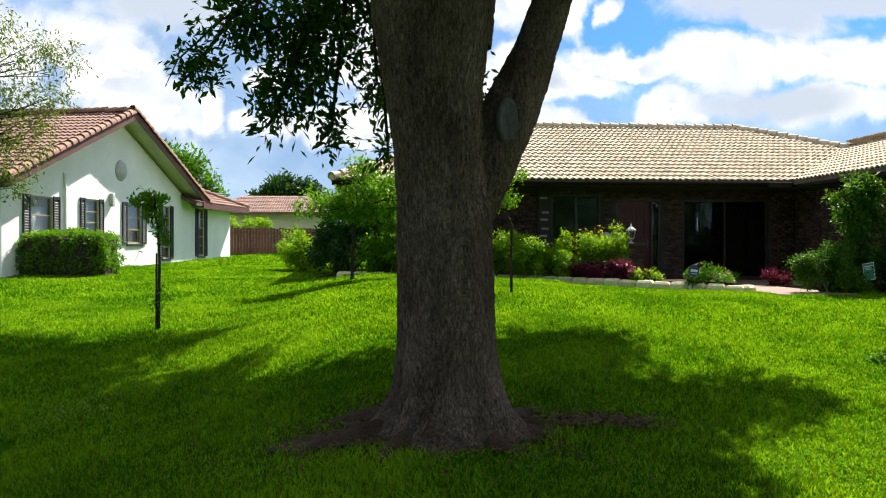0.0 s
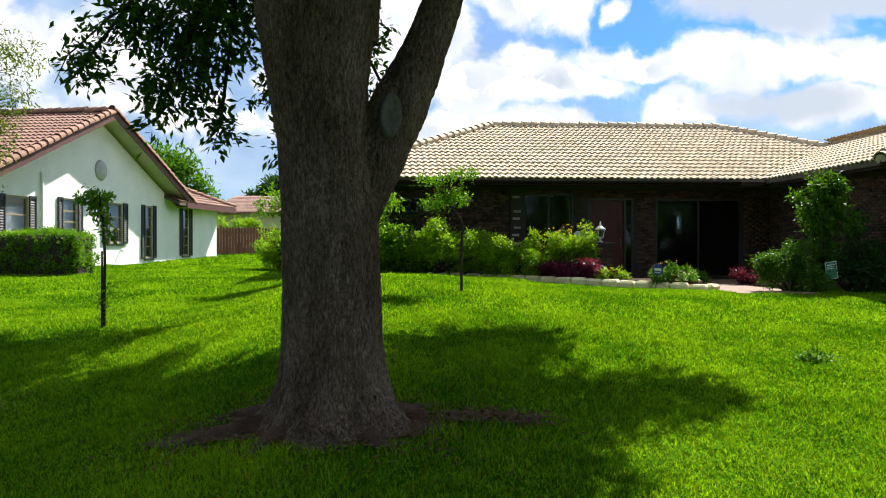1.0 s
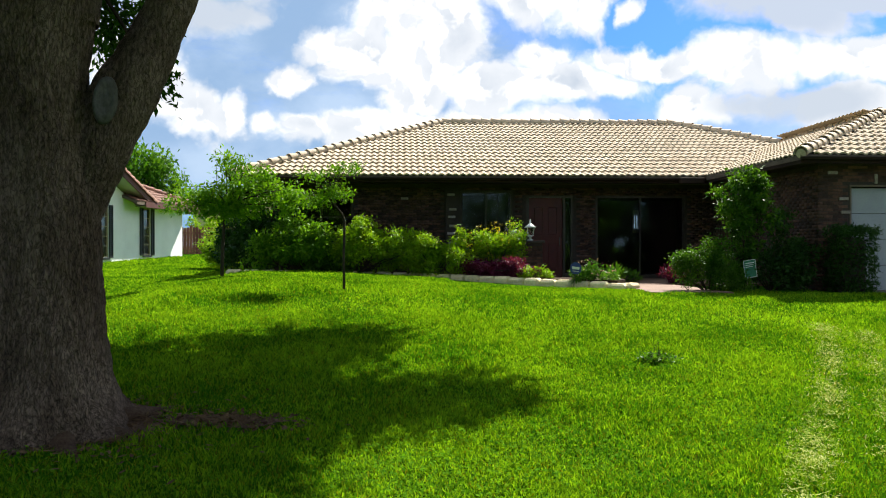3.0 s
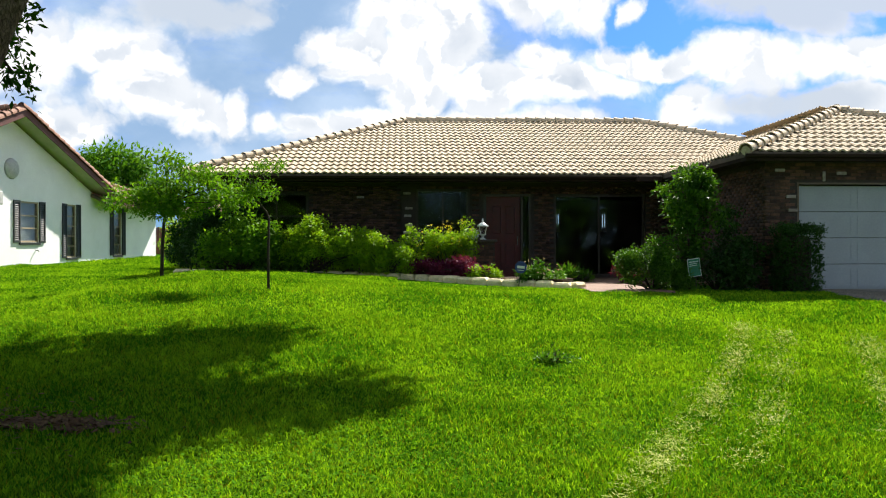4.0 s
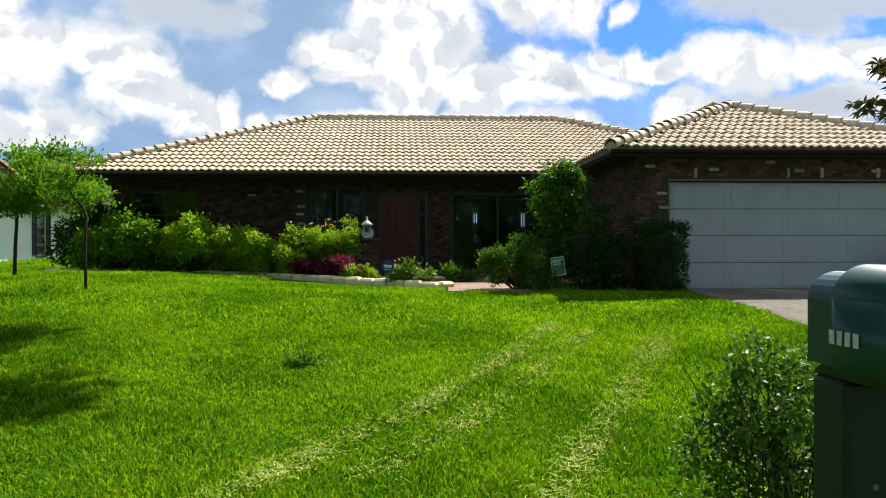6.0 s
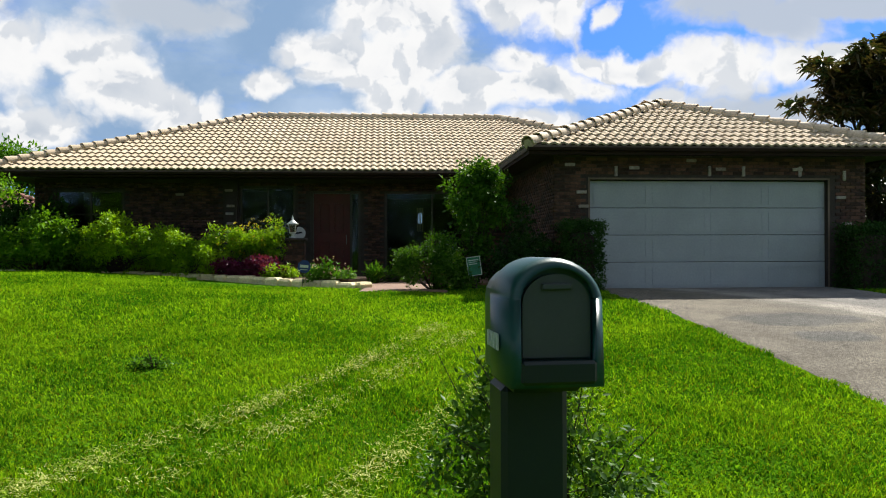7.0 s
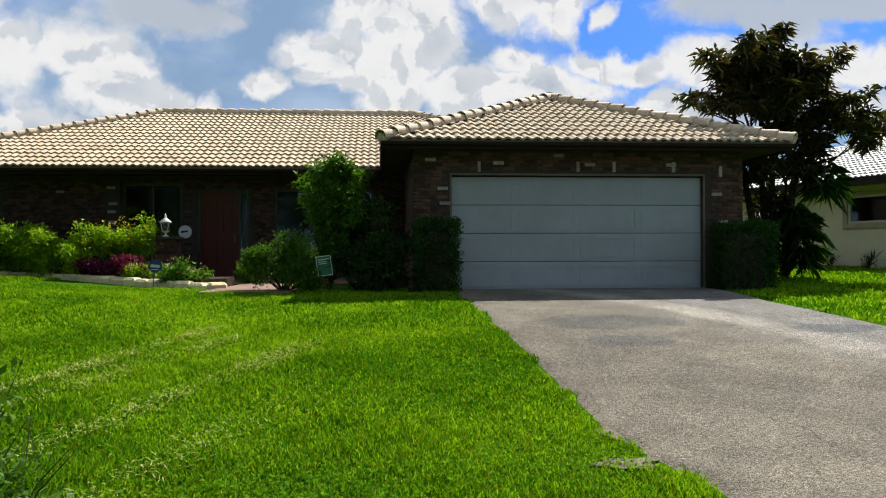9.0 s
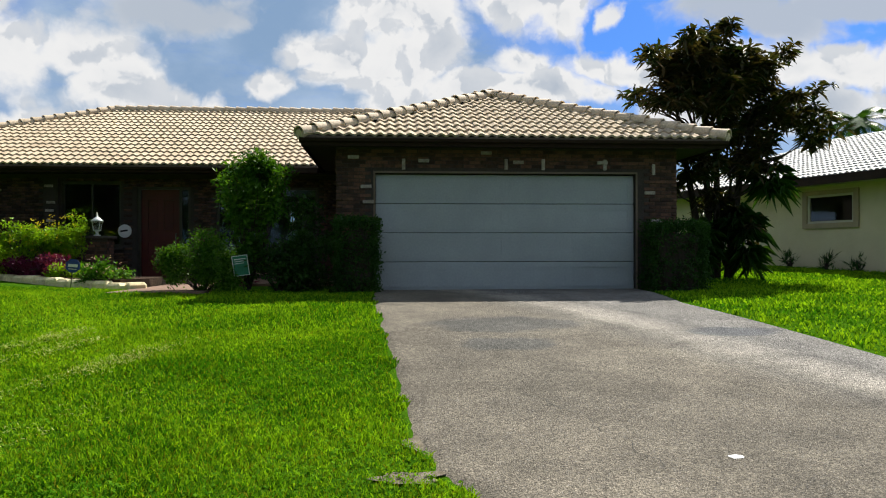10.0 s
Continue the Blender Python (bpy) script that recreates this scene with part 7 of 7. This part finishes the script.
for args in ((42000, -4.5, 12.2, 2.2, 6.2, 0.06, 0.006), (26000, -6.5, 12.0, 6.2, 10.0, 0.06, 0.008), (9000, -9, 12, 10.0, 14.5, 0.07, 0.010)):
    tagged(part("dead_grass", blades(gr, *args, bend=1.3), M["straw"], None), "scattered straw coloured dead blades in the lawn", "grass", kind="stuff")


# low broad-leaved weeds among the grass
def clover(rng, n, x0, x1, y0, y1):
    x, y = x0 + (x1 - x0) * rng.random(n), y0 + (y1 - y0) * rng.random(n)
    keep = on_lawn(x, y) & ((np.sin(x * 1.9 + 0.7 * y) + np.sin(y * 2.3 - x) + rng.normal(size=n) * 0.7) > 0.35)
    x, y = x[keep], y[keep]
    n = len(x)
    a, r = rng.random(n) * 6.283, 0.007 + 0.009 * rng.random(n)
    p = np.stack((x, y, gz(x, y) + 0.028 + 0.018 * rng.random(n)), 1)
    tilt = rng.normal(size=(n, 2)) * 0.35
    ring = [p + np.stack((np.cos(a + k * 1.571) * r, np.sin(a + k * 1.571) * r, (np.cos(a + k * 1.571) * tilt[:, 0] + np.sin(a + k * 1.571) * tilt[:, 1]) * r), 1) for k in range(4)]
    i = np.arange(n)[:, None] * 4
    return np.stack(ring, 1).reshape(-1, 3), np.concatenate((i + (0, 1, 2), i + (0, 2, 3)), 1).reshape(-1, 3)


for args in ((30000, -4, 12, 2.3, 6.5), (9000, -4, 12, 6.5, 9.5)):
    tagged(part("clover", clover(gr, *args), M["clover"], None), "small round-leaved weeds spread through the lawn", "weeds", kind="stuff")

# pale dry clippings along two wheel tracks; the last strip paints a sunlit streak
def clippings(rng, pts, n, width):
    P = np.array(pts)
    t = rng.random(n) * (len(P) - 1)
    k = np.minimum(t.astype(int), len(P) - 2)
    f = (t - k)[:, None]
    c = P[k] * (1 - f) + P[k + 1] * f + rng.normal(size=(n, 2)) * width
    keep = (0.6 * np.sin(c[:, 0] * 3.1 + c[:, 1] * 2.2) + 0.4 * np.sin(c[:, 1] * 11.3 + c[:, 0] * 5) + rng.normal(size=n) * 1.0) > 0.1
    c = c[keep]
    n = len(c)
    a = rng.random(n) * 6.283
    ln, w = 0.03 + 0.05 * rng.random(n), 0.0035
    d = np.stack((np.cos(a), np.sin(a), 0.25 * rng.normal(size=n)), 1)
    s = np.stack((-np.sin(a), np.cos(a), 0 * a), 1) * w
    p = np.stack((c[:, 0], c[:, 1], gz(c[:, 0], c[:, 1]) + 0.035 + 0.02 * rng.random(n)), 1)
    co = np.stack((p - s, p + s, p + d * ln[:, None]), 1).reshape(-1, 3)
    return co, np.arange(n * 3).reshape(-1, 3)


for pts, n, w in ((((4.3, 3.4), (5.0, 4.7), (6.1, 6.4), (7.2, 8.4), (7.9, 9.9)), 6800, 0.095), (((5.6, 4.6), (6.6, 6.2), (7.5, 8.0), (8.2, 9.4)), 2500, 0.10), (((6.4, 3.2), (6.85, 4.4), (7.6, 6.0), (8.6, 8.0), (9.2, 9.2)), 5000, 0.11),
                  (((8.0, 4.2), (8.4, 5.4), (9.2, 7.0)), 1000, 0.13), (((-4.8, 6.2), (-3.8, 7.6)), 900, 0.25)):
    tagged(part("dry_clippings", clippings(gr, pts, n, w), M["dry"], None), "pale dry grass clippings scattered along wheel tracks and a painted sunlit streak", "grass clippings", kind="stuff")
